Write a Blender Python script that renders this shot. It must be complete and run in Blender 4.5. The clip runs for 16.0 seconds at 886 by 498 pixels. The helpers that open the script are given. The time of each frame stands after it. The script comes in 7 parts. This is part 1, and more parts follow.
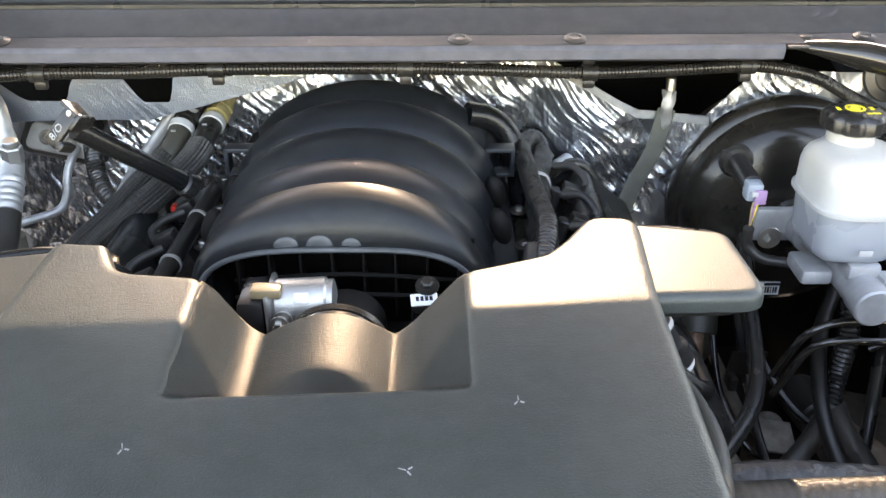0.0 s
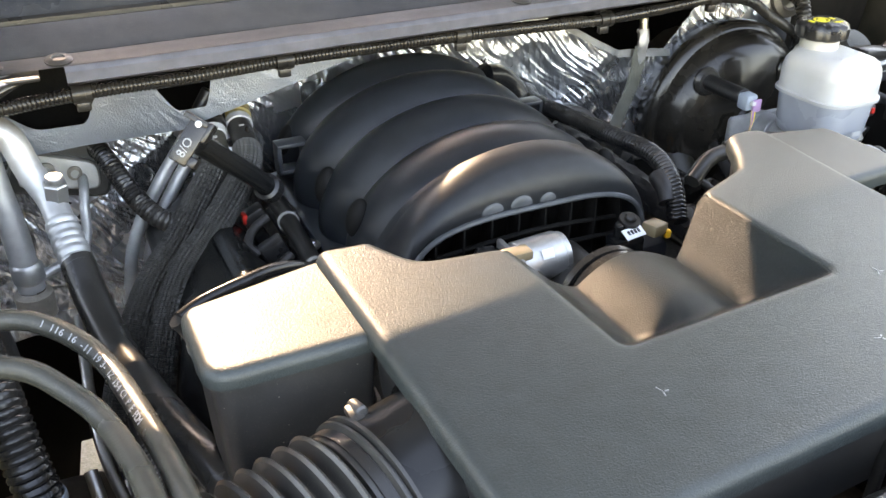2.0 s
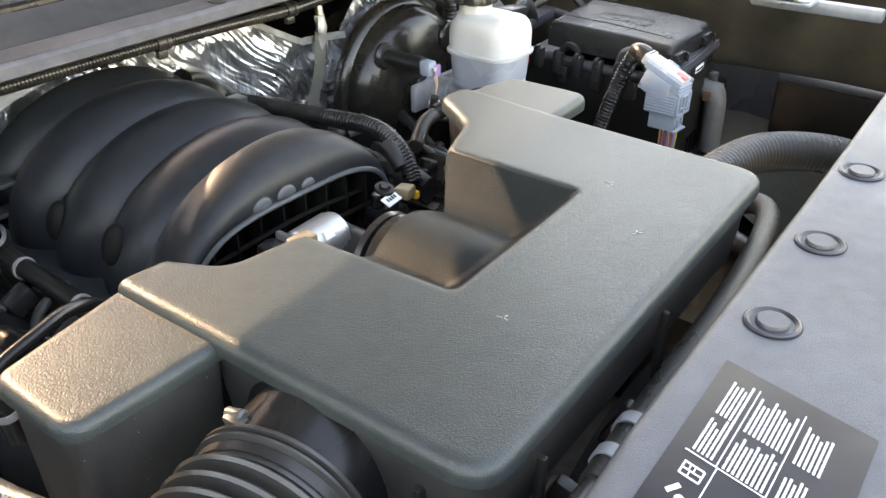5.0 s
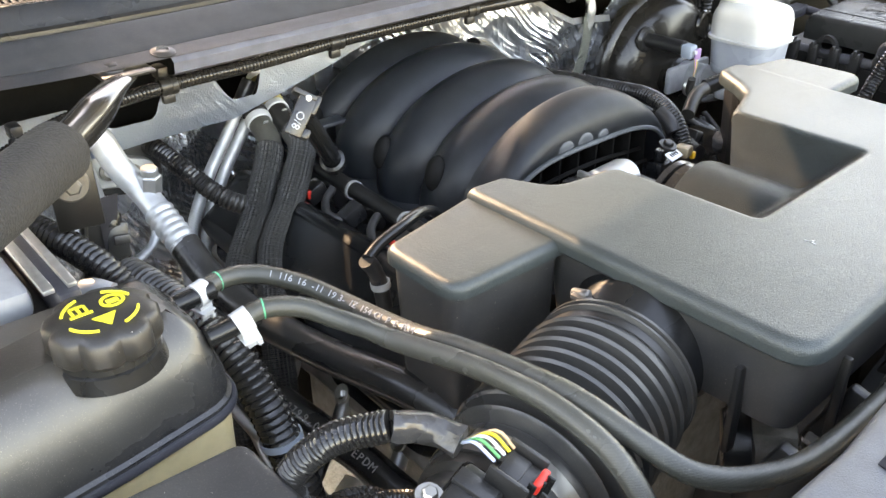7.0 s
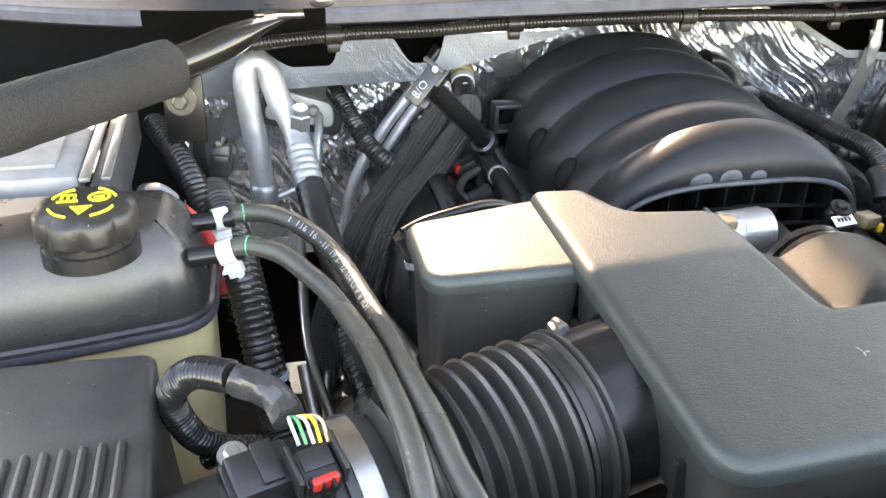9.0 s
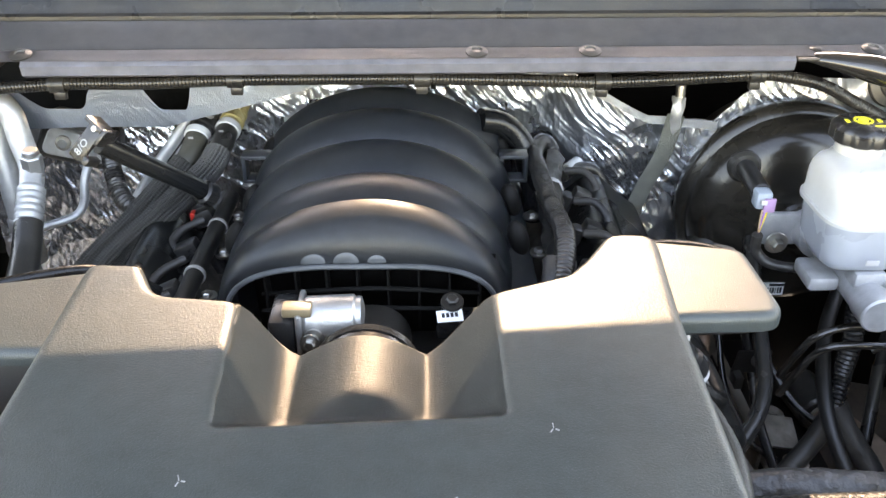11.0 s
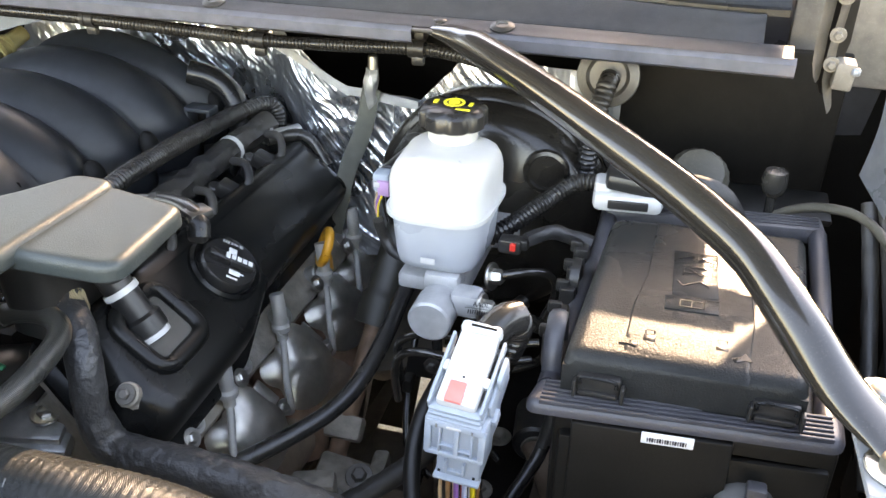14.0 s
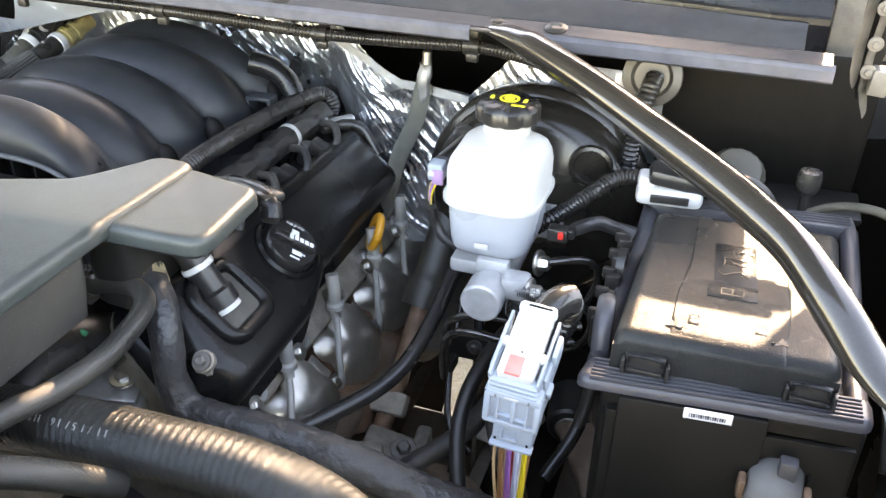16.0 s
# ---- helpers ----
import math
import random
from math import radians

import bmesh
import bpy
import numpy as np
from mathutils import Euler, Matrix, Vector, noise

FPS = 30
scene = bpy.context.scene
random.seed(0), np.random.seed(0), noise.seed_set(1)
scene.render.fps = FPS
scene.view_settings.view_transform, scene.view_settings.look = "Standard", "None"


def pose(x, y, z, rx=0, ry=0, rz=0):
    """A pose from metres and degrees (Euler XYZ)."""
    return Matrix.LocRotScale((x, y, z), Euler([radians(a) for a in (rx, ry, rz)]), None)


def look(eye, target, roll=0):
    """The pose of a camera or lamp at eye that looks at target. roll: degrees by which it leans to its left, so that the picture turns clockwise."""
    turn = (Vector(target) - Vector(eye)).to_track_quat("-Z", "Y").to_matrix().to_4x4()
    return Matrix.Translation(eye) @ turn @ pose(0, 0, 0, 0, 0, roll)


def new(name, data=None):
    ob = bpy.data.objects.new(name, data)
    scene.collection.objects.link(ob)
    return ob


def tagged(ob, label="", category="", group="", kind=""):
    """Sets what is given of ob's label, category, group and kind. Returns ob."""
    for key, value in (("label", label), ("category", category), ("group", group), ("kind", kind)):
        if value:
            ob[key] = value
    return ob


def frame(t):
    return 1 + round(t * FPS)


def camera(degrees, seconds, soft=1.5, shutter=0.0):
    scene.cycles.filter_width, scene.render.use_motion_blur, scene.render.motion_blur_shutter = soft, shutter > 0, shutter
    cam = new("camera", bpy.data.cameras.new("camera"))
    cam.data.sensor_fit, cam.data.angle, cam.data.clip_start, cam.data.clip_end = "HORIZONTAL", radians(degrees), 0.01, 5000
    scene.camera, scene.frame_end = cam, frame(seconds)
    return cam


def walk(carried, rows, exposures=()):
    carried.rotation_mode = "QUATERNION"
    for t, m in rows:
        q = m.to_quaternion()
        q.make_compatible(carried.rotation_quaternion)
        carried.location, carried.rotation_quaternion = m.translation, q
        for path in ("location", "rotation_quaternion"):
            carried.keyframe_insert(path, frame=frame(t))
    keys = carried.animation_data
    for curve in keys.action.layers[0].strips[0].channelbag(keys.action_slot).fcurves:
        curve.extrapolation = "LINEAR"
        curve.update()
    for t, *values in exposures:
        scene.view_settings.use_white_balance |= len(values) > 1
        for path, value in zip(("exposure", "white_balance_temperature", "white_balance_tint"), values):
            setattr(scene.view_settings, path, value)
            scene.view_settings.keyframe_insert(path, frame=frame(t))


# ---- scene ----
cam = camera(53.8, 16.0)
METRES, EYE, TILT, LEAN, TURN = 2.6, 1.6, -29.0, 0.0, 0.0
ROWS = [
    (0.0, 0.0, 0.0, 0.0, 0.0, 0.0, 0.0),
    (0.5, -0.0432, 0.0108, 0.0033, -3.44, -0.61, 0.7),
    (1.0, -0.075, 0.0206, 0.0039, -9.25, -1.07, 4.37),
    (1.5, -0.122, 0.0206, 0.0034, -15.2, -2.06, 7.6),
    (2.0, -0.1913, 0.0253, 0.0113, -22.81, -3.62, 11.9),
    (2.5, -0.2074, 0.0298, 0.0179, -32.44, -6.03, 16.49),
    (3.0, -0.2043, 0.0336, 0.0134, -39.27, -8.25, 19.08),
    (5.5, -0.257, 0.0444, 0.0243, -48.58, -11.62, 22.35),
    (6.0, -0.2809, 0.0477, 0.0259, -48.42, -11.35, 22.25),
    (6.5, -0.3016, 0.0459, 0.023, -43.14, -9.16, 21.3),
    (7.0, -0.3091, 0.0412, 0.0175, -36.09, -6.48, 18.81),
    (7.5, -0.2994, 0.0371, 0.0074, -28.86, -4.36, 14.94),
    (8.0, -0.2647, 0.0244, -0.0009, -20.69, -2.63, 10.31),
    (8.5, -0.238, 0.0192, -0.0042, -13.9, -1.78, 6.91),
    (9.0, -0.211, 0.0108, -0.0062, -11.11, -1.66, 4.75),
    (9.5, -0.1701, -0.014, -0.0003, -9.98, -1.77, 2.85),
    (12.0, 0.0933, -0.001, 0.0216, 6.19, -2.06, -2.37),
    (12.5, 0.1427, -0.0008, 0.0223, 8.43, -2.07, -4.76),
    (13.0, 0.195, 0.0225, 0.0254, 10.92, -2.31, -6.18),
    (13.5, 0.2353, 0.0373, 0.0231, 13.3, -2.57, -7.01),
    (14.0, 0.2551, 0.0414, 0.0183, 15.41, -2.75, -8.49),
    (14.5, 0.2605, 0.0412, 0.0169, 16.53, -2.85, -9.1),
    (15.0, 0.2444, 0.0289, 0.0161, 17.56, -3.3, -9.69),
    (15.5, 0.2329, 0.0123, 0.0154, 16.96, -3.37, -10.06),
    (16.0, 0.2474, 0.0166, 0.0147, 16.51, -3.45, -10.08),
]
walk(cam, [(t, pose(0, 0, EYE, TILT, LEAN, TURN) @ pose(METRES * x, METRES * y, METRES * z, 90 + pitch, roll, yaw)) for t, x, y, z, yaw, pitch, roll in ROWS], exposures=[(0.0, 3.59, 9250, 22), (1.5, 3.54, 9250, 22), (3.0, 3.68, 9800, 22), (5.5, 3.50, 9900, 22), (7.0, 3.88, 9800, 22), (8.5, 4.00, 9250, 22), (9.5, 3.83, 9250, 22), (12.0, 3.96, 9250, 22), (13.0, 3.83, 9250, 22), (14.0, 3.78, 9250, 22), (15.0, 3.73, 9250, 22), (16.0, 4.03, 9250, 22)])

# ---- light: low warm sun from behind the windscreen, open sky round the raised bonnet ----
SUN_EL, SUN_AZ = 28.0, 3.0
world = bpy.data.worlds.new("world")
scene.world = world
world.use_nodes = True
wn = world.node_tree.nodes
sky = wn.new("ShaderNodeTexSky")
sky.sky_type, sky.sun_disc = "NISHITA", False
sky.sun_elevation, sky.sun_rotation = radians(SUN_EL), radians(SUN_AZ)
sky.air_density, sky.dust_density = 1.2, 0.8
wn["Background"].inputs["Strength"].default_value = 0.15
world.node_tree.links.new(sky.outputs[0], wn["Background"].inputs["Color"])
sun = new("sun", bpy.data.lights.new("sun", "SUN"))
sun.data.energy, sun.data.angle, sun.data.color = 0.92, radians(0.6), (1.0, 0.88, 0.72)
sun.matrix_world = look((6 * math.cos(radians(SUN_EL)) * math.sin(radians(SUN_AZ)), 6 * math.cos(radians(SUN_EL)) * math.cos(radians(SUN_AZ)), 1.2 + 6 * math.sin(radians(SUN_EL))), (0, 0, 1.2))

# ---- materials ----
def mat(name, base, rough=0.5, metal=0.0, grain=0.0, gscale=900, bump=0.0, bscale=600, dust=0.0, dscale=9, vary=0.15, kind="noise", dcol=(0.23, 0.2, 0.155), coat=0.0, spec=0.5, sss=0.0, rvary=0.1, trans=0.0, specks=0.0):
    m = bpy.data.materials.new(name)
    m.use_nodes = True
    nt = m.node_tree
    N, L = nt.nodes.new, nt.links.new
    b = nt.nodes["Principled BSDF"]
    b.inputs["Metallic"].default_value = metal
    b.inputs["Specular IOR Level"].default_value = spec
    b.inputs["Coat Weight"].default_value = coat
    b.inputs["Coat Roughness"].default_value = 0.12
    b.inputs["Subsurface Weight"].default_value = sss
    b.inputs["Subsurface Radius"].default_value = (0.02, 0.018, 0.014)
    b.inputs["Transmission Weight"].default_value = trans
    tc = N("ShaderNodeTexCoord")

    def noi(scale, detail=4.0):
        t = N("ShaderNodeTexNoise")
        t.inputs["Scale"].default_value, t.inputs["Detail"].default_value = scale, detail
        L(tc.outputs["Object"], t.inputs["Vector"])
        return t.outputs["Fac"]

    def ramp(src, a, c, lo=0.3, hi=0.7):
        r = N("ShaderNodeMapRange")
        r.inputs["From Min"].default_value, r.inputs["From Max"].default_value = lo, hi
        r.inputs["To Min"].default_value, r.inputs["To Max"].default_value = a, c
        L(src, r.inputs["Value"])
        return r.outputs["Result"]

    def mix(fac, a, c):
        x = N("ShaderNodeMix")
        x.data_type = "RGBA"
        L(fac, x.inputs[0])
        for s, v in ((x.inputs[6], a), (x.inputs[7], c)):
            if isinstance(v, tuple):
                s.default_value = (*v, 1)
            else:
                L(v, s)
        return x.outputs[2]
    big = noi(dscale, 5)
    lo = tuple(c * (1 - vary) for c in base)
    hi = tuple(min(1, c * (1 + vary)) for c in base)
    col = mix(ramp(noi(55, 6), 0, 1), lo, hi)
    if grain:
        col = mix(ramp(noi(gscale, 2), 0, grain), col, tuple(min(1, c * 2.2 + 0.01) for c in base))
    if dust:
        col = mix(ramp(big, 0, dust, 0.38, 0.68), col, dcol)
        speck = ramp(noi(1400, 1), 0, min(1, dust * 1.6), 0.66, 0.74)
        col = mix(speck, col, tuple(min(1, c * 1.8) for c in dcol))
    if specks:
        v = N("ShaderNodeTexVoronoi")
        v.inputs["Scale"].default_value = 190
        L(tc.outputs["Object"], v.inputs["Vector"])
        sp = N("ShaderNodeSeparateColor")
        L(v.outputs["Color"], sp.inputs[0])
        k = N("ShaderNodeMath")
        k.operation = "MULTIPLY_ADD"
        L(sp.outputs[0], k.inputs[0])
        k.inputs[1].default_value, k.inputs[2].default_value = 0.34, specks - 0.34
        d = N("ShaderNodeMath")
        d.operation = "LESS_THAN"
        L(v.outputs["Distance"], d.inputs[0])
        L(k.outputs[0], d.inputs[1])
        col = mix(d.outputs[0], col, (0.42, 0.39, 0.33))
    L(col, b.inputs["Base Color"])
    L(ramp(big, max(0.03, rough - rvary), min(1, rough + rvary)), b.inputs["Roughness"])
    if bump:
        bp = N("ShaderNodeBump")
        bp.inputs["Strength"].default_value, bp.inputs["Distance"].default_value = 1.0, bump
        if kind == "cell":
            v = N("ShaderNodeTexVoronoi")
            v.feature = "SMOOTH_F1"
            v.inputs["Scale"].default_value = bscale
            L(tc.outputs["Object"], v.inputs["Vector"])
            L(v.outputs["Distance"], bp.inputs["Height"])
        elif kind == "weave":
            a = N("ShaderNodeTexWave")
            a.inputs["Scale"].default_value = bscale
            a.bands_direction = "DIAGONAL"
            L(tc.outputs["Object"], a.inputs["Vector"])
            c = N("ShaderNodeTexVoronoi")
            c.inputs["Scale"].default_value = bscale * 2
            L(tc.outputs["Object"], c.inputs["Vector"])
            s = N("ShaderNodeMath")
            s.operation = "ADD"
            L(a.outputs["Fac"], s.inputs[0])
            L(c.outputs["Distance"], s.inputs[1])
            L(s.outputs[0], bp.inputs["Height"])
        else:
            L(noi(bscale, 3), bp.inputs["Height"])
        L(bp.outputs["Normal"], b.inputs["Normal"])
    return m


def foil_mat(name, base, crinkle, scale, stretch=(1, 1, 1), rough=0.22, metal=0.72):
    m = mat(name, base, rough, metal, vary=0.03, rvary=0.06)
    nt = m.node_tree
    N, L = nt.nodes.new, nt.links.new
    b = nt.nodes["Principled BSDF"]
    tc, mp = N("ShaderNodeTexCoord"), N("ShaderNodeMapping")
    mp.inputs["Scale"].default_value = stretch
    mp.inputs["Rotation"].default_value = (0, radians(28), 0)
    L(tc.outputs["Object"], mp.inputs["Vector"])
    v = N("ShaderNodeTexVoronoi")
    v.feature = "F1"
    v.inputs["Scale"].default_value = scale
    w = N("ShaderNodeTexNoise")
    w.inputs["Scale"].default_value, w.inputs["Detail"].default_value, w.inputs["Distortion"].default_value = scale * 0.7, 4, 1.2
    L(mp.outputs[0], w.inputs["Vector"])
    L(mp.outputs[0], v.inputs["Vector"])
    s = N("ShaderNodeMath")
    s.operation = "ADD"
    L(v.outputs["Distance"], s.inputs[0])
    L(w.outputs["Fac"], s.inputs[1])
    bp = N("ShaderNodeBump")
    bp.inputs["Strength"].default_value, bp.inputs["Distance"].default_value = 1.0, crinkle
    L(s.outputs[0], bp.inputs["Height"])
    L(bp.outputs["Normal"], b.inputs["Normal"])
    return m


M = dict(
    cover=mat("grained black plastic", (0.026, 0.0335, 0.034), 0.37, spec=0.43, bump=0.00040, bscale=800, dust=0.04, grain=0.2, gscale=620, rvary=0.05, specks=0.03),
    manifold=mat("black nylon", (0.024, 0.028, 0.033), 0.38, spec=0.55, bump=0.0001, bscale=500, dust=0.03, rvary=0.05),
    plastic=mat("black plastic", (0.014, 0.014, 0.0145), 0.33, bump=0.00015, bscale=700, dust=0.06, specks=0.08),
    satin=mat("satin black plastic", (0.009, 0.0095, 0.01), 0.25, spec=0.36, bump=0.00004, bscale=400, dust=0.02, specks=0.03, rvary=0.06),
    bluish=mat("blue grey plastic", (0.042, 0.043, 0.052), 0.40, bump=0.0002, bscale=600, dust=0.1),
    panel=mat("grey panel plastic", (0.070, 0.076, 0.088), 0.45, bump=0.0003, bscale=900, dust=0.06),
    rubber=mat("black rubber", (0.016, 0.016, 0.016), 0.27, bump=0.00012, bscale=500, dust=0.1),
    bellowsblack=mat("dusty bellows rubber", (0.030, 0.030, 0.0295), 0.33, spec=0.6, bump=0.0001, bscale=500, dust=0.12),
    hose=mat("cloth marked rubber hose", (0.024, 0.025, 0.023), 0.32, bump=0.00018, bscale=450, dust=0.12, kind="weave"),
    conduit=mat("split conduit", (0.013, 0.013, 0.0135), 0.22, dust=0.08),
    braid=mat("braided sleeve", (0.022, 0.022, 0.021), 0.38, bump=0.0006, bscale=700, dust=0.14, grain=0.5, gscale=800),
    batlid=mat("pale grey battery lid", (0.3, 0.31, 0.32), 0.4, dust=0.1),
    sleeve=mat("knitted foam sleeve", (0.013, 0.013, 0.0135), 0.85, bump=0.0016, bscale=480, kind="cell", dust=0.07),
    tape=mat("cloth tape", (0.018, 0.018, 0.019), 0.45, bump=0.0012, bscale=70, dust=0.12),
    gloss=mat("gloss black paint", (0.012, 0.011, 0.01), 0.16, dust=0.04, coat=0.6, rvary=0.05),
    booster=mat("black coated steel", (0.010, 0.0088, 0.0075), 0.25, spec=0.4, dust=0.08, coat=0.15),
    cowl=mat("dark grey cowl plastic", (0.058, 0.061, 0.069), 0.48, bump=0.0002, bscale=800, dust=0.1),
    lip=mat("grey cowl lip", (0.2, 0.205, 0.24), 0.5, dust=0.06),
    seal=mat("rubber seal", (0.02, 0.02, 0.02), 0.3, dust=0.1),
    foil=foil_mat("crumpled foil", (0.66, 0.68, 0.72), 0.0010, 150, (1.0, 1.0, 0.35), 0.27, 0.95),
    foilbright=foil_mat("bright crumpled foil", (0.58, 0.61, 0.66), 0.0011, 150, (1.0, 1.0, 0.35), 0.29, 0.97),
    # silver foil; the blue in its base stands for cool reflected sky
    foilfine=foil_mat("embossed foil, sky-tinted", (0.32, 0.375, 0.46), 0.00040, 560, rough=0.36, metal=0.95),
    alu=mat("cast aluminium", (0.5, 0.5, 0.49), 0.42, 0.85, bump=0.0003, bscale=500, dust=0.15),
    castgrey=mat("pale cast aluminium", (0.42, 0.43, 0.44), 0.45, 0.35, bump=0.0003, bscale=400, dust=0.1),
    pipe=mat("drawn aluminium pipe", (0.56, 0.57, 0.57), 0.52, 0.75, dust=0.14),
    steel=mat("zinc plated steel", (0.5, 0.49, 0.46), 0.34, 1.0, dust=0.15),
    shield=mat("pressed heat shield steel", (0.74, 0.71, 0.66), 0.34, 0.95, bump=0.0006, bscale=40, dust=0.25, dcol=(0.25, 0.22, 0.18)),
    rust=mat("rusty iron", (0.22, 0.165, 0.125), 0.55, 0.3, bump=0.0015, bscale=120, dust=0.45, dcol=(0.16, 0.11, 0.08)),
    grime=mat("dusty engine metal", (0.26, 0.235, 0.205), 0.6, 0.35, bump=0.0012, bscale=170, dust=0.5, vary=0.35),
    splash=mat("dusty splash plastic", (0.085, 0.074, 0.062), 0.6, bump=0.002, bscale=40, dust=0.5, dcol=(0.12, 0.1, 0.075), vary=0.3),
    strap=mat("grey green woven strap", (0.13, 0.135, 0.115), 0.7, bump=0.0006, bscale=600, kind="weave", dust=0.15),
    silvertape=mat("silvery cloth tape", (0.04, 0.04, 0.042), 0.3, 0.25, bump=0.0016, bscale=90, dust=0.1),
    hingegrey=mat("dull grey bracket steel", (0.11, 0.105, 0.1), 0.45, 0.6, bump=0.0003, bscale=300, dust=0.25),
    hosegrey=mat("grey rubber hose", (0.034, 0.036, 0.031), 0.21, bump=0.00008, bscale=450, dust=0.12, kind="weave"),
    tankblack=mat("dusty black tank plastic", (0.020, 0.020, 0.0205), 0.30, spec=0.65, bump=0.0001, bscale=500, dust=0.14, specks=0.06, rvary=0.12),
    bluetape=mat("blue black cloth tape", (0.026, 0.027, 0.029), 0.42, bump=0.0030, bscale=110, dust=0.12),
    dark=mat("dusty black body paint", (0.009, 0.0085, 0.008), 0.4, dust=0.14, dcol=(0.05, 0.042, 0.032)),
    # also colours hollows and slots black in place of their shade
    liner=mat("black liner and hollow shade", (0.006, 0.0058, 0.0055), 0.7, spec=0.15, bump=0.001, bscale=90, dust=0.1, dcol=(0.03, 0.026, 0.02)),
    white=mat("milky plastic", (0.47, 0.47, 0.455), 0.34, vary=0.03, sss=0.35, dust=0.04),
    # darker, bluer copy of white: the shade on the reservoir's lower half
    fluid=mat("milky plastic, shaded lower half", (0.36, 0.385, 0.42), 0.3, vary=0.03, sss=0.25, dust=0.05),
    amber=mat("yellowed tank plastic", (0.62, 0.5, 0.28), 0.45, vary=0.1, sss=0.3, dust=0.2, dcol=(0.4, 0.3, 0.18)),
    whitep=mat("white plastic", (0.52, 0.52, 0.51), 0.4, vary=0.03, dust=0.06),
    greyp=mat("light blue grey plastic", (0.3, 0.35, 0.4), 0.45, vary=0.06, dust=0.08),
    red=mat("red plastic", (0.6, 0.03, 0.02), 0.4),
    pinkred=mat("faded red plastic", (0.75, 0.2, 0.17), 0.45),
    violet=mat("violet plastic", (0.4, 0.24, 0.42), 0.45),
    yellow=mat("yellow plastic", (0.8, 0.42, 0.03), 0.4),
    amberclip=mat("amber connector plastic", (0.36, 0.29, 0.12), 0.35, sss=0.2, dust=0.1),
    brass=mat("gold connector plastic", (0.22, 0.165, 0.095), 0.4, dust=0.1),
    ink=mat("white print", (0.8, 0.8, 0.78), 0.6),
    yink=mat("yellow print", (0.85, 0.72, 0.05), 0.55),
    label=mat("black label", (0.018, 0.018, 0.024), 0.5, spec=0.25),
    paper=mat("white sticker", (0.78, 0.78, 0.78), 0.5, vary=0.04),
    orange=mat("orange print", (0.85, 0.42, 0.03), 0.5),
    leadgrey=mat("grey lead rubber", (0.29, 0.285, 0.27), 0.5, dust=0.12),
    lid=mat("glossy grained lid", (0.016, 0.017, 0.017), 0.27, spec=0.14, bump=0.00042, bscale=640, dust=0.03, grain=0.12, gscale=700, rvary=0.05, specks=0.03),
    boxblack=mat("matt black box plastic", (0.0062, 0.006, 0.0056), 0.5, spec=0.28, bump=0.0002, bscale=500, dust=0.08, dcol=(0.05, 0.042, 0.032), specks=0.03),
    foiledge=mat("dull foil hem", (0.34, 0.345, 0.35), 0.5, 0.7, bump=0.0006, bscale=160, dust=0.15),
    grille=mat("weathered grille plastic", (0.032, 0.031, 0.030), 0.75, dust=0.04, spec=0.15),
    worn=mat("worn nylon", (0.05, 0.055, 0.06), 0.5, vary=0.3),
    bumpmark=mat("grey scuff", (0.16, 0.17, 0.17), 0.6),
    green=mat("green paint mark", (0.02, 0.35, 0.18), 0.6),
    concrete=mat("concrete", (0.22, 0.21, 0.19), 0.9, bump=0.004, bscale=120, dust=0.3, grain=0.4, gscale=160, vary=0.25),
    glass=mat("windscreen", (0.02, 0.025, 0.03), 0.05, coat=1.0),
    wirewrap=mat("tan braided wrap", (0.45, 0.36, 0.22), 0.6, bump=0.001, bscale=300, kind="weave"),
    coverblack=mat("smooth black valve cover plastic", (0.0065, 0.0068, 0.0068), 0.27, spec=0.24, bump=0.00003, bscale=400, dust=0.015, rvary=0.04),
    dustfloor=mat("dusty black plastic", (0.045, 0.045, 0.043), 0.5, bump=0.0001, bscale=500, dust=0.25),
    platesteel=mat("blue grey painted steel", (0.22, 0.24, 0.27), 0.34, 0.2, dust=0.12),
    boxplastic=mat("dusty box plastic", (0.030, 0.030, 0.031), 0.42, bump=0.00012, bscale=700, dust=0.16, specks=0.10),
    bayblack=mat("dusty brown-black bay paint", (0.0095, 0.0082, 0.0068), 0.6, spec=0.1, dust=0.2, dcol=(0.022, 0.018, 0.014), bump=0.0006, bscale=60),
    archliner=mat("grey-green arch liner", (0.060, 0.066, 0.056), 0.55, bump=0.0008, bscale=80, dust=0.25),
    rustred=mat("orange brown rust", (0.15, 0.085, 0.055), 0.6, 0.2, bump=0.001, bscale=140, dust=0.3, dcol=(0.2, 0.13, 0.08), vary=0.4),
    bootolive=mat("dark olive rubber boot", (0.016, 0.0155, 0.012), 0.5, dust=0.2, dcol=(0.07, 0.06, 0.045)),
    olive=mat("dusty olive rubber", (0.035, 0.034, 0.026), 0.5, dust=0.25),
    dustybody=mat("dusty grey-brown body panel", (0.15, 0.132, 0.112), 0.55, bump=0.0008, bscale=50, dust=0.35, vary=0.25),
    dipyellow=mat("orange yellow plastic", (0.62, 0.27, 0.02), 0.4, dust=0.1),
    bootgrey=mat("grey rubber boot", (0.10, 0.10, 0.10), 0.5, dust=0.12),
    hoodpaint=mat("black bonnet paint", (0.03, 0.03, 0.032), 0.3, coat=0.5),
)
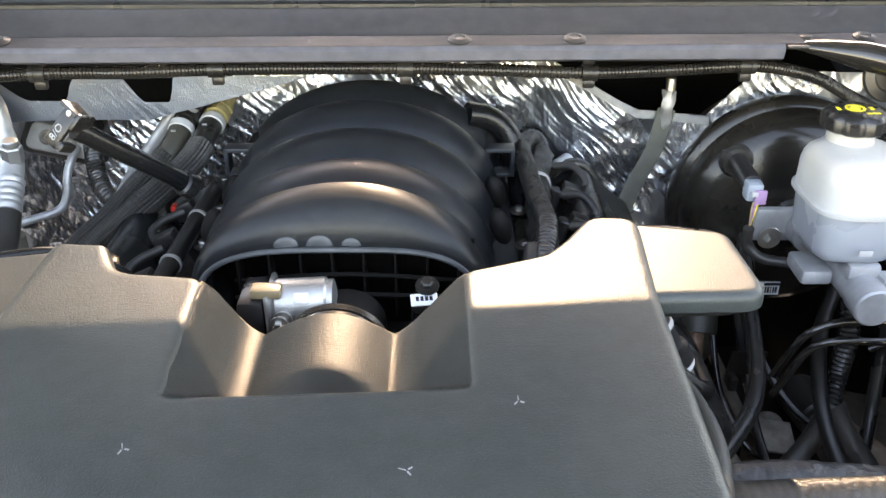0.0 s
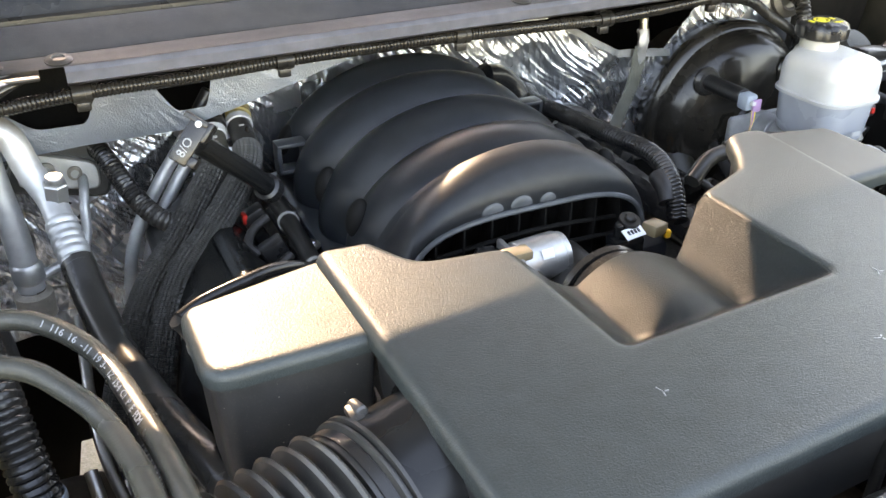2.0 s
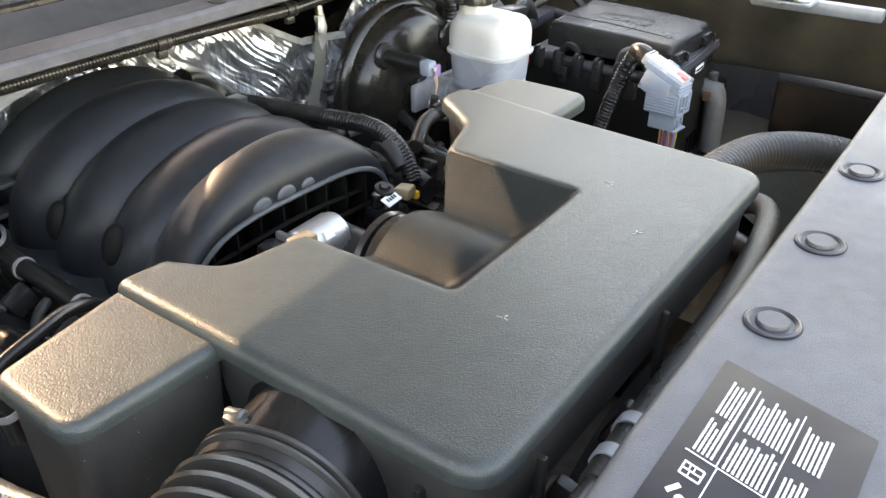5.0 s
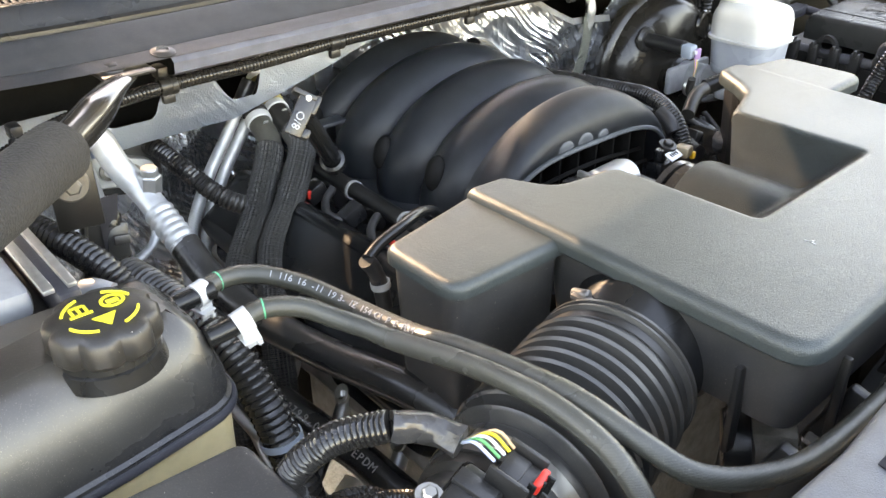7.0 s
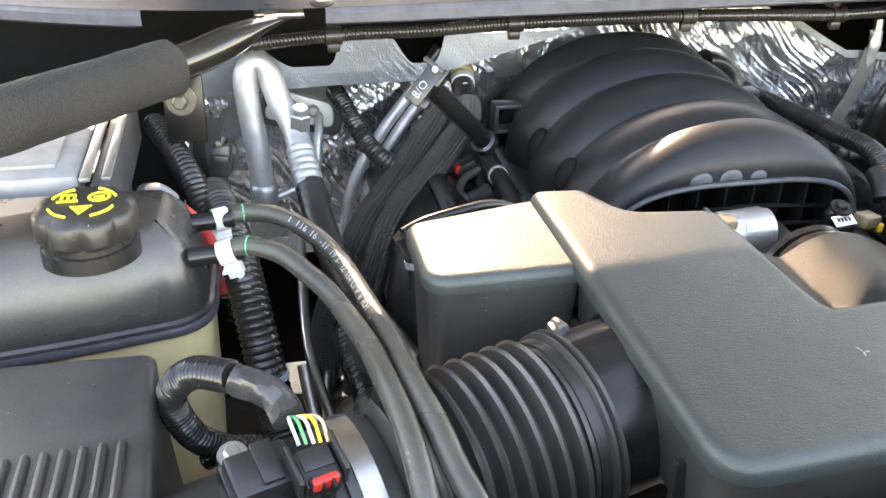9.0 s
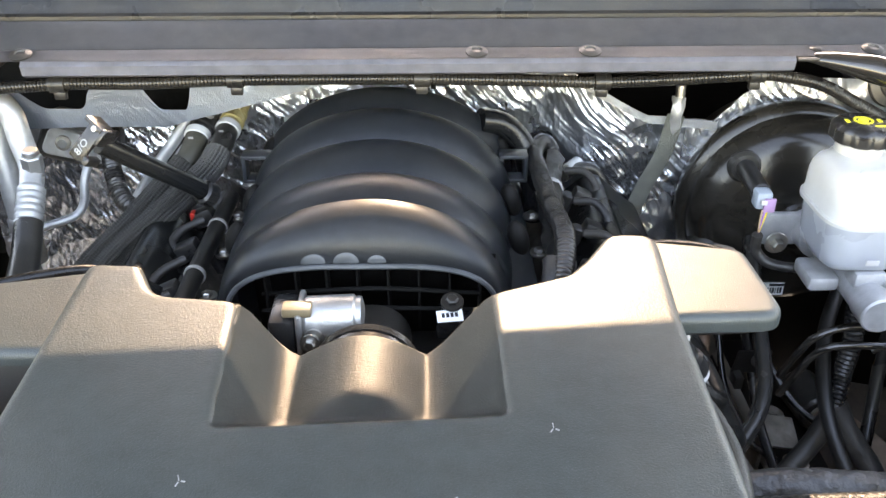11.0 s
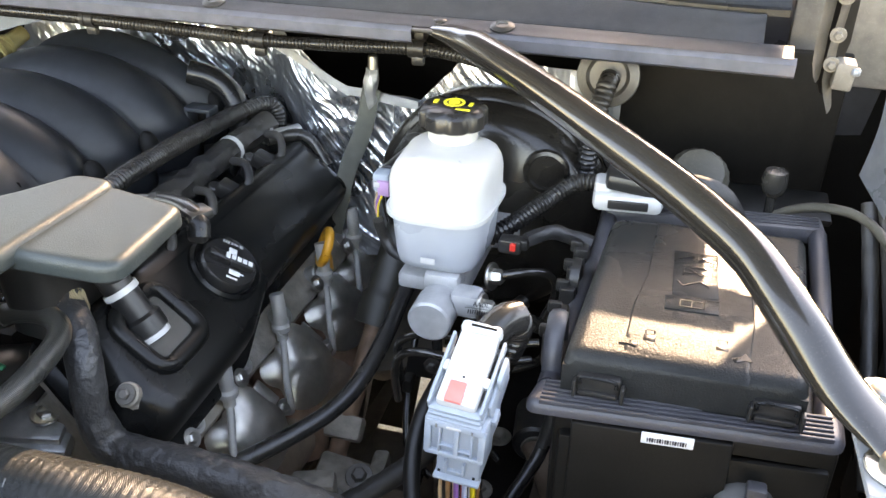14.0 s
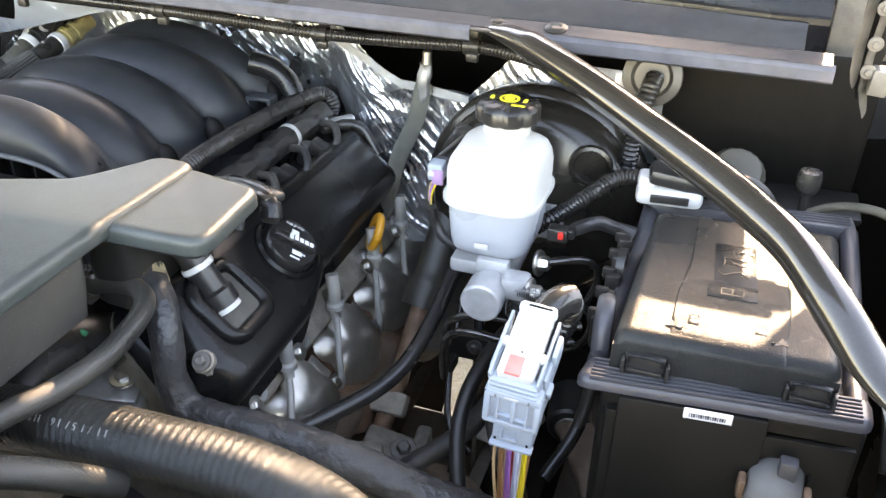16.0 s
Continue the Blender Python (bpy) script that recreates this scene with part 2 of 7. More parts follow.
WIRES = [mat("wire " + n, c, 0.4) for n, c in (("yellow", (0.75, 0.55, 0.03)), ("white", (0.7, 0.7, 0.68)), ("violet", (0.3, 0.12, 0.4)), ("blue", (0.05, 0.12, 0.5)), ("red", (0.5, 0.04, 0.03)), ("brown", (0.25, 0.12, 0.05)), ("green", (0.05, 0.3, 0.1)), ("tan", (0.45, 0.3, 0.17)), ("pale blue", (0.4, 0.45, 0.6)))]

# ---- building helpers ----
from mathutils.geometry import tessellate_polygon

ORG = {}


def thing(name, at, label, category, group=""):
    ob = new(name)
    ob.location = at
    ob.empty_display_size = 0.02
    ORG[ob.name] = Vector(at)
    return tagged(ob, label, category, group)


def finish(name, bm, material, org):
    bmesh.ops.recalc_face_normals(bm, faces=bm.faces)
    bm.transform(Matrix.Translation(-org))
    me = bpy.data.meshes.new(name)
    bm.to_mesh(me)
    bm.free()
    me.materials.append(M[material] if isinstance(material, str) else material)
    me.shade_smooth()
    me.set_sharp_from_angle(angle=radians(38))
    return me


def part(name, bm, material, parent, label=""):
    org = ORG[parent.name]
    ob = new(name, finish(name, bm, material, org))
    ob.parent = parent
    ORG[ob.name] = org
    return tagged(ob, label) if label else ob


def solo(name, bm, material, at, label, category="", group="", kind=""):
    ob = new(name, finish(name, bm, material, Vector(at)))
    ob.location = at
    ORG[ob.name] = Vector(at)
    return tagged(ob, label, category, group, kind)


def add(bm, *others):
    for o in others:
        o.verts.index_update()
        vs = [bm.verts.new(v.co) for v in o.verts]
        for f in o.faces:
            bm.faces.new([vs[v.index] for v in f.verts])
        o.free()
    return bm


def xf(bm, m):
    bm.transform(m)
    return bm


def rbox(c, size, bev=0.003, seg=2, rot=(0, 0, 0)):
    bm = bmesh.new()
    bmesh.ops.create_cube(bm, size=1, matrix=Matrix.Diagonal((*size, 1)))
    if bev:
        bmesh.ops.bevel(bm, geom=bm.edges[:], offset=min(bev, min(size) * 0.45), segments=seg, affect="EDGES", profile=0.5)
    return xf(bm, pose(*c, *rot))


def axis_m(c, axis):
    return Matrix.Translation(c) @ Vector(axis).normalized().to_track_quat("Z", "Y").to_matrix().to_4x4()


def revolve(profile, c=(0, 0, 0), axis=(0, 0, 1), n=32, scallop=None):
    """A turned body: profile rows (radius, height along the axis)."""
    bm = bmesh.new()
    rings = []
    for r, h in profile:
        if r < 1e-6:
            rings.append([bm.verts.new((0, 0, h))])
        else:
            ring = []
            for i in range(n):
                a = 2 * math.pi * i / n
                q = r * (scallop(a, h) if scallop else 1)
                ring.append(bm.verts.new((q * math.cos(a), q * math.sin(a), h)))
            rings.append(ring)
    for a, b in zip(rings, rings[1:]):
        for i in range(n):
            j = (i + 1) % n
            if len(a) == 1 and len(b) > 1:
                bm.faces.new((a[0], b[i], b[j]))
            elif len(b) == 1 and len(a) > 1:
                bm.faces.new((a[i], a[j], b[0]))
            elif len(a) > 1:
                bm.faces.new((a[i], a[j], b[j], b[i]))
    return xf(bm, axis_m(c, axis))


def cyl(a, b, r, n=20, bev=0.0015, r2=None):
    a, b = Vector(a), Vector(b)
    h, r2 = (b - a).length, r if r2 is None else r2
    e = min(bev, r * 0.4, h * 0.4)
    return revolve([(0, 0), (r - e, 0), (r, e), (r2, h - e), (r2 - e, h), (0, h)], a, b - a, n)


def curve(pts, step):
    """Points along a smooth line through pts, about step apart."""
    P = [Vector(p) for p in pts]
    if len(P) == 2:
        n = max(2, int((P[1] - P[0]).length / step))
        return [P[0].lerp(P[1], i / n) for i in range(n + 1)]
    Q = [P[0] * 2 - P[1], *P, P[-1] * 2 - P[-2]]
    out = []
    for i in range(1, len(Q) - 2):
        p0, p1, p2, p3 = Q[i - 1:i + 3]
        n = max(1, int((p2 - p1).length / step + 0.5))
        for k in range(n):
            t = k / n
            out.append(0.5 * (2 * p1 + (p2 - p0) * t + (2 * p0 - 5 * p1 + 4 * p2 - p3) * t * t + (3 * p1 - p0 - 3 * p2 + p3) * t ** 3))
    return out + [P[-1]]


def tube(pts, r, n=14, step=0.01, pitch=0, depth=0.0, flat=None, rough=0.0, braid=0.0):
    """A swept round hose; pitch and depth give it rings; flat squeezes it; r may be a function of 0..1."""
    if pitch:
        step = pitch / 4
    C = curve(pts, step)
    bm = bmesh.new()
    t0 = (C[1] - C[0]).normalized()
    up = Vector((0, 0, 1)) if abs(t0.z) < 0.9 else Vector((0, 1, 0))
    u = (up - t0 * up.dot(t0)).normalized()
    rings, dist = [], 0.0
    for i, c in enumerate(C):
        t = (C[min(i + 1, len(C) - 1)] - C[max(i - 1, 0)]).normalized()
        u = (u - t * u.dot(t)).normalized()
        v = t.cross(u)
        if i:
            dist += (c - C[i - 1]).length
        q = r(i / (len(C) - 1)) if callable(r) else r
        if pitch:
            q -= depth * (0.5 + 0.5 * math.cos(2 * math.pi * dist / pitch)) ** 2
        f = flat(i / (len(C) - 1)) if flat else 1.0
        ring = []
        for k in range(n):
            a = 2 * math.pi * k / n
            w = 1 + (rough * noise.noise(Vector((c.x * 60 + k, c.y * 60, c.z * 60))) if rough else 0)
            if braid:
                w += braid * math.sin(11 * a + dist * 1500) * math.sin(11 * a - dist * 1500)
            ring.append(bm.verts.new(c + (u * math.cos(a) * f + v * math.sin(a)) * q * w))
        rings.append(ring)
    for a, b in zip(rings, rings[1:]):
        for k in range(n):
            bm.faces.new((a[k], a[(k + 1) % n], b[(k + 1) % n], b[k]))
    bm.faces.new(rings[0][::-1])
    bm.faces.new(rings[-1])
    return bm


def outline(corners, n=6):
    """A closed line from corners (x, y, radius), each rounded."""
    P = [Vector(c[:2]) for c in corners]
    out = []
    for i, p in enumerate(P):
        r = corners[i][2] if len(corners[i]) > 2 else 0
        a, b = P[i - 1], P[(i + 1) % len(P)]
        da, db = (a - p), (b - p)
        if r <= 0:
            out.append(p)
            continue
        ang = da.angle(db)
        d = min(r / math.tan(ang / 2), da.length * 0.48, db.length * 0.48)
        s, e = p + da.normalized() * d, p + db.normalized() * d
        for k in range(n + 1):
            t = k / n
            out.append(s * (1 - t) ** 2 + p * 2 * t * (1 - t) + e * t * t)
    return out


def inset(loop, d):
    area = sum(a.x * b.y - b.x * a.y for a, b in zip(loop, loop[1:] + loop[:1]))
    s = 1 if area > 0 else -1
    out = []
    for i, p in enumerate(loop):
        t1, t2 = (p - loop[i - 1]), (loop[(i + 1) % len(loop)] - p)
        if t1.length < 1e-9 or t2.length < 1e-9:
            out.append(p.copy())
            continue
        t1, t2 = t1.normalized(), t2.normalized()
        n1, n2 = Vector((-t1.y, t1.x)) * s, Vector((-t2.y, t2.x)) * s
        m = (n1 + n2)
        m = m.normalized() / max(0.5, m.normalized().dot(n1)) if m.length > 1e-6 else n1
        out.append(p + m * d)
    return out


def prism(loop, rows, cap_bottom=True):
    """A body lofted up through rows (inset, z) of one outline; the last row is the top."""
    bm = bmesh.new()
    rings = [[bm.verts.new((p.x, p.y, z)) for p in inset(loop, d)] for d, z in rows]
    n = len(loop)
    for a, b in zip(rings, rings[1:]):
        for i in range(n):
            bm.faces.new((a[i], a[(i + 1) % n], b[(i + 1) % n], b[i]))
    for ring in (rings[-1], rings[0]) if cap_bottom else (rings[-1],):
        for t in tessellate_polygon([[Vector((v.co.x, v.co.y, 0)) for v in ring]]):
            bm.faces.new([ring[i] for i in t])
    return bm


def round_top(z0, z1, r, n=4):
    return [(0, z0)] + [(r * (1 - math.cos(a)), z1 - r + r * math.sin(a)) for a in (math.pi / 2 * k / n for k in range(n + 1))] + [(r + 0.003, z1)]


def sheet(nu, nv, f, thick=0.0):
    """A surface f(u, v) over 0..1, made solid by thick."""
    bm = bmesh.new()
    g = [[bm.verts.new(f(i / nu, j / nv)) for j in range(nv + 1)] for i in range(nu + 1)]
    for i in range(nu):
        for j in range(nv):
            bm.faces.new((g[i][j], g[i + 1][j], g[i + 1][j + 1], g[i][j + 1]))
    if thick:
        bmesh.ops.solidify(bm, geom=bm.faces[:], thickness=thick)
    return bm


def bolt(c, axis=(0, 0, 1), r=0.007, h=0.006, washer=True):
    bm = revolve([(0, h), (r * 0.75, h), (r, h * 0.8), (r, 0), (0, 0)], c, axis, 6)
    if washer:
        add(bm, revolve([(0, 0.0015), (r * 1.7, 0.0015), (r * 1.8, 0), (r * 1.7, -0.002), (0, -0.002)], c, axis, 18))
    return bm


def text(s, size, m, material, parent, depth=0.0003):
    cu = bpy.data.curves.new("print", "FONT")
    cu.body, cu.size, cu.align_x, cu.align_y, cu.extrude, cu.resolution_u = s, size, "CENTER", "CENTER", depth, 2
    tmp = new("print", cu)
    me = bpy.data.meshes.new_from_object(tmp.evaluated_get(bpy.context.evaluated_depsgraph_get()))
    bpy.data.objects.remove(tmp)
    bm = bmesh.new()
    bm.from_mesh(me)
    bpy.data.meshes.remove(me)
    return part("print", xf(bm, m), material, parent)


def smax(*v, k=0.004):
    r = v[0]
    for x in v[1:]:
        h = max(k - abs(r - x), 0) / k
        r = max(r, x) + h * h * k * 0.25
    return r

# ---- the setting: ground, bay walls, cowl, bonnet, front panel ----
solo("ground", sheet(40, 40, lambda u, v: (-400 + 800 * u, -400 + 800 * v, 0)), "concrete", (0, 0, 0), "pale concrete ground under the vehicle", "", kind="structure")


def cowl_back(x):
    d = max(0.0, -(x + 0.07) - 0.42)
    return 0.021 * (x + 0.07) + 1.25 * d * d, -0.16 * d * d


def cowl_dip(x, y):
    """The seal bows forward at its driver's end."""
    return -0.014 * math.exp(-((x - 0.69) / 0.09) ** 2) * min(1.0, max(0.0, (y - 0.965) / 0.04))


def cowl_strip(rows, x0=-0.98, x1=0.742, n=90):
    def f(u, v):
        x = x0 + (x1 - x0) * u
        k = min(len(rows) - 2, int(v * (len(rows) - 1)))
        t = v * (len(rows) - 1) - k
        (ya, za), (yb, zb) = rows[k], rows[k + 1]
        dy, dz = cowl_back(x)
        y = ya + (yb - ya) * t
        rise = 0.004 * math.exp(-((x + 0.05) / 0.28) ** 4) if za > 1.3695 and ya < 1.031 else 0.0
        return (x, y + dy + cowl_dip(x, y), za + (zb - za) * t + dz + 0.1 * cowl_dip(x, y) + rise)
    return sheet(n, len(rows) - 1, f, 0.003)


cowl = thing("cowl", (0, 1.0, 1.32), "dark grey plastic cowl panel below the windscreen", "cowl")
cowl["kind"] = "structure"
part("lower_panel", cowl_strip([(0.926, 1.336), (0.938, 1.339), (0.949, 1.341)], x1=0.735), "cowl", cowl)
part("upper_panel", cowl_strip([(0.9492, 1.3412), (0.953, 1.3445), (0.975, 1.352), (0.985, 1.3605), (0.990, 1.361), (0.992, 1.357), (1.002, 1.357)], x1=0.708), "cowl", cowl)
for a, b in ((-0.98, -0.66), (-0.475, 0.372), (0.430, 0.738)):
    part("lip", cowl_strip([(0.929, 1.336), (0.923, 1.331), (0.925, 1.320), (0.932, 1.316)], a, b, 40), "lip", cowl, "pale grey lower lip of the cowl")
part("seal", cowl_strip([(0.996, 1.358), (0.997, 1.364), (1.001, 1.3665), (1.006, 1.365), (1.009, 1.3700), (1.012, 1.379), (1.018, 1.3860), (1.025, 1.3860), (1.031, 1.376), (1.033, 1.362)], x1=0.729), "seal", cowl, "black rubber seal")
for a, b in ((-0.98, -0.74), (-0.40, 0.375)):
    part("vent_panel", cowl_strip([(1.033, 1.364), (1.06, 1.368), (1.10, 1.374), (1.13, 1.378), (1.165, 1.382)], a, b, 24), "cowl", cowl)
part("rear_panel", cowl_strip([(1.165, 1.382), (1.20, 1.39), (1.25, 1.40)]), "cowl", cowl)
for x0, nx in ((0.375, 46), (-0.74, 49)):
    slot = bmesh.new()
    for i in range(nx + 1):
        x = x0 + i * 0.0069
        dy, dz = cowl_back(x)
        add(slot, rbox((x, 1.099 + dy + cowl_dip(x, 1.1), 1.3725 + dz + 1.2 * cowl_dip(x, 1.1)), (0.0032, 0.134, 0.003), 0, rot=(7.5, 0, 0)))
    for j in range(8):
        add(slot, cowl_strip([(1.034 + j * 0.0174, 1.3655 + j * 0.0023), (1.040 + j * 0.0174, 1.3663 + j * 0.0023)], x0, x0 + nx * 0.0069, 24))
    part("vent_grille", slot, "grille", cowl, "weathered slotted air intake grille")
# added panel: screens the bright surface behind the cowl end, below the sun's path
part("end_blocker", rbox((0.835, 1.175, 1.325), (0.18, 0.012, 0.17), 0.004), "dustybody", cowl, "added dusty panel screening the bright gap past the cowl end")
part("grille_tray", cowl_strip([(0.996, 1.350), (1.03, 1.353), (1.10, 1.362), (1.20, 1.376), (1.268, 1.388)], x1=0.70), "liner", cowl)
for x in (0.018, 0.144, 0.462, -0.478):
    dy, dz = cowl_back(x)
    part("screw", revolve([(0, 0.0005), (0.005, 0.0005), (0.006, 0.0022), (0.0085, 0.0018), (0.011, 0.0004), (0.0125, 0), (0.0125, -0.002), (0, -0.002)], (x, 0.9385 + dy, 1.3400 + dz), (0, -0.2, 1), 20), "plastic", cowl)
wiper = thing("wiper_arm", (0.45, 1.16, 1.40), "white glinting wiper arm lying on the cowl grille", "wiper")
part("arm", tube([(0.40, 1.205, 1.415), (0.50, 1.17, 1.408), (0.60, 1.12, 1.402), (0.66, 1.10, 1.40)], 0.011, flat=lambda t: 0.5), "pipe", wiper)
part("pivot", revolve([(0, 0.02), (0.016, 0.018), (0.022, 0.008), (0.022, -0.02), (0, -0.02)], (0.66, 1.10, 1.395)), "pipe", wiper)

screen = solo("windscreen", sheet(20, 8, lambda u, v: (-0.85 + 1.6 * u, 1.27 + 0.9 * v + 0.25 * (2 * u - 1) ** 2, 1.405 + 0.75 * v), 0.006), "glass", (0, 1.3, 1.4), "dark windscreen glass above the cowl", "", kind="structure")
screen.visible_shadow = False


def firewall_foot(u):
    return 0.64 if 0.233 < u < 0.30 else (0.70 if 0.62 < u < 0.69 else 0.49)


fw = sheet(60, 20, lambda u, v: (-1.05 + 2.1 * u, 1.25 - 0.02 * math.sin(9 * u) * math.sin(5 * v), firewall_foot(u) + (1.38 - firewall_foot(u)) * v), 0.02)
solo("wall_firewall", fw, "bayblack", (0, 1.15, 0.35), "black steel firewall behind the engine", "", kind="structure")
for s, x in ((-1, -1.06), (1, 0.93)):
    w = sheet(30, 16, lambda u, v: (x + s * 0.05 * math.sin(u * 5) * (1 - v) + s * 0.1 * (1 - v), 0.05 + 1.25 * u, 0.45 + 0.82 * v), 0.012)
    fen = solo("wall_inner_fender", w, "bayblack" if s < 0 else "olive", (x, 0.6, 0.45), "dusty black inner fender of the engine bay", "", kind="structure")
    for p in ((0.75, 0.98, 0.2), (0.45, 1.0, 0.22), (0.55, 0.78, 0.16)):
        part("pressing", rbox((x - s * 0.012, p[0], p[1]), (0.012, p[2], 0.16), 0.005), "bayblack", fen)
    top = sheet(24, 6, lambda u, v: (x + s * (0.10 * v), 0.0 + 1.35 * u, 1.262 + 0.05 * math.sin(v * 1.6) - 0.03 * (1 - u) ** 2), 0.004)
    solo("fender_flange", top, "hoodpaint", (x, 0.6, 1.26), "glossy black fender edge along the bay", "", kind="structure")
solo("underbody", add(rbox((0.52, 0.55, 0.42), (0.12, 1.6, 0.16), 0.01), rbox((-0.70, 0.55, 0.42), (0.12, 1.6, 0.16), 0.01), rbox((-0.09, 0.55, 0.36), (1.1, 0.12, 0.12), 0.02)), "grime", (0, 0.5, 0.4), "dusty frame rails below the engine", "", kind="structure")
def shield_end(x):
    """The rear edge of the splash shield, cut back where the ground shows."""
    for a, b, e in ((0.205, 0.250, 1.06), (0.265, 0.345, 1.035), (0.475, 0.525, 1.08), (0.590, 0.650, 1.11)):
        if a < x < b:
            return e
    return 1.02 if x < 0.195 else 1.24


solo("splash_shield", sheet(86, 12, lambda u, v: (-0.02 + 0.86 * u, 0.28 + (shield_end(-0.02 + 0.86 * u) - 0.28) * v, 0.60 + 0.05 * math.sin(u * 4) + 0.04 * v), 0.008), "splash", (0.3, 0.6, 0.6), "dusty dark splash shield below the engine", "", kind="structure")
solo("wall_plenum", rbox((-0.60, 1.215, 1.13), (0.95, 0.012, 0.42), 0.003), "liner", (-0.6, 1.215, 1.13), "black plenum wall below the cowl", "", kind="structure")
solo("splash_shield", sheet(8, 8, lambda u, v: (-0.76 + 0.36 * u, 0.20 + 1.0 * v, 0.60 + 0.02 * math.sin(u * 4)), 0.008), "splash", (-0.6, 0.4, 0.6), "dusty dark splash shield below the filter box", "", kind="structure")
solo("wheel_house", add(sheet(14, 24, lambda u, v: (0.62 + 0.34 * u, 0.62 + 0.36 * math.cos(v * math.pi), 0.55 + 0.44 * math.sin(v * math.pi)), 0.008), sheet(14, 24, lambda u, v: (-0.76 - 0.34 * u, 0.62 + 0.36 * math.cos(v * math.pi), 0.55 + 0.44 * math.sin(v * math.pi)), 0.008)), "archliner", (0, 0.6, 0.4), "grey-green wheel house liners", "", kind="structure")

solo("cabin_body", add(rbox((-0.065, 2.6, 1.0), (1.95, 2.68, 0.68), 0.05), rbox((-1.12, 0.75, 0.72), (0.06, 2.2, 0.75), 0.03), rbox((0.99, 0.75, 0.72), (0.06, 2.2, 0.75), 0.03), rbox((-0.065, -0.33, 0.80), (1.95, 0.14, 0.70), 0.05)), "hoodpaint", (0, 2.0, 0.4), "black vehicle body round the engine bay", "", kind="structure")

# bonnet, raised over the bay: its rear edge bounds the sunlit strip
HY, HZ = 1.0824, 1.536


def bonnet(u, v):
    x = -0.92 + 1.7 * u
    corner = 0.14 * min(1.0, max(0.0, (-0.44 - x) / 0.10)) + 1.08 * max(0.0, x - 0.671)
    return (x, HY + 0.0855 * (x + 0.132) - 0.72 * v, HZ - corner * (1 - v) ** 2 + 1.2 * v + 0.05 * math.sin(v * 2.2))


bon = sheet(48, 16, bonnet, 0.03)
solo("bonnet", bon, "hoodpaint", (0, HY, HZ), "raised black bonnet over the engine bay", "", kind="structure")

# front panel over the radiator
pan_loop = outline([(-1.0, 0.262, 0.02), (-1.0, -0.25, 0.02), (0.92, -0.22, 0.02), (0.92, 0.33, 0.02), (0.35, 0.298, 0.02), (0.12, 0.286, 0.02), (-0.25, 0.270, 0.02), (-0.40, 0.256, 0.02)])
panel = thing("radiator_cover", (0, 0.1, 1.2), "grey plastic radiator cover panel with printed label", "panel")
part("panel", prism(pan_loop, [(0.0, 1.20)] + round_top(1.215, 1.252, 0.008)), "panel", panel)
for x, y in ((-0.089, 0.241), (0.043, 0.25), (-0.42, 0.2), (0.2, 0.262)):
    part("push_clip", revolve([(0.0192, 0.0012), (0.0175, 0.0022), (0.0155, 0.0012), (0.0125, -0.004), (0.0115, -0.004), (0.0115, 0.002), (0.0105, 0.0035), (0, 0.0035)], (x, y, 1.252), (0, 0, 1), 28), "bluish", panel, "round push clip")
    # flat black ring painted as the shadow round the clip
    part("clip_shadow", revolve([(0.0200, 0.0), (0.0200, 0.0006), (0.0180, 0.0006), (0.0180, 0.0)], (x, y, 1.2522), (0, 0, 1), 36), "label", panel)
LM = Matrix(((1, 0.19, 0, -0.2417), (0.05, 0.98, 0, 0.2358), (0, 0, 1, 1.2532), (0, 0, 0, 1)))


def on_label(name, bm, material, label="", dz=0.0):
    return part(name, xf(xf(bm, Matrix.Translation((0, 0, dz))), LM), material, panel, label)


def flat(u, v, w, h):
    return rbox((u, v, 0.0002), (w, h, 0.0004), 0)


on_label("label", rbox((-0.035, -0.041, -0.0004), (0.252, 0.100, 0.0008), 0.0002), "label", "black warning label with white print")
random.seed(3)
for u0, u1, v0, v1 in ((0.040, 0.076, -0.002, -0.0185), (0.003, 0.038, -0.002, -0.0185), (0.038, 0.074, -0.0215, -0.0475), (0.002, 0.035, -0.0215, -0.0475), (0.001, 0.030, -0.053, -0.068), (0.036, 0.068, -0.053, -0.071)):
    blk = bmesh.new()
    v = v0 - 0.002
    while v > v1:
        u, end = u0, u1 - random.uniform(0, 0.010)
        while u < end:
            l = random.uniform(0.0012, 0.0045)
            add(blk, flat(min(u, end) + l / 2, v, l, 0.0015))
            u += l + 0.0008
        v -= 0.0029
    tagged(on_label("print", blk, "ink", "rows of small white print"), kind="stuff")
for u, v, w, h in ((0, -0.036, 0.0008, 0.072), (0.039, -0.0198, 0.078, 0.0008), (0.039, -0.0500, 0.078, 0.0008), (-0.044, -0.0208, 0.088, 0.0008)):
    on_label("ruling", flat(u, v, w, h), "ink", "white ruling line")


def fan_icon(u, v):
    for k in range(4):
        a = k * math.pi / 2 + 0.5
        on_label("fan_blade", revolve([(0, 0.0004), (0.0032, 0.0004), (0.0032, 0)], (u + 0.0036 * math.cos(a), v + 0.0036 * math.sin(a), 0), n=12), "ink", "white blade of a fan pictogram")


def ring_icon(u, v, r, w):
    return revolve([(r, 0), (r, 0.0005), (r - w, 0.0005), (r - w, 0)], (u, v, 0), n=28)


fan_icon(-0.039, -0.014)
fan_icon(-0.060, -0.0085)
on_label("pictogram", rbox((-0.031, -0.006, 0.0002), (0.003, 0.010, 0.0004), 0, rot=(0, 0, 60)), "ink")
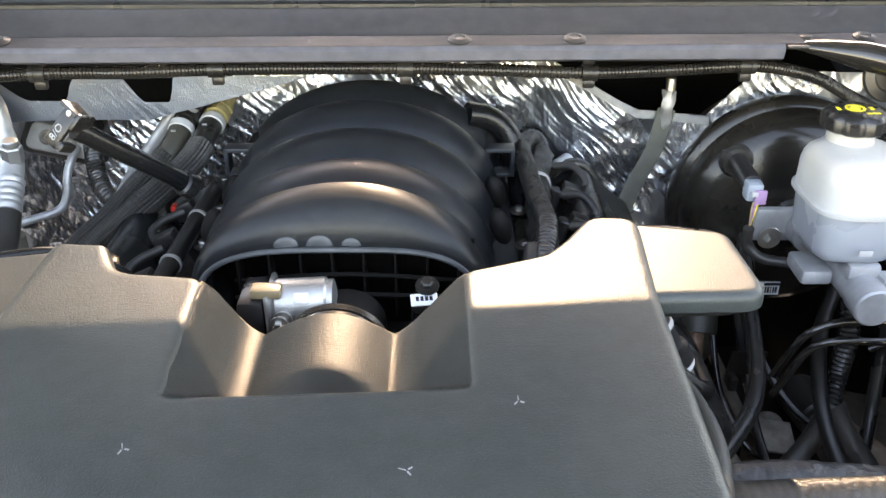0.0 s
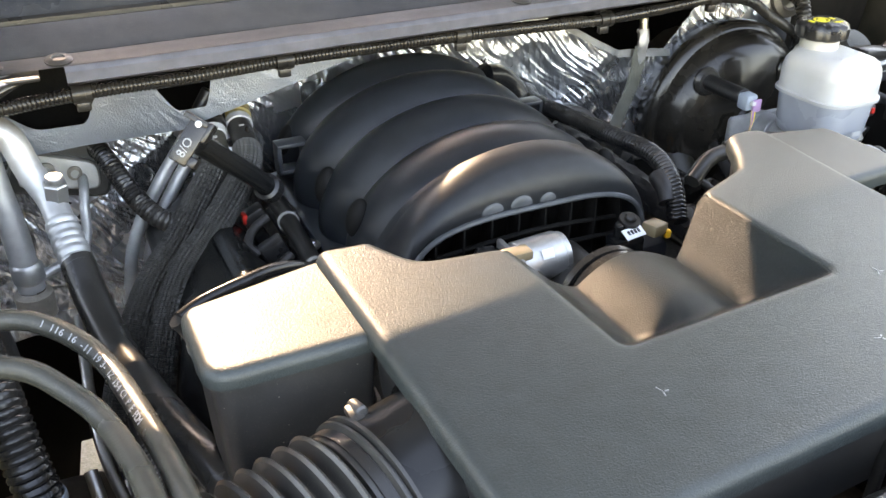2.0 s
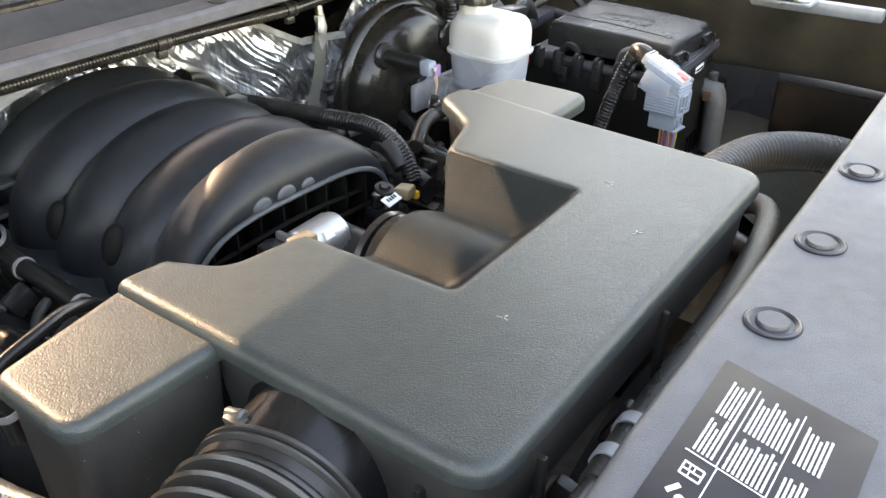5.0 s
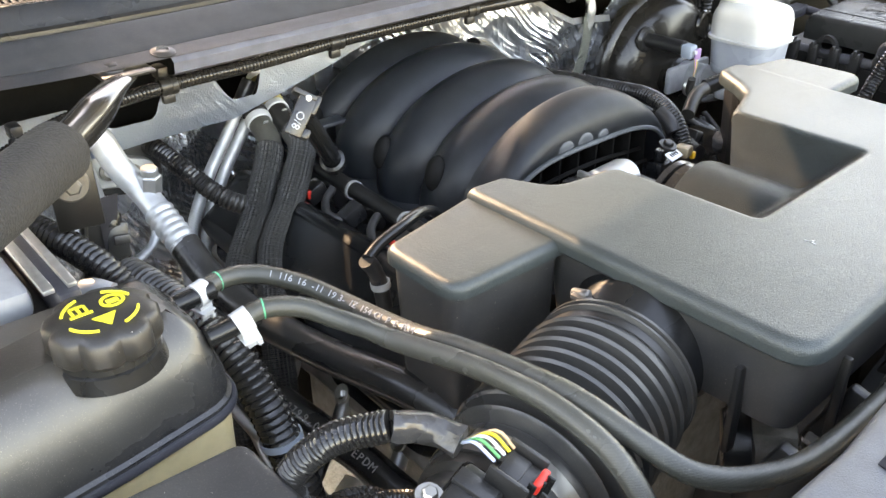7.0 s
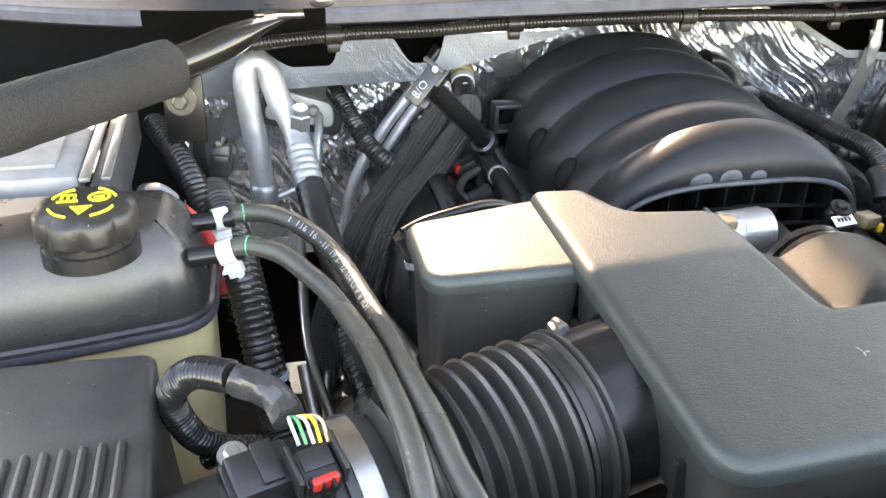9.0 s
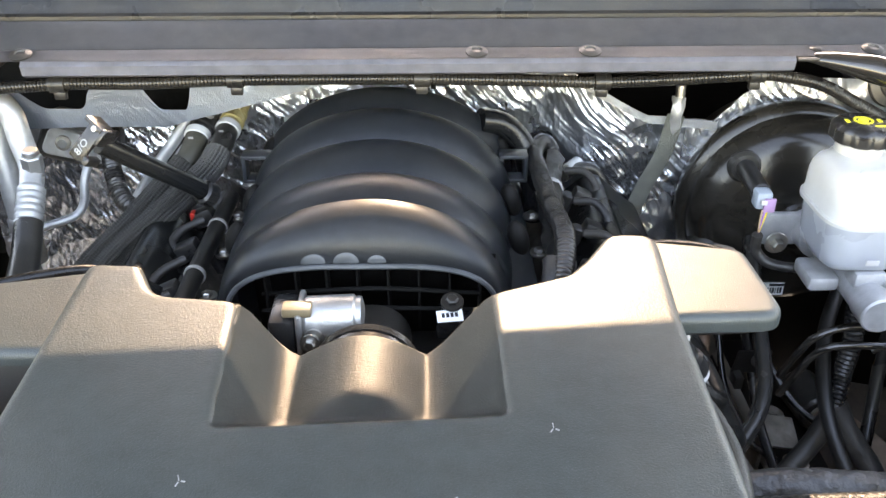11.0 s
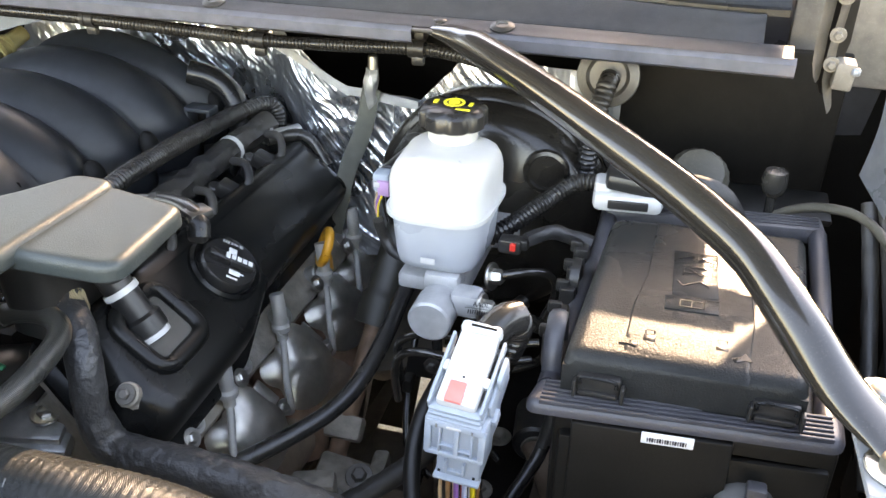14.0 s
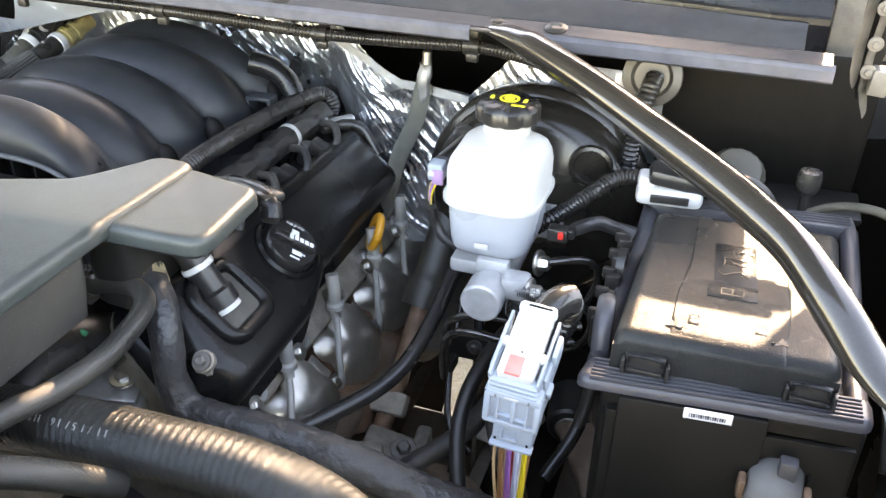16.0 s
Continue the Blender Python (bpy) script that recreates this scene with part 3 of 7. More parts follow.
on_label("pictogram", add(flat(-0.0185, -0.010, 0.0012, 0.013), flat(-0.0085, -0.010, 0.0012, 0.013), flat(-0.0135, -0.004, 0.010, 0.0012), flat(-0.0135, -0.0165, 0.010, 0.0012), flat(-0.0135, -0.010, 0.001, 0.012), flat(-0.011, -0.008, 0.003, 0.0008), flat(-0.011, -0.011, 0.003, 0.0008), flat(-0.016, -0.009, 0.003, 0.0008)), "ink", "white open book pictogram")
text("AUTO", 0.0062, LM @ pose(-0.0605, -0.0172, 0.0002), "ink", panel)
on_label("pictogram", add(ring_icon(-0.0815, -0.0125, 0.0088, 0.0020), rbox((-0.0815, -0.0125, 0.0006), (0.0016, 0.015, 0.0004), 0, rot=(0, 0, 45))), "red", "red prohibition ring")
on_label("pictogram", add(rbox((-0.0835, -0.0105, 0.0001), (0.005, 0.004, 0.0003), 0.0001), rbox((-0.0795, -0.0145, 0.0001), (0.005, 0.004, 0.0003), 0.0001)), "ink")
on_label("pictogram", ring_icon(-0.066, -0.034, 0.0052, 0.0014), "ink", "white toothed wheel pictogram")
for k in range(10):
    a = k * math.pi / 5
    on_label("wheel_tooth", rbox((-0.066 + 0.0078 * math.cos(a), -0.034 + 0.0078 * math.sin(a), 0.0002), (0.0024, 0.0012, 0.0004), 0, rot=(0, 0, 36 * k)), "ink")
for k in range(3):
    on_label("print", flat(-0.052 + 0.008 * k, -0.0305, 0.0065, 0.0028), "ink")
for u, v in ((-0.031, -0.052), (-0.078, -0.053)):
    P = ((-0.015, -0.006), (-0.0155, 0.0), (-0.009, 0.002), (-0.005, 0.0075), (0.009, 0.0075), (0.014, 0.002), (0.015, -0.006), (0.0, -0.0065), (-0.015, -0.006))
    car = tube([(u + p, v + q, 0.0002) for p, q in P], 0.0006, 6, 0.002)
    for q in (-0.008, 0.009):
        on_label("pictogram_wheel", ring_icon(u + q, v - 0.0065, 0.0032, 0.0009), "ink")
    on_label("pictogram", car, "ink", "white vehicle outline")
    for k in range(2):
        on_label("print", flat(u - 0.001 + 0.006 * k, v - 0.0145, 0.005, 0.0028), "ink")
on_label("warning_field", rbox((-0.1045, -0.030, 0.0001), (0.025, 0.066, 0.0004), 0.0001), "orange", "orange warning field")
tri = bmesh.new()
for r, z in ((0.0105, 0.0006), (0.0065, 0.0009)):
    pts = [(-0.104 + r * math.cos(a), -0.017 + r * math.sin(a), z) for a in (math.pi / 2, math.pi * 7 / 6, math.pi * 11 / 6)]
    if r > 0.01:
        tri.faces.new([tri.verts.new(p) for p in pts])
on_label("warning_triangle", tri, "label", "black warning triangle")
on_label("warning_mark", add(rbox((-0.104, -0.0165, 0.0008), (0.0013, 0.007, 0.0002), 0), rbox((-0.104, -0.0215, 0.0008), (0.0013, 0.0014, 0.0002), 0)), "orange")
on_label("warning_mark", revolve([(0, 0.0005), (0.0075, 0.0005), (0.0075, 0)], (-0.106, -0.043, 0), n=12, scallop=lambda a, h: 1 - 0.3 * max(0, math.cos(6 * a))), "label", "black burst symbol")

# ---- air resonator cover over the front of the engine ----
res = thing("intake_resonator", (-0.085, 0.48, 1.12), "large grained black plastic intake resonator over the engine front", "engine cover")
MAIN = outline([(-0.327, 0.312, 0.03), (0.163, 0.334, 0.03), (0.167, 0.575, 0.02), (0.176, 0.703, 0.022), (0.130, 0.703, 0.024), (0.104, 0.660, 0.03), (0.084, 0.634, 0.03), (0.014, 0.606, 0.018), (0.016, 0.458, 0.007), (-0.180, 0.448, 0.007), (-0.188, 0.597, 0.018), (-0.262, 0.606, 0.03), (-0.285, 0.652, 0.012), (-0.333, 0.656, 0.014), (-0.331, 0.54, 0.014)])
TOPZ = 1.2455
part("top_shell", prism(MAIN, [(0.002, 1.2275), (0.0, 1.2300)] + round_top(1.2300, TOPZ, 0.009, 5)[1:], True), "cover", res)
LOBE_L = outline([(-0.444, 0.536, 0.022), (-0.30, 0.536, 0.014), (-0.30, 0.654, 0.014), (-0.335, 0.652, 0.01), (-0.444, 0.628, 0.018)])
LOBE_R = outline([(0.14, 0.573, 0.014), (0.257, 0.577, 0.022), (0.252, 0.684, 0.018), (0.178, 0.698, 0.02), (0.14, 0.698, 0.014)])
part("side_lobe", prism(LOBE_L, [(0.003, 1.2225)] + round_top(1.2245, 1.238, 0.008, 5)), "cover", res)
part("side_lobe", prism(LOBE_R, [(0.003, 1.2215)] + round_top(1.2240, 1.240, 0.008, 5)), "cover", res)


def notch_z(x, y):
    t = (x + 0.088) / 0.051
    dome = 1.2095 + (0.016 * math.cos(t * math.pi / 2) if abs(t) < 1 else 0)
    front = TOPZ - 0.0027 - (y - 0.4454 - 0.051 * (x + 0.18)) * 1.009
    left = TOPZ - 0.0023 - (x + 0.183 + 0.054 * (y - 0.448)) * 0.888
    right = TOPZ - 0.0016 - (0.0199 - 0.0135 * (y - 0.458) - x) * 0.694
    return min(TOPZ - 0.0016, smax(dome, min(front, TOPZ - 0.0027), min(left, TOPZ - 0.0023), right, k=0.009))


def notch(u, v):
    x = -0.194 + 0.2165 * u
    t = (x + 0.088) / 0.051
    if abs(t) < 1:
        rear = 0.566 + 0.006 * math.cos(t * math.pi / 2)
    elif x < 0:
        rear = min(0.592, 0.566 + (-0.139 - x) / 0.0505 * 0.031)
    else:
        rear = 0.566
    if x > -0.037:
        rear = min(0.602, 0.566 + (x + 0.037) / 0.0565 * 0.042)
    y0 = 0.4425 + 0.051 * (x + 0.18)
    y = y0 + (rear - y0) * v
    return (x, y, notch_z(x, y))


part("duct_recess", sheet(90, 56, notch, 0.0015), "cover", res, "sunken duct over the throttle, domed in the middle")
BODY = outline([(-0.321, 0.318, 0.03), (0.157, 0.340, 0.03), (0.159, 0.56, 0.02), (0.02, 0.56, 0.02), (0.0, 0.47, 0.02), (-0.17, 0.455, 0.02), (-0.19, 0.56, 0.02), (-0.325, 0.56, 0.02)])
part("lower_body", prism(BODY, [(0.016, 1.158), (0.008, 1.161), (0.004, 1.19), (0.001, 1.2290)]), "boxplastic", res)
LB = outline([(-0.439, 0.541, 0.020), (-0.322, 0.541, 0.01), (-0.322, 0.645, 0.012), (-0.439, 0.624, 0.016)])
part("side_chamber", prism(LB, [(0.020, 1.055), (0.014, 1.06), (0.005, 1.12), (0.0, 1.2240)]), "boxplastic", res)
LBR = outline([(0.16, 0.586, 0.01), (0.245, 0.589, 0.018), (0.240, 0.672, 0.014), (0.16, 0.684, 0.01)])
part("side_chamber", prism(LBR, [(0.010, 1.208), (0.004, 1.210), (0.0, 1.2230)]), "plastic", res)
NECK = outline([(0.092, 0.636, 0.012), (0.112, 0.596, 0.02), (0.168, 0.592, 0.02), (0.170, 0.690, 0.016), (0.134, 0.694, 0.016), (0.108, 0.664, 0.02)])
part("side_chamber", prism(NECK, [(0.008, 1.130), (0.004, 1.135), (0.002, 1.19), (0.0, 1.2290)]), "plastic", res)
part("neck", revolve([(0.058, 0.0), (0.060, 0.004), (0.060, 0.05), (0.066, 0.058), (0.066, 0.075), (0.0, 0.075)], (-0.362, 0.446, 1.171), (0.967, 0.24, 0.06), 40), "satin", res)
for bm in (rbox((-0.321, 0.468, 1.165), (0.012, 0.006, 0.075), 0.002), rbox((-0.319, 0.365, 1.165), (0.012, 0.006, 0.08), 0.002), rbox((-0.25, 0.322, 1.165), (0.006, 0.008, 0.075), 0.002), rbox((-0.05, 0.332, 1.165), (0.006, 0.008, 0.075), 0.002)):
    part("side_frame", bm, "plastic", res)
for x, y, a in ((-0.190, 0.395, 20), (-0.021, 0.377, 70), (0.048, 0.44, 0)):
    s = bmesh.new()
    for k in range(3):
        s2 = rbox((0, 0.0028, 0), (0.0006 + 0.0002 * k, 0.0048 - 0.001 * k, 0.0005), 0)
        add(s, xf(s2, pose(x, y, TOPZ + 0.0002, 0, 0, a + 120 * k + 25 * (k == 1))))
    part("scuff", s, "batlid", res, "small pale star-shaped scuff")

# ---- ribbed intake manifold ----
man = thing("intake_manifold", (-0.085, 0.85, 1.08), "ribbed black nylon intake manifold on the engine", "intake manifold")
XC, CREASE = -0.090, (0.752, 0.832, 0.920, 1.012, 1.096)


def rib_height(y):
    """Rounded runners between sharp creases; the creases deepen towards the back."""
    for a, b in zip(CREASE, CREASE[1:]):
        if y < b:
            k = max(0.0, min(1.0, (y - a) / (b - a)))
            break
    depth = 0.018 + 0.014 * min(1.0, max(0.0, (y - 0.78) / 0.12))
    return 0.004 - depth * (1 - math.sin(math.pi * k) ** 0.62)


def manifold(u, v):
    th = math.pi * (-0.13 + 1.26 * u)
    c, s = math.cos(th), math.sin(th)
    if v < 0.16:
        q = v / 0.16
        r = math.sin(q * math.pi / 2)
        a, h = 0.142 + 0.016 * r, 0.080 + 0.0465 * r
        y = 0.700 + 0.045 * (1 - math.cos(q * math.pi / 2)) - 0.003 * math.sin(q * math.pi)
        p, off = 0.58 + 0.42 * q, 0.0
    else:
        q = (v - 0.16) / 0.84
        y = 0.745 + 0.325 * q
        a, h, p = 0.158 + 0.004 * q, 0.1215 + 0.002 * q, 1.0
        off = rib_height(y) if y > 0.752 else 0.005 - 0.019 * ((y - 0.745) / 0.007) ** 1.5
        if y > 1.045:
            off -= 0.07 * ((y - 1.045) / 0.025) ** 2
    if c < 0:
        a *= 0.87 + (0.14 * (v - 0.16) / 0.84 if v > 0.16 else 0.0)
    x = XC - math.copysign(abs(c) ** p, c) * (a + off)
    z = 1.133 + math.copysign(abs(s) ** p, s) * (h + off)
    if s < 0:
        z = 1.133 + s * 0.11
    return (x, y + 0.012 * (0 if v < 0.16 else (1 - abs(s))), z)


part("shell", sheet(72, 190, manifold, 0.004), "manifold", man)
rim = []
for i in range(41):
    p = Vector(manifold(0.11 + 0.78 * i / 40, 0.0))
    rim.append(p + Vector((0, -0.002, -0.001)))
part("rim", tube(rim, 0.0028, 8, 0.006), "worn", man)
# black sheet and ribs: the shade inside the front is in their colour
part("cavity_shade", sheet(30, 4, lambda u, v: (XC - 0.12 + 0.24 * u, 0.752 - 0.02 * v, 1.08 + 0.125 * v), 0.003), "liner", man, "black sheet for the shade in the manifold's hollow front")
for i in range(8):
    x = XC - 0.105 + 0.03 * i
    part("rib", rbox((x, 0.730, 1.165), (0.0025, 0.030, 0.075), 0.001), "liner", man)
part("rib", tube([(XC - 0.11, 0.722, 1.165), (XC, 0.712, 1.178), (XC + 0.11, 0.722, 1.165)], 0.0025, 8), "liner", man)
part("rib", tube([(XC - 0.11, 0.715, 1.150), (XC, 0.702, 1.162), (XC + 0.11, 0.715, 1.150)], 0.0025, 8), "liner", man)


def on_shell(u, v, off=0.0):
    p = Vector(manifold(u, v))
    n = (Vector(manifold(u + 0.004, v)) - p).cross(Vector(manifold(u, v + 0.004)) - p).normalized()
    if n.dot(p - Vector((XC, 0.86, 1.10))) < 0:
        n = -n
    return p + n * off, n


for x0, w in ((-0.144, 0.0125), (-0.113, 0.0130), (-0.084, 0.0095)):
    def tab(i, j, x0=x0, w=w):
        a = math.pi * i
        x, v = x0 + w * math.cos(a) * j, 0.006 + 0.022 * w / 0.0115 * math.sin(a) * j
        lo, hi = 0.15, 0.85
        for _ in range(18):
            m = (lo + hi) / 2
            lo, hi = (m, hi) if manifold(m, v)[0] < x else (lo, m)
        return on_shell(lo, v, 0.0016 - 0.0022 * j ** 6)[0]
    part("rim_tab", sheet(20, 6, tab), "worn", man, "small worn half-round tab")
for s in (-1, 1):
    part("flange", rbox((XC + s * 0.150, 0.89, 1.100), (0.05, 0.36, 0.05), 0.008), "manifold", man)
    for k in range(4):
        part("bolt", bolt((XC + s * 0.182, 0.78 + k * 0.088, 1.124), (0, 0, 1), 0.006), "steel", man)
    eye = bmesh.new()
    for dx, dz, w, h in ((0, 0.016, 0.036, 0.005), (0, -0.016, 0.036, 0.005), (0.0155, 0, 0.005, 0.036), (-0.0155, 0, 0.005, 0.036)):
        add(eye, rbox((XC + s * 0.160 + dx, 1.000, 1.172 + dz), (w, 0.022, h), 0.0015))
    part("lifting_eye", eye, "manifold", man, "square moulded eye beside the last runner")
# solid black ellipsoids give the hollows between runners their shade
for s in (-1, 1):
    for yc, zc in ((0.806, 1.180), (0.904, 1.174), (1.050, 1.170)):
        ball = revolve([(math.sin(math.pi * k / 10), math.cos(math.pi * k / 10)) for k in range(11)], n=20)
        part("slot_shade", xf(ball, Matrix.Translation((XC + s * 0.150, yc, zc)) @ pose(0, 0, 0, 0, s * -18, 0) @ Matrix.Diagonal((0.011, 0.0125, 0.021, 1))), "liner", man, "black ellipsoid for the shade in a hollow between two runners")

# ---- engine block below ----
eng = thing("engine_block", (-0.085, 0.85, 0.55), "dusty cast engine block with cylinder heads", "engine")
part("block", add(rbox((-0.085, 0.86, 0.83), (0.36, 0.52, 0.46), 0.03), rbox((-0.085, 0.62, 0.87), (0.30, 0.12, 0.32), 0.03)), "grime", eng)
for s in (-1, 1):
    x = XC + s * 0.25
    part("cylinder_head", rbox((x, 0.85, 1.00), (0.14, 0.50, 0.10), 0.012, rot=(0, s * 42, 0)), "grime", eng)
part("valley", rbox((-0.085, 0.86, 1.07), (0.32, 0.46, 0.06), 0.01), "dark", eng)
for x, y, z, r in ((-0.02, 0.56, 1.0, 0.07), (-0.20, 0.54, 0.95, 0.075), (0.10, 0.545, 0.86, 0.06)):
    part("pulley", revolve([(0, 0), (r * 0.4, 0), (r * 0.45, 0.006), (r * 0.85, 0.006), (r, 0.0), (r, -0.03), (0, -0.03)], (x, y, z), (0, -1, 0), 36), "dark", eng)

# ---- throttle body with its motor, seen in the recess ----
thr = thing("throttle_body", (-0.085, 0.64, 1.12), "silver throttle body with actuator motor behind the recess", "throttle body")
part("motor", revolve([(0, 0), (0.018, 0), (0.021, 0.003), (0.0215, 0.045), (0.0195, 0.047), (0.0195, 0.052), (0.012, 0.054), (0, 0.054)], (-0.148, 0.652, 1.185), (1, 0.02, 0.02), 32), "alu", thr)
part("motor_plate", rbox((-0.151, 0.652, 1.178), (0.006, 0.046, 0.05), 0.003), "alu", thr)
part("gearbox", rbox((-0.166, 0.652, 1.176), (0.024, 0.05, 0.046), 0.006), "plastic", thr)
part("connector", rbox((-0.152, 0.640, 1.204), (0.026, 0.016, 0.009), 0.002), "brass", thr, "gold-coloured connector")
part("label_plate", rbox((-0.122, 0.6355, 1.1995), (0.012, 0.001, 0.009), 0.0003, rot=(-32, 0, 0)), "paper", thr)
for x in (-0.14, -0.138):
    part("screw", bolt((x, 0.620 + (x + 0.14) * 4, 1.181), (0, -1, 0.2), 0.005), "steel", thr)
part("bore_ring", revolve([(0.036, 0.0), (0.042, 0.0), (0.0425, 0.012), (0.036, 0.014)], (-0.088, 0.576, 1.176), (0, 1, 0.04), 40), "rubber", thr, "black rubber duct collar")
part("bore_ring", revolve([(0.036, 0.0), (0.044, 0.0), (0.045, 0.006), (0.036, 0.008)], (-0.088, 0.594, 1.173), (0, 1, 0.04), 40), "rubber", thr)
# closed cylinder, black for the shade inside the bore
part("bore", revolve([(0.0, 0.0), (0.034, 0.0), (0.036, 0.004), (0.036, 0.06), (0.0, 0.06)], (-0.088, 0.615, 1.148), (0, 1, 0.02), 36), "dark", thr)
sen = thing("pressure_sensor", (0.0, 0.665, 1.15), "black pressure sensor with tan connector and yellow clip", "sensor")
part("body", add(rbox((-0.012, 0.668, 1.166), (0.034, 0.022, 0.02), 0.004), cyl((-0.018, 0.668, 1.176), (-0.018, 0.668, 1.19), 0.007)), "satin", sen)
part("plug", rbox((0.018, 0.662, 1.18), (0.024, 0.018, 0.013), 0.003, rot=(0, 8, 20)), "brass", sen)
part("clip", rbox((0.031, 0.657, 1.173), (0.006, 0.006, 0.009), 0.0015), "yellow", sen)
part("label_plate", rbox((-0.0165, 0.6505, 1.1885), (0.024, 0.012, 0.0014), 0.0005, rot=(28, 0, 8)), "paper", sen, "white tag with bars of print")
for k in range(4):
    part("print", rbox((-0.0225 + 0.004 * k, 0.6500 + 0.0005 * k, 1.1894), (0.0028, 0.0045, 0.0006), 0, rot=(28, 0, 8)), "label", sen)
part("bolt", bolt((-0.014, 0.662, 1.196), (0, -0.3, 1), 0.006), "dark", sen)

# ---- foil heat shields on the firewall ----
def shield_y(z, steep=0):
    """The firewall mat hangs from its hem and falls back; the flap below the cowl hangs upright."""
    if steep == 2:
        return 1.022 + 0.06 * (1.272 - z)
    if steep:
        return 1.060 - 0.02 * (1.258 - max(z, 1.10))
    return 1.125 + 0.06 * (z - 1.06)


def foil_sheet(x0, x1, zlo, ztop, nu, nv, amp, seed, lean=0.9, steep=0):
    ca, sa = math.cos(lean), math.sin(lean)

    def f(u, v):
        x = x0 + (x1 - x0) * u
        z0, z1 = zlo(x), ztop(x)
        z = z0 + (z1 - z0) * v
        warp = 0.010 * noise.noise(Vector((x * 16, z * 16, seed))) + 0.03 * noise.noise(Vector((x * 4, z * 4, seed + 2.0)))
        across, along = x * ca + z * sa * 0.75 + warp, z * ca - x * sa
        p = Vector((across * 130 + seed, along * 13, 0.7 * seed))
        q = Vector((x * 13, z * 13, seed + 5.0))
        mask = 0.55 + 0.45 * math.tanh(4 * noise.noise(Vector((x * 6, z * 6, seed + 9.0))))
        w = 1.5 * noise.noise(q * 0.45) - 0.75 * abs(noise.noise(q)) - 0.35 * abs(noise.noise(q * 2.3)) - mask * (0.42 * abs(noise.noise(p)) + 0.24 * abs(noise.noise(p * 1.9)))
        return (x + 0.002 * noise.noise(p * 0.7), shield_y(z, steep) + (0.045 * min(1.0, max(0.0, (0.20 - x) / 0.08)) if steep == 1 else 0.0) - amp * w, z)
    return sheet(nu, nv, f)


def heat_shield(label, x0, x1, zlo, ztop, nu, nv, amp, seed, material, steep=0):
    hs = thing("heat_shield", ((x0 + x1) / 2, 1.1, zlo(x0)), label, "heat shield", "firewall heat shields")
    part("foil", foil_sheet(x0, x1, zlo, ztop, nu, nv, amp, seed, steep=steep), material, hs)
    return hs


def bites(x, top, holes):
    """Lower the edge by flat-bottomed cuts: outer left, inner left, inner right, outer right, floor."""
    z = top
    for a, b, c, d, floor in holes:
        if a < x < d:
            k = (x - a) / (b - a) if x < b else ((d - x) / (d - c) if x > c else 1.0)
            z = top - (top - floor) * (k * k * (3 - 2 * k)) ** 0.8
    return z


def hem_z(x):
    """The top edge of the mat slopes down to a valley beside the stud."""
    return 1.257 - 0.525 * (x - 0.167) if x < 0.247 else 1.215 - 0.10 * (x - 0.247)


heat_shield("crumpled silver foil heat shield on the firewall", -0.66, -0.165, lambda x: 0.93, lambda x: 1.19 + 0.06 * min(1.0, max(0.0, (x + 0.32) / 0.05)), 320, 190, 0.0080, 3, "foil")
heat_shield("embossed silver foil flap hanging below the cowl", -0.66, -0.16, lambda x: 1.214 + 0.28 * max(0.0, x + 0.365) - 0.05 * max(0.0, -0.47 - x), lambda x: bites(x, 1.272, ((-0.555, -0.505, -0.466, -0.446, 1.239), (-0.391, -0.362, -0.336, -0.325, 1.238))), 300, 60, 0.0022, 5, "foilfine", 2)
heat_shield("crumpled silver foil heat shield behind the engine", -0.20, 0.375, lambda x: 0.97 + 0.10 * max(0, x - 0.2), lambda x: min(1.275, hem_z(x)), 380, 240, 0.0125, 9, "foilbright", 1)
heat_shield("crumpled foil patch above the brake booster", 0.300, 0.575, lambda x: 1.152, lambda x: 1.203 + 0.062 * min(1, max(0, (x - 0.333) / 0.058)), 220, 90, 0.0075, 14, "foilbright", 1)

def hem(u, v):
    x = 0.150 + 0.188 * u
    z = hem_z(x)
    return (x, shield_y(z, 1) - 0.012 - 0.001 * math.sin(x * 90) + 0.003 * v, z - 0.006 + 0.010 * v + 0.0008 * math.sin(x * 50))


hemmed = bpy.data.objects["heat_shield.002"]
part("hem", sheet(60, 4, hem, 0.002), "foiledge", hemmed, "dull grey folded hem")

# ---- long split conduit below the cowl with clips ----
con = thing("wiring_conduit", (-0.05, 0.98, 1.29), "black corrugated wiring conduit along the cowl edge", "conduit")
CON = [(-0.86, 0.90, 1.215), (-0.70, 0.93, 1.255), (-0.58, 0.96, 1.283), (-0.463, 0.971, 1.291), (-0.36, 0.966, 1.294), (-0.257, 0.966, 1.298), (-0.15, 0.966, 1.299), (-0.043, 0.969, 1.298), (0.06, 0.978, 1.293), (0.17, 0.985, 1.288), (0.265, 0.992, 1.289), (0.356, 0.998, 1.292), (0.402, 1.005, 1.286), (0.448, 1.015, 1.272), (0.498, 1.030, 1.245), (0.549, 1.037, 1.218), (0.576, 1.040, 1.196), (0.586, 1.05, 1.15)]
part("conduit", tube(CON, 0.0078, 12, pitch=0.0042, depth=0.0013), "conduit", con)
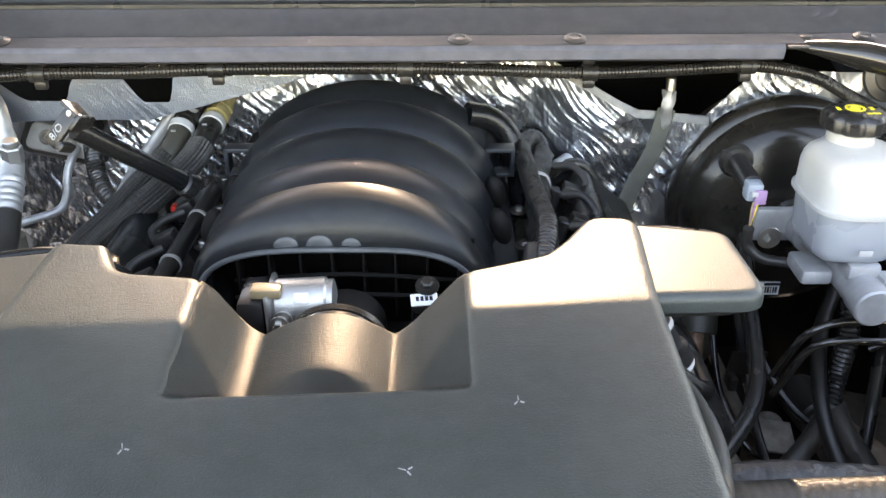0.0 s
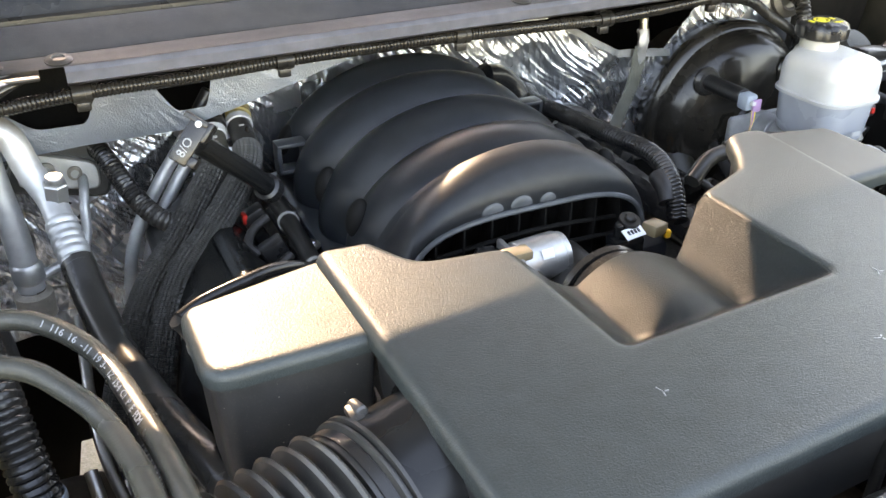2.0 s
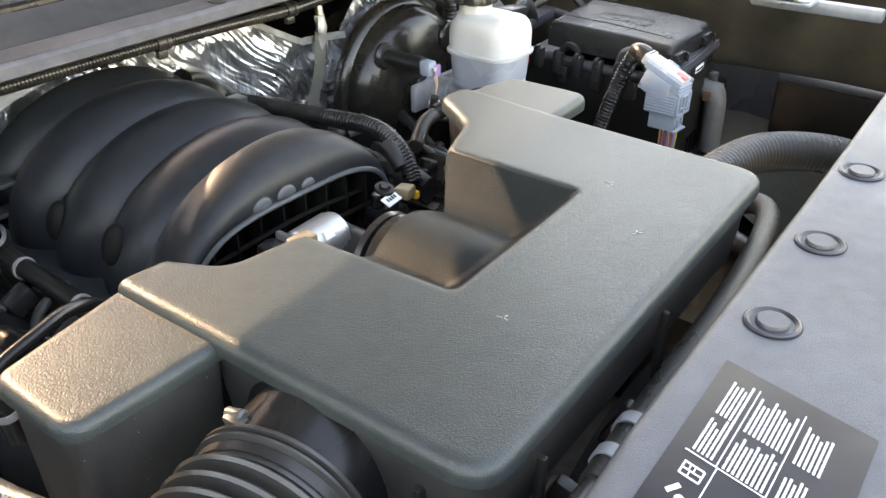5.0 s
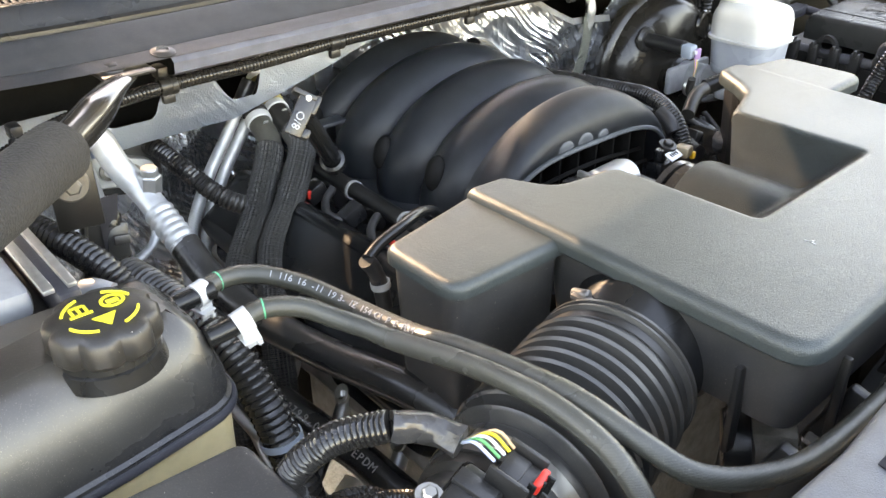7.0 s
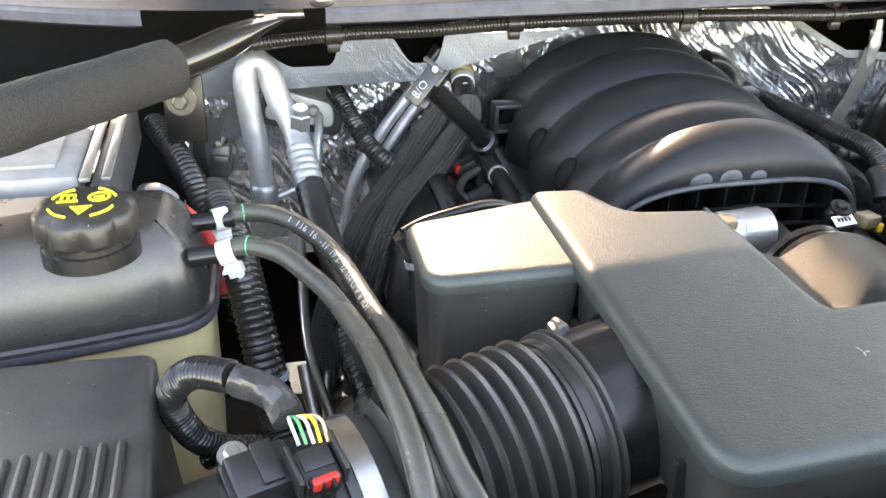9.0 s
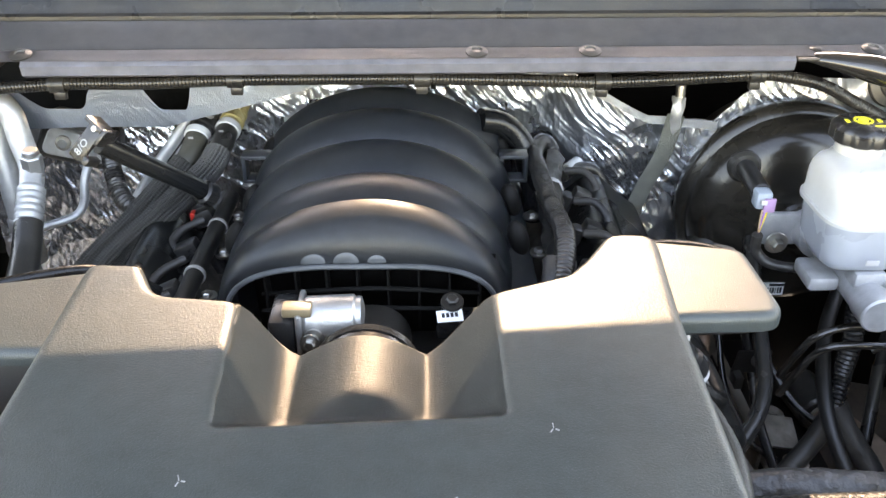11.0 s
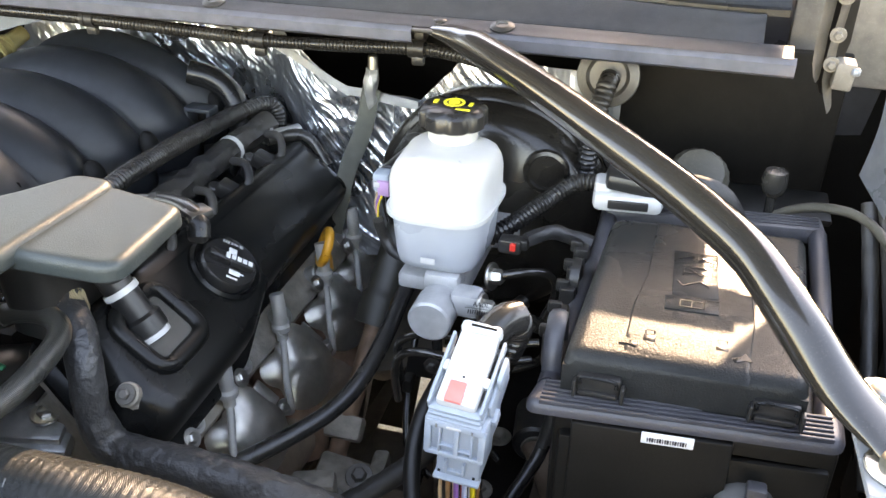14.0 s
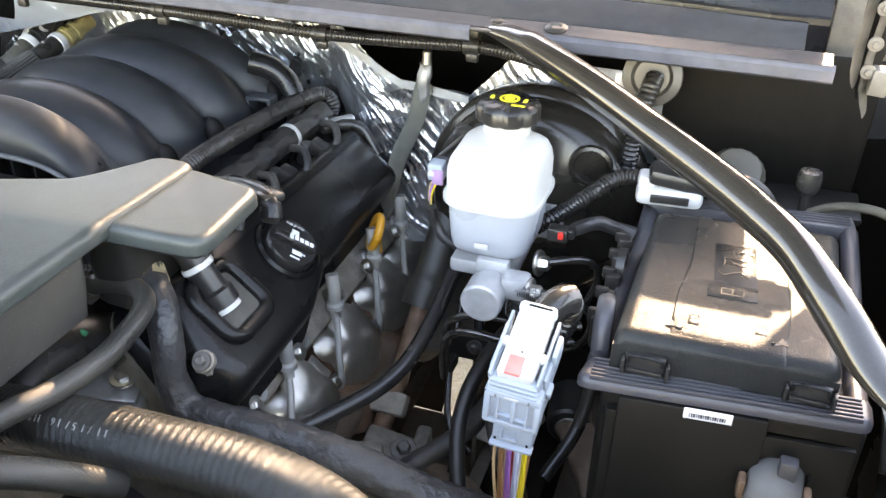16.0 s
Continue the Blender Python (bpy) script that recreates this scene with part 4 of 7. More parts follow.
for x, y, z in ((-0.463, 0.971, 1.291), (-0.257, 0.966, 1.298), (-0.043, 0.969, 1.298), (0.17, 0.985, 1.288), (0.356, 0.998, 1.292), (-0.62, 0.95, 1.273)):
    part("clip", add(revolve([(0.0088, -0.009), (0.0098, -0.009), (0.0098, -0.003), (0.0088, -0.003), (0.0088, 0.003), (0.0098, 0.003), (0.0098, 0.009), (0.0088, 0.009)], (x, y, z), (1, 0, 0), 16), rbox((x, y + 0.002, z - 0.014), (0.014, 0.008, 0.010), 0.002), rbox((x, y + 0.014, z + 0.012), (0.012, 0.02, 0.014), 0.003)), "plastic", con, "black conduit clip")

# ---- cover to airbox: bellows, flow meter, filter box ----
bel = thing("intake_bellows", (-0.43, 0.40, 1.10), "black corrugated rubber intake bellows with clamps", "intake hose")
BA, BB = Vector((-0.358, 0.447, 1.170)), Vector((-0.53, 0.402, 1.158))
d = (BB - BA)
prof = [(0.0, 0.0), (0.062, 0.0), (0.067, 0.001), (0.067, 0.0035), (0.063, 0.0045), (0.063, 0.006), (0.0665, 0.007), (0.0665, 0.009), (0.0625, 0.0105), (0.061, 0.022)]
h = 0.022
for k in range(9):
    r = 0.0680 if k < 8 else 0.065
    prof += [(0.0535, h), (0.0535, h + 0.001), (0.056, h + 0.0032), (r - 0.002, h + 0.0045), (r, h + 0.0066), (r - 0.002, h + 0.0087), (0.056, h + 0.010), (0.0535, h + 0.0122)]
    h += 0.0132
prof += [(0.056, h), (0.058, h + 0.004), (0.058, h + 0.03), (0, h + 0.03)]
part("bellows", revolve(prof, BA, d, 56), "bellowsblack", bel)
dn = d.normalized()
part("clamp_band", revolve([(0.0627, 0), (0.0634, 0.0005), (0.0630, 0.0075), (0.0622, 0.008)], BA + dn * 0.011, d, 44), "plastic", bel)
part("clamp_screw", add(cyl(BA + Vector((0.0, 0.030, 0.056)), BA + Vector((-0.002, 0.046, 0.052)), 0.0045), rbox(BA + Vector((-0.004, 0.034, 0.053)), (0.010, 0.018, 0.006), 0.002)), "hingegrey", bel, "clamp screw")
part("clamp_band", revolve([(0.0585, 0), (0.0592, 0.0005), (0.0592, 0.0135), (0.0585, 0.014)], BA + dn * (h + 0.010), d, 44), "steel", bel, "bright steel clamp band")
E1 = BA + dn * (h + 0.028)
maf = thing("air_flow_meter", (-0.57, 0.37, 1.10), "black mass air flow housing with wired plug", "sensor")
part("housing", revolve([(0, 0), (0.054, 0), (0.056, 0.003), (0.056, 0.012), (0.051, 0.016), (0.050, 0.10), (0, 0.10)], E1, d, 44), "plastic", maf)
SB = Vector((-0.562, 0.385, 1.211))
part("sensor_base", rbox(SB, (0.05, 0.04, 0.014), 0.004, rot=(18, 0, 18)), "satin", maf)
part("sensor_body", add(rbox(SB + Vector((-0.004, -0.004, 0.012)), (0.036, 0.028, 0.016), 0.003, rot=(18, 0, 18)), rbox(SB + Vector((0.0, -0.004, 0.021)), (0.012, 0.026, 0.004), 0.001, rot=(18, 0, 18))), "plastic", maf)
part("screw", bolt(SB + Vector((-0.019, 0.014, 0.012)), (0, -0.3, 1), 0.005), "steel", maf)
PL = SB + Vector((0.026, -0.010, 0.014))
part("plug", add(rbox(PL, (0.022, 0.024, 0.017), 0.003, rot=(18, 0, 18)), rbox(PL + Vector((0, 0.002, 0.008)), (0.018, 0.014, 0.005), 0.001, rot=(18, 0, 18))), "plastic", maf)
for k in range(4):
    part("plug_fin", rbox(PL + Vector((-0.010 + 0.006 * k, -0.013 - 0.0015 * k, 0.004)), (0.0016, 0.005, 0.014), 0.0005, rot=(18, 0, 18)), "satin", maf)
for s_ in (-1, 1):
    part("plug_rail", rbox(PL + Vector((s_ * 0.0125, 0.004 * s_, 0.006)), (0.003, 0.026, 0.016), 0.001, rot=(18, 0, 18)), "plastic", maf)
part("lock_tab", rbox(PL + Vector((0.004, -0.015, 0.007)), (0.015, 0.005, 0.009), 0.0015, rot=(18, 0, 18)), "red", maf, "red lock tab")
for k in range(5):
    o = Vector((-0.008 + 0.004 * k, 0.010, 0.012))
    part("wire", tube([PL + o, PL + o + Vector((-0.004, 0.012, 0.008)), PL + Vector((-0.012, 0.034, 0.012))], 0.0011, 8, 0.004), WIRES[(8, 6, 1, 0, 7)[k]], maf)
loop = thing("wiring_loop", (-0.60, 0.45, 1.10), "black corrugated wiring loop with taped end", "conduit")
LP = [PL + Vector((-0.012, 0.034, 0.012)), PL + Vector((-0.02, 0.05, 0.016)), (-0.578, 0.438, 1.248), (-0.604, 0.463, 1.235), (-0.622, 0.485, 1.20), (-0.612, 0.492, 1.16), (-0.585, 0.495, 1.138), (-0.555, 0.49, 1.128), (-0.52, 0.485, 1.11)]
part("taped_end", tube(LP[:3], 0.0095, 12, 0.004, rough=0.25), "silvertape", loop, "silvery black taped end")
part("conduit", tube(LP[2:], 0.0105, 14, pitch=0.0036, depth=0.0014), "conduit", loop)
part("conduit", tube([(-0.61, 0.51, 1.12), (-0.585, 0.505, 1.135), (-0.555, 0.50, 1.128), (-0.53, 0.49, 1.10)], 0.008, 12, pitch=0.0042, depth=0.0014), "conduit", loop)
box = thing("air_filter_box", (-0.80, 0.38, 1.0), "black plastic air filter box with white sticker", "filter box")
AF = outline([(-1.02, 0.533, 0.012), (-1.02, 0.20, 0.02), (-0.618, 0.20, 0.02), (-0.632, 0.523, 0.012)])
part("lid", prism(AF, [(-0.006, 1.05), (-0.003, 1.10)] + round_top(1.15, 1.212, 0.005)), "boxplastic", box)
for k in range(32):
    part("lid_rib", rbox((-0.645 - 0.0106 * k, 0.349 - 0.0006 * k, 1.2125), (0.0058, 0.17, 0.007), 0.0026), "boxplastic", box)
part("outlet", revolve([(0.062, 0.0), (0.058, 0.03), (0.052, 0.06), (0, 0.06)], (-0.665, 0.355, 1.135), (0.97, 0.2, 0.05), 40), "plastic", box)
st = part("sticker", rbox((-0.768, 0.468, 1.2125), (0.078, 0.052, 0.001), 0.0003, rot=(0, 0, 4)), "paper", box, "white sticker with small print")
for x, w, y, hh in ((-0.752, 0.012, 0.484, 0.008), (-0.738, 0.01, 0.488, 0.002), (-0.738, 0.01, 0.484, 0.002), (-0.738, 0.008, 0.480, 0.002), (-0.785, 0.04, 0.472, 0.0012), (-0.79, 0.03, 0.46, 0.0012)):
    part("print", rbox((x, y, 1.2134), (w, hh, 0.0004), 0, rot=(0, 0, 4)), "label", box)

# ---- coolant tank with cap and two hoses ----
tank = thing("coolant_tank", (-0.78, 0.61, 1.0), "coolant tank, black shoulder over yellowed translucent body", "tank")
TK = outline([(-1.02, 0.71, 0.03), (-1.02, 0.55, 0.03), (-0.80, 0.560, 0.05), (-0.69, 0.574, 0.05), (-0.601, 0.590, 0.035), (-0.598, 0.70, 0.04)])
part("upper_shell", prism(TK, [(-0.003, 1.186), (-0.003, 1.191), (0.0, 1.193), (0.0, 1.205), (0.006, 1.225), (0.014, 1.246), (0.024, 1.257), (0.032, 1.263)]), "tankblack", tank)
part("seam", prism(TK, [(-0.005, 1.181), (-0.006, 1.183), (-0.006, 1.186), (-0.005, 1.188)]), "bluish", tank, "moulded seam flange")
part("lower_body", prism(TK, [(0.016, 0.98), (0.008, 0.99), (0.004, 1.05), (0.0, 1.181)]), "amber", tank, "yellowed translucent lower body")
part("filler_neck", revolve([(0.036, 0.008), (0.034, 0.019), (0.032, 0.020), (0.030, 0.03), (0, 0.03)], (-0.677, 0.606, 1.239), n=36), "satin", tank)
cap = part("cap", revolve([(0.0, 0.0325), (0.025, 0.0325), (0.0275, 0.0315), (0.033, 0.030), (0.0355, 0.027), (0.036, 0.013), (0.033, 0.009), (0.0, 0.009)], (-0.677, 0.606, 1.2545), n=64, scallop=lambda a, h: 1 if h > 0.0312 else 1 - 0.10 * max(0, math.cos(8 * a)) ** 2), "plastic", tank, "round black screw cap with yellow symbols")
CZ = 1.2878
sym = bmesh.new()
for a0, a1 in ((20, 75), (110, 165), (200, 250), (290, 345)):
    pts = [(-0.677 + 0.026 * math.cos(radians(a)), 0.604 + 0.026 * math.sin(radians(a)), CZ) for a in range(a0, a1 + 1, 8)]
    add(sym, tube(pts, 0.0011, 6, 0.004))
add(sym, revolve([(0.009, 0), (0.009, 0.0006), (0.0065, 0.0006), (0.0065, 0)], (-0.665, 0.612, CZ), n=20))
add(sym, rbox((-0.665, 0.612, CZ), (0.009, 0.006, 0.001), 0.001))
for x in (-0.694, -0.689, -0.684):
    add(sym, rbox((x, 0.613, CZ), (0.0022, 0.011, 0.001), 0))
add(sym, rbox((-0.689, 0.6075, CZ), (0.016, 0.0022, 0.001), 0), rbox((-0.689, 0.619, CZ), (0.010, 0.0018, 0.001), 0))
add(sym, xf(revolve([(0, 0.0006), (0.010, 0.0006), (0.010, 0)], n=3), pose(-0.677, 0.592, CZ, 0, 0, 90)))
xf(sym, Matrix.Translation((-0.677, 0.606, 0)) @ Matrix.Diagonal((0.88, 0.88, 1, 1)) @ Matrix.Translation((0.677, -0.606, 0)))
part("print", sym, "yink", tank, "yellow warning symbols")
for y, x in ((0.662, -0.607), (0.608, -0.600)):
    part("nipple", cyl((x - 0.012, y, 1.2335), (x + 0.03, y, 1.236), 0.0075), "satin", tank)


def hose_clamp(c, axis, r, material="whitep"):
    m = axis_m(c, axis)
    bm = revolve([(r, -0.006), (r + 0.0016, -0.006), (r + 0.0016, 0.006), (r, 0.006)], n=28)
    add(bm, rbox((0.0035, r + 0.007, 0), (0.0025, 0.013, 0.012), 0.0008), rbox((-0.0035, r + 0.007, 0), (0.0025, 0.013, 0.012), 0.0008), rbox((0, r + 0.012, 0.003), (0.016, 0.003, 0.004), 0.001), rbox((0, r + 0.0045, -0.002), (0.02, 0.002, 0.012), 0.0006))
    return xf(bm, m @ pose(0, 0, 0, 0, 0, 180))


HA = [(-0.595, 0.662, 1.2345), (-0.567, 0.670, 1.236), (-0.540, 0.664, 1.233), (-0.514, 0.642, 1.224), (-0.498, 0.615, 1.216), (-0.489, 0.578, 1.214), (-0.482, 0.534, 1.217), (-0.477, 0.485, 1.228), (-0.473, 0.428, 1.237), (-0.466, 0.388, 1.236), (-0.458, 0.350, 1.226), (-0.440, 0.318, 1.210), (-0.400, 0.298, 1.198), (-0.340, 0.288, 1.190), (-0.200, 0.290, 1.188)]
HB = [(-0.588, 0.608, 1.2345), (-0.567, 0.606, 1.241), (-0.543, 0.594, 1.238), (-0.526, 0.577, 1.230), (-0.512, 0.556, 1.225), (-0.503, 0.530, 1.223), (-0.494, 0.478, 1.232), (-0.489, 0.426, 1.240), (-0.484, 0.388, 1.238), (-0.481, 0.350, 1.228), (-0.478, 0.322, 1.20), (-0.474, 0.30, 1.15), (-0.470, 0.29, 1.08)]
for pts, nm in ((HA, "111616-11193-1Z154CIP EPDM"), (HB, "")):
    hz = thing("coolant_hose", pts[4], "thin grey-black coolant hose clamped to the tank", "hose", "coolant hoses")
    part("hose", tube(pts, 0.0078, 16, 0.008), "hosegrey", hz)
    a, b = Vector(pts[0]), Vector(pts[1])
    part("clamp", hose_clamp(a.lerp(b, 0.25), b - a, 0.008), "whitep", hz, "white spring clamp")
    C = curve(pts, 0.004)
    part("paint_mark", cyl(C[6], C[6] + (C[7] - C[6]) * 0.35, 0.0079, bev=0.0001), "green", hz)
    if nm:
        dist, i = 0.0, 0
        for k, ch in enumerate(nm):
            want = 0.068 + 0.0056 * k
            while dist < want:
                dist += (C[i + 1] - C[i]).length
                i += 1
            t = (C[i + 1] - C[i - 1]).normalized()
            up = Vector((-0.45, -0.55, 0.7))
            up = (up - t * up.dot(t)).normalized()
            m = Matrix((t, up.cross(t), up)).transposed().to_4x4()
            m.translation = C[i] + up * 0.0079
            text(ch, 0.0075, m, "batlid", hz, 0.0002)

# ---- battery at the back of the bay ----
bat = thing("battery", (-0.85, 0.77, 1.0), "black battery with pale grey top cover", "battery")
part("case", rbox((-0.855, 0.77, 1.12), (0.345, 0.19, 0.25), 0.006), "plastic", bat)
part("tray_rim", add(rbox((-0.676, 0.775, 1.245), (0.016, 0.21, 0.05), 0.003), rbox((-0.85, 0.673, 1.235), (0.36, 0.014, 0.03), 0.003)), "bluish", bat)
part("rim_strip", add(rbox((-0.688, 0.775, 1.272), (0.008, 0.20, 0.004), 0.001), rbox((-0.672, 0.775, 1.272), (0.007, 0.20, 0.004), 0.001)), "alu", bat, "bright metal hold-down strip")
part("top_cover", rbox((-0.86, 0.775, 1.258), (0.33, 0.165, 0.022), 0.006), "batlid", bat, "pale grey top cover")
part("top_panel", rbox((-0.86, 0.775, 1.2705), (0.29, 0.13, 0.004), 0.0015), "batlid", bat)

# ---- left brace, bracket ----
brl = thing("brace_bar", (-0.60, 0.83, 1.32), "glossy black brace bar in a knitted sleeve", "brace", "brace bars")
part("bar", tube([(-0.515, 0.925, 1.328), (-0.545, 0.896, 1.326), (-0.585, 0.853, 1.318), (-0.63, 0.803, 1.316), (-0.70, 0.73, 1.318), (-0.95, 0.46, 1.33)], lambda t: 0.0165 if t > 0.12 else 0.011 + 0.046 * t, 18, 0.01, flat=lambda t: min(1, 0.3 + 5 * t)), "gloss", brl)
part("sleeve", tube([(-0.625, 0.808, 1.316), (-0.70, 0.73, 1.318), (-0.95, 0.46, 1.33)], 0.0255, 20, 0.01, rough=0.04), "sleeve", brl, "knitted black foam sleeve")
part("end_plate", rbox((-0.522, 0.927, 1.331), (0.05, 0.045, 0.004), 0.0015), "dark", brl)
part("bolt", bolt((-0.530, 0.931, 1.333), (0, 0, 1), 0.0075), "dark", brl)
bkt = thing("upright_bracket", (-0.61, 0.82, 1.1), "black pressed steel bracket with bolt beside the battery", "bracket")
part("plate", add(rbox((-0.618, 0.822, 1.272), (0.038, 0.005, 0.065), 0.002, rot=(-6, 0, -12)), rbox((-0.607, 0.826, 1.20), (0.026, 0.005, 0.10), 0.002, rot=(-2, 8, -14)), rbox((-0.622, 0.832, 1.19), (0.004, 0.022, 0.12), 0.0015, rot=(0, 10, -14))), "dark", bkt)
part("washer", revolve([(0, 0.002), (0.0135, 0.002), (0.0150, 0.0005), (0.0150, -0.001), (0, -0.001)], (-0.620, 0.8175, 1.281), (-0.15, -1, 0.1), 28), "hingegrey", bkt)
part("bolt", bolt((-0.6203, 0.8155, 1.2812), (-0.15, -1, 0.1), 0.0075, 0.007, False), "hingegrey", bkt)
part("web", sheet(8, 8, lambda u, v: (-0.604 + 0.020 * u * (1 - 0.7 * v), 0.818 + 0.004 * v, 1.262 - 0.075 * v), 0.002), "bluish", bkt, "blue-grey open slot")

# ---- air conditioning lines ----
ac = thing("aircon_line", (-0.52, 0.98, 1.1), "silver aluminium aircon pipe joined to a black hose", "pipe")
part("pipe", tube([(-0.553, 0.98, 1.08), (-0.556, 0.985, 1.15), (-0.562, 0.99, 1.21), (-0.562, 0.995, 1.243), (-0.550, 0.997, 1.258), (-0.537, 0.993, 1.246), (-0.527, 0.98, 1.215), (-0.514, 0.962, 1.190), (-0.508, 0.935, 1.170)], 0.0140, 18, 0.006), "pipe", ac)
part("pipe", tube([(-0.478, 1.085, 1.165), (-0.478, 1.05, 1.16), (-0.483, 1.03, 1.14), (-0.487, 1.02, 1.11), (-0.50, 1.01, 1.095), (-0.54, 0.99, 1.088), (-0.556, 0.985, 1.075), (-0.55, 0.985, 1.02)], 0.0055, 12, 0.006), "pipe", ac, "thin bent aluminium pipe")
part("fitting", add(cyl((-0.508, 0.955, 1.188), (-0.506, 0.952, 1.210), 0.0125, 6), cyl((-0.506, 0.952, 1.210), (-0.5055, 0.951, 1.218), 0.009, 12)), "alu", ac, "pale service port cap")
part("ferrule", tube([(-0.509, 0.94, 1.173), (-0.504, 0.905, 1.150), (-0.502, 0.893, 1.143)], 0.0165, 18, pitch=0.009, depth=0.002), "pipe", ac, "crimped metal ferrule")
part("hose", tube([(-0.503, 0.90, 1.147), (-0.497, 0.86, 1.122), (-0.485, 0.79, 1.105), (-0.465, 0.70, 1.10), (-0.44, 0.61, 1.10), (-0.415, 0.53, 1.085), (-0.39, 0.46, 1.05)], 0.0165, 18, 0.01), "rubber", ac, "thick black rubber hose")
VM = Matrix.Translation((-0.497, 1.080, 1.175)) @ pose(0, 0, 0, 82, 0, 0) @ pose(0, 0, 0, 0, 0, -14)
part("block_cover", xf(prism(outline([(-0.058, -0.036, 0.014), (0.056, -0.034, 0.014), (0.050, 0.030, 0.022), (-0.046, 0.034, 0.022)]), [(0.0, -0.015), (0.0, 0.004), (0.003, 0.007)]), VM), "plastic", ac)
part("block", xf(prism(outline([(-0.046, -0.026, 0.010), (0.044, -0.022, 0.010), (0.038, 0.010, 0.016), (-0.036, 0.016, 0.016)]), [(0.0, 0.004), (0.0, 0.016), (0.002, 0.018)]), VM), "alu", ac, "aluminium expansion valve block")
for x, r in ((-0.016, 0.010), (0.014, 0.008)):
    part("gland", xf(revolve([(r * 0.6, 0.024), (r, 0.022), (r, 0.016), (0, 0.016)], (x, -0.004, 0), n=20), VM), "grime", ac)
part("collar", revolve([(0.0135, 0), (0.0165, 0.003), (0.0165, 0.02), (0.0135, 0.024)], (-0.553, 0.98, 1.09), (0, 0, 1), 18), "alu", ac)
part("collar", revolve([(0.0135, 0), (0.02, 0.003), (0.02, 0.03), (0.0135, 0.034)], (-0.553, 0.98, 1.045), (0, 0, 1), 18), "grime", ac)

# ---- heater pipes, braided hoses, bracket tube, short conduit ----
for dx in (0, 0.022):
    hp = thing("heater_pipe", (-0.42 + dx, 1.04, 1.05), "bright aluminium heater pipe", "pipe", "heater pipes")
    part("pipe", tube([(-0.335 + dx, 1.06, 1.225), (-0.365 + dx, 1.055, 1.185), (-0.40 + dx, 1.05, 1.14), (-0.435 + dx, 1.04, 1.085), (-0.452 + dx, 1.035, 1.02), (-0.455 + dx, 1.03, 0.92)], 0.0075, 14, 0.008), "pipe", hp)
    part("sleeve", cyl((-0.338 + dx, 1.06, 1.22), (-0.322 + dx, 1.062, 1.243), 0.0095), "plastic", hp)
B2 = [(-0.295, 1.055, 1.199), (-0.304, 0.985, 1.181), (-0.333, 0.95, 1.159), (-0.368, 0.92, 1.135), (-0.408, 0.89, 1.105), (-0.440, 0.84, 1.07), (-0.462, 0.80, 1.01), (-0.47, 0.78, 0.94)]
B1 = [(-0.330, 1.037, 1.199), (-0.338, 1.000, 1.180), (-0.372, 0.965, 1.148), (-0.402, 0.94, 1.120), (-0.440, 0.91, 1.09), (-0.475, 0.86, 1.05), (-0.50, 0.83, 0.99), (-0.50, 0.82, 0.9)]
for pts, c, rubber, end in ((B1, "plastic", "olive", (-0.318, 1.085, 1.216)), (B2, "amberclip", "rubber", (-0.284, 1.112, 1.216))):
    bh = thing("braided_hose", pts[3], "black braided fabric-sleeved hose with a white clamp" + (" and amber connector" if c == "amberclip" else ""), "hose", "braided hoses")
    C = curve(pts, 0.004)
    part("sleeve", tube(C[12::4], 0.0158, 88, 0.0008, braid=0.10), "braid", bh)
    a, b, e = Vector(pts[0]), C[4], Vector(end)
    part("end_hose", tube(C[:18], 0.0142, 20, 0.004), rubber, bh)
    part("clamp", revolve([(0.0144, -0.005), (0.0162, -0.004), (0.0162, 0.005), (0.0144, 0.006)], a, b - a, 24), "whitep", bh, "white hose clamp")
    part("clamp_mark", rbox(a.lerp(b, 0.9) + Vector((-0.001, -0.011, 0.011)), (0.006, 0.002, 0.006), 0.0005, rot=(40, 0, 0)), "leadgrey", bh)
    d = (e - a).normalized()
    q = (e - a).length
    part("quick_connector", revolve([(0.0, 0.0), (0.0135, 0.0), (0.0135, 0.008), (0.0160, 0.009), (0.0160, 0.015), (0.0130, 0.017), (0.0130, 0.024), (0.0150, 0.025), (0.0150, 0.031), (0.0125, 0.033), (0.0115, q), (0.0, q)], a + d * 0.004, d, 24), c, bh)
tb = thing("bracket_tube", (-0.34, 0.88, 1.2), "black tube with a clip bracket marked in white", "tube")
part("tube", tube([(-0.378, 0.845, 1.272), (-0.35, 0.873, 1.238), (-0.315, 0.908, 1.196), (-0.294, 0.93, 1.168)], 0.0108, 16, 0.008), "satin", tb)
part("collar", revolve([(0.0112, 0), (0.015, 0.002), (0.015, 0.016), (0.0112, 0.018)], (-0.302, 0.921, 1.178), (0.6, 0.66, -0.8), 20), "rubber", tb)
BN = Vector((-0.30, -0.85, 0.43)).normalized()
BT = Vector((0.62, 0.10, 0.78))
BT = (BT - BN * BT.dot(BN)).normalized()
BM = Matrix((BT, BN.cross(BT), BN)).transposed().to_4x4()
BM.translation = (-0.390, 0.832, 1.277)
bp = part("bracket", xf(add(rbox((0.002, 0, -0.003), (0.042, 0.018, 0.006), 0.002), rbox((0.018, -0.010, -0.012), (0.020, 0.006, 0.024), 0.002), rbox((-0.012, -0.012, -0.010), (0.010, 0.008, 0.02), 0.002), rbox((0.024, 0.004, -0.010), (0.005, 0.024, 0.022), 0.001)), BM), "plastic", tb, "black clip bracket with white characters")
text("8/O", 0.0120, BM @ pose(-0.003, 0.0, 0.0003), "batlid", tb)
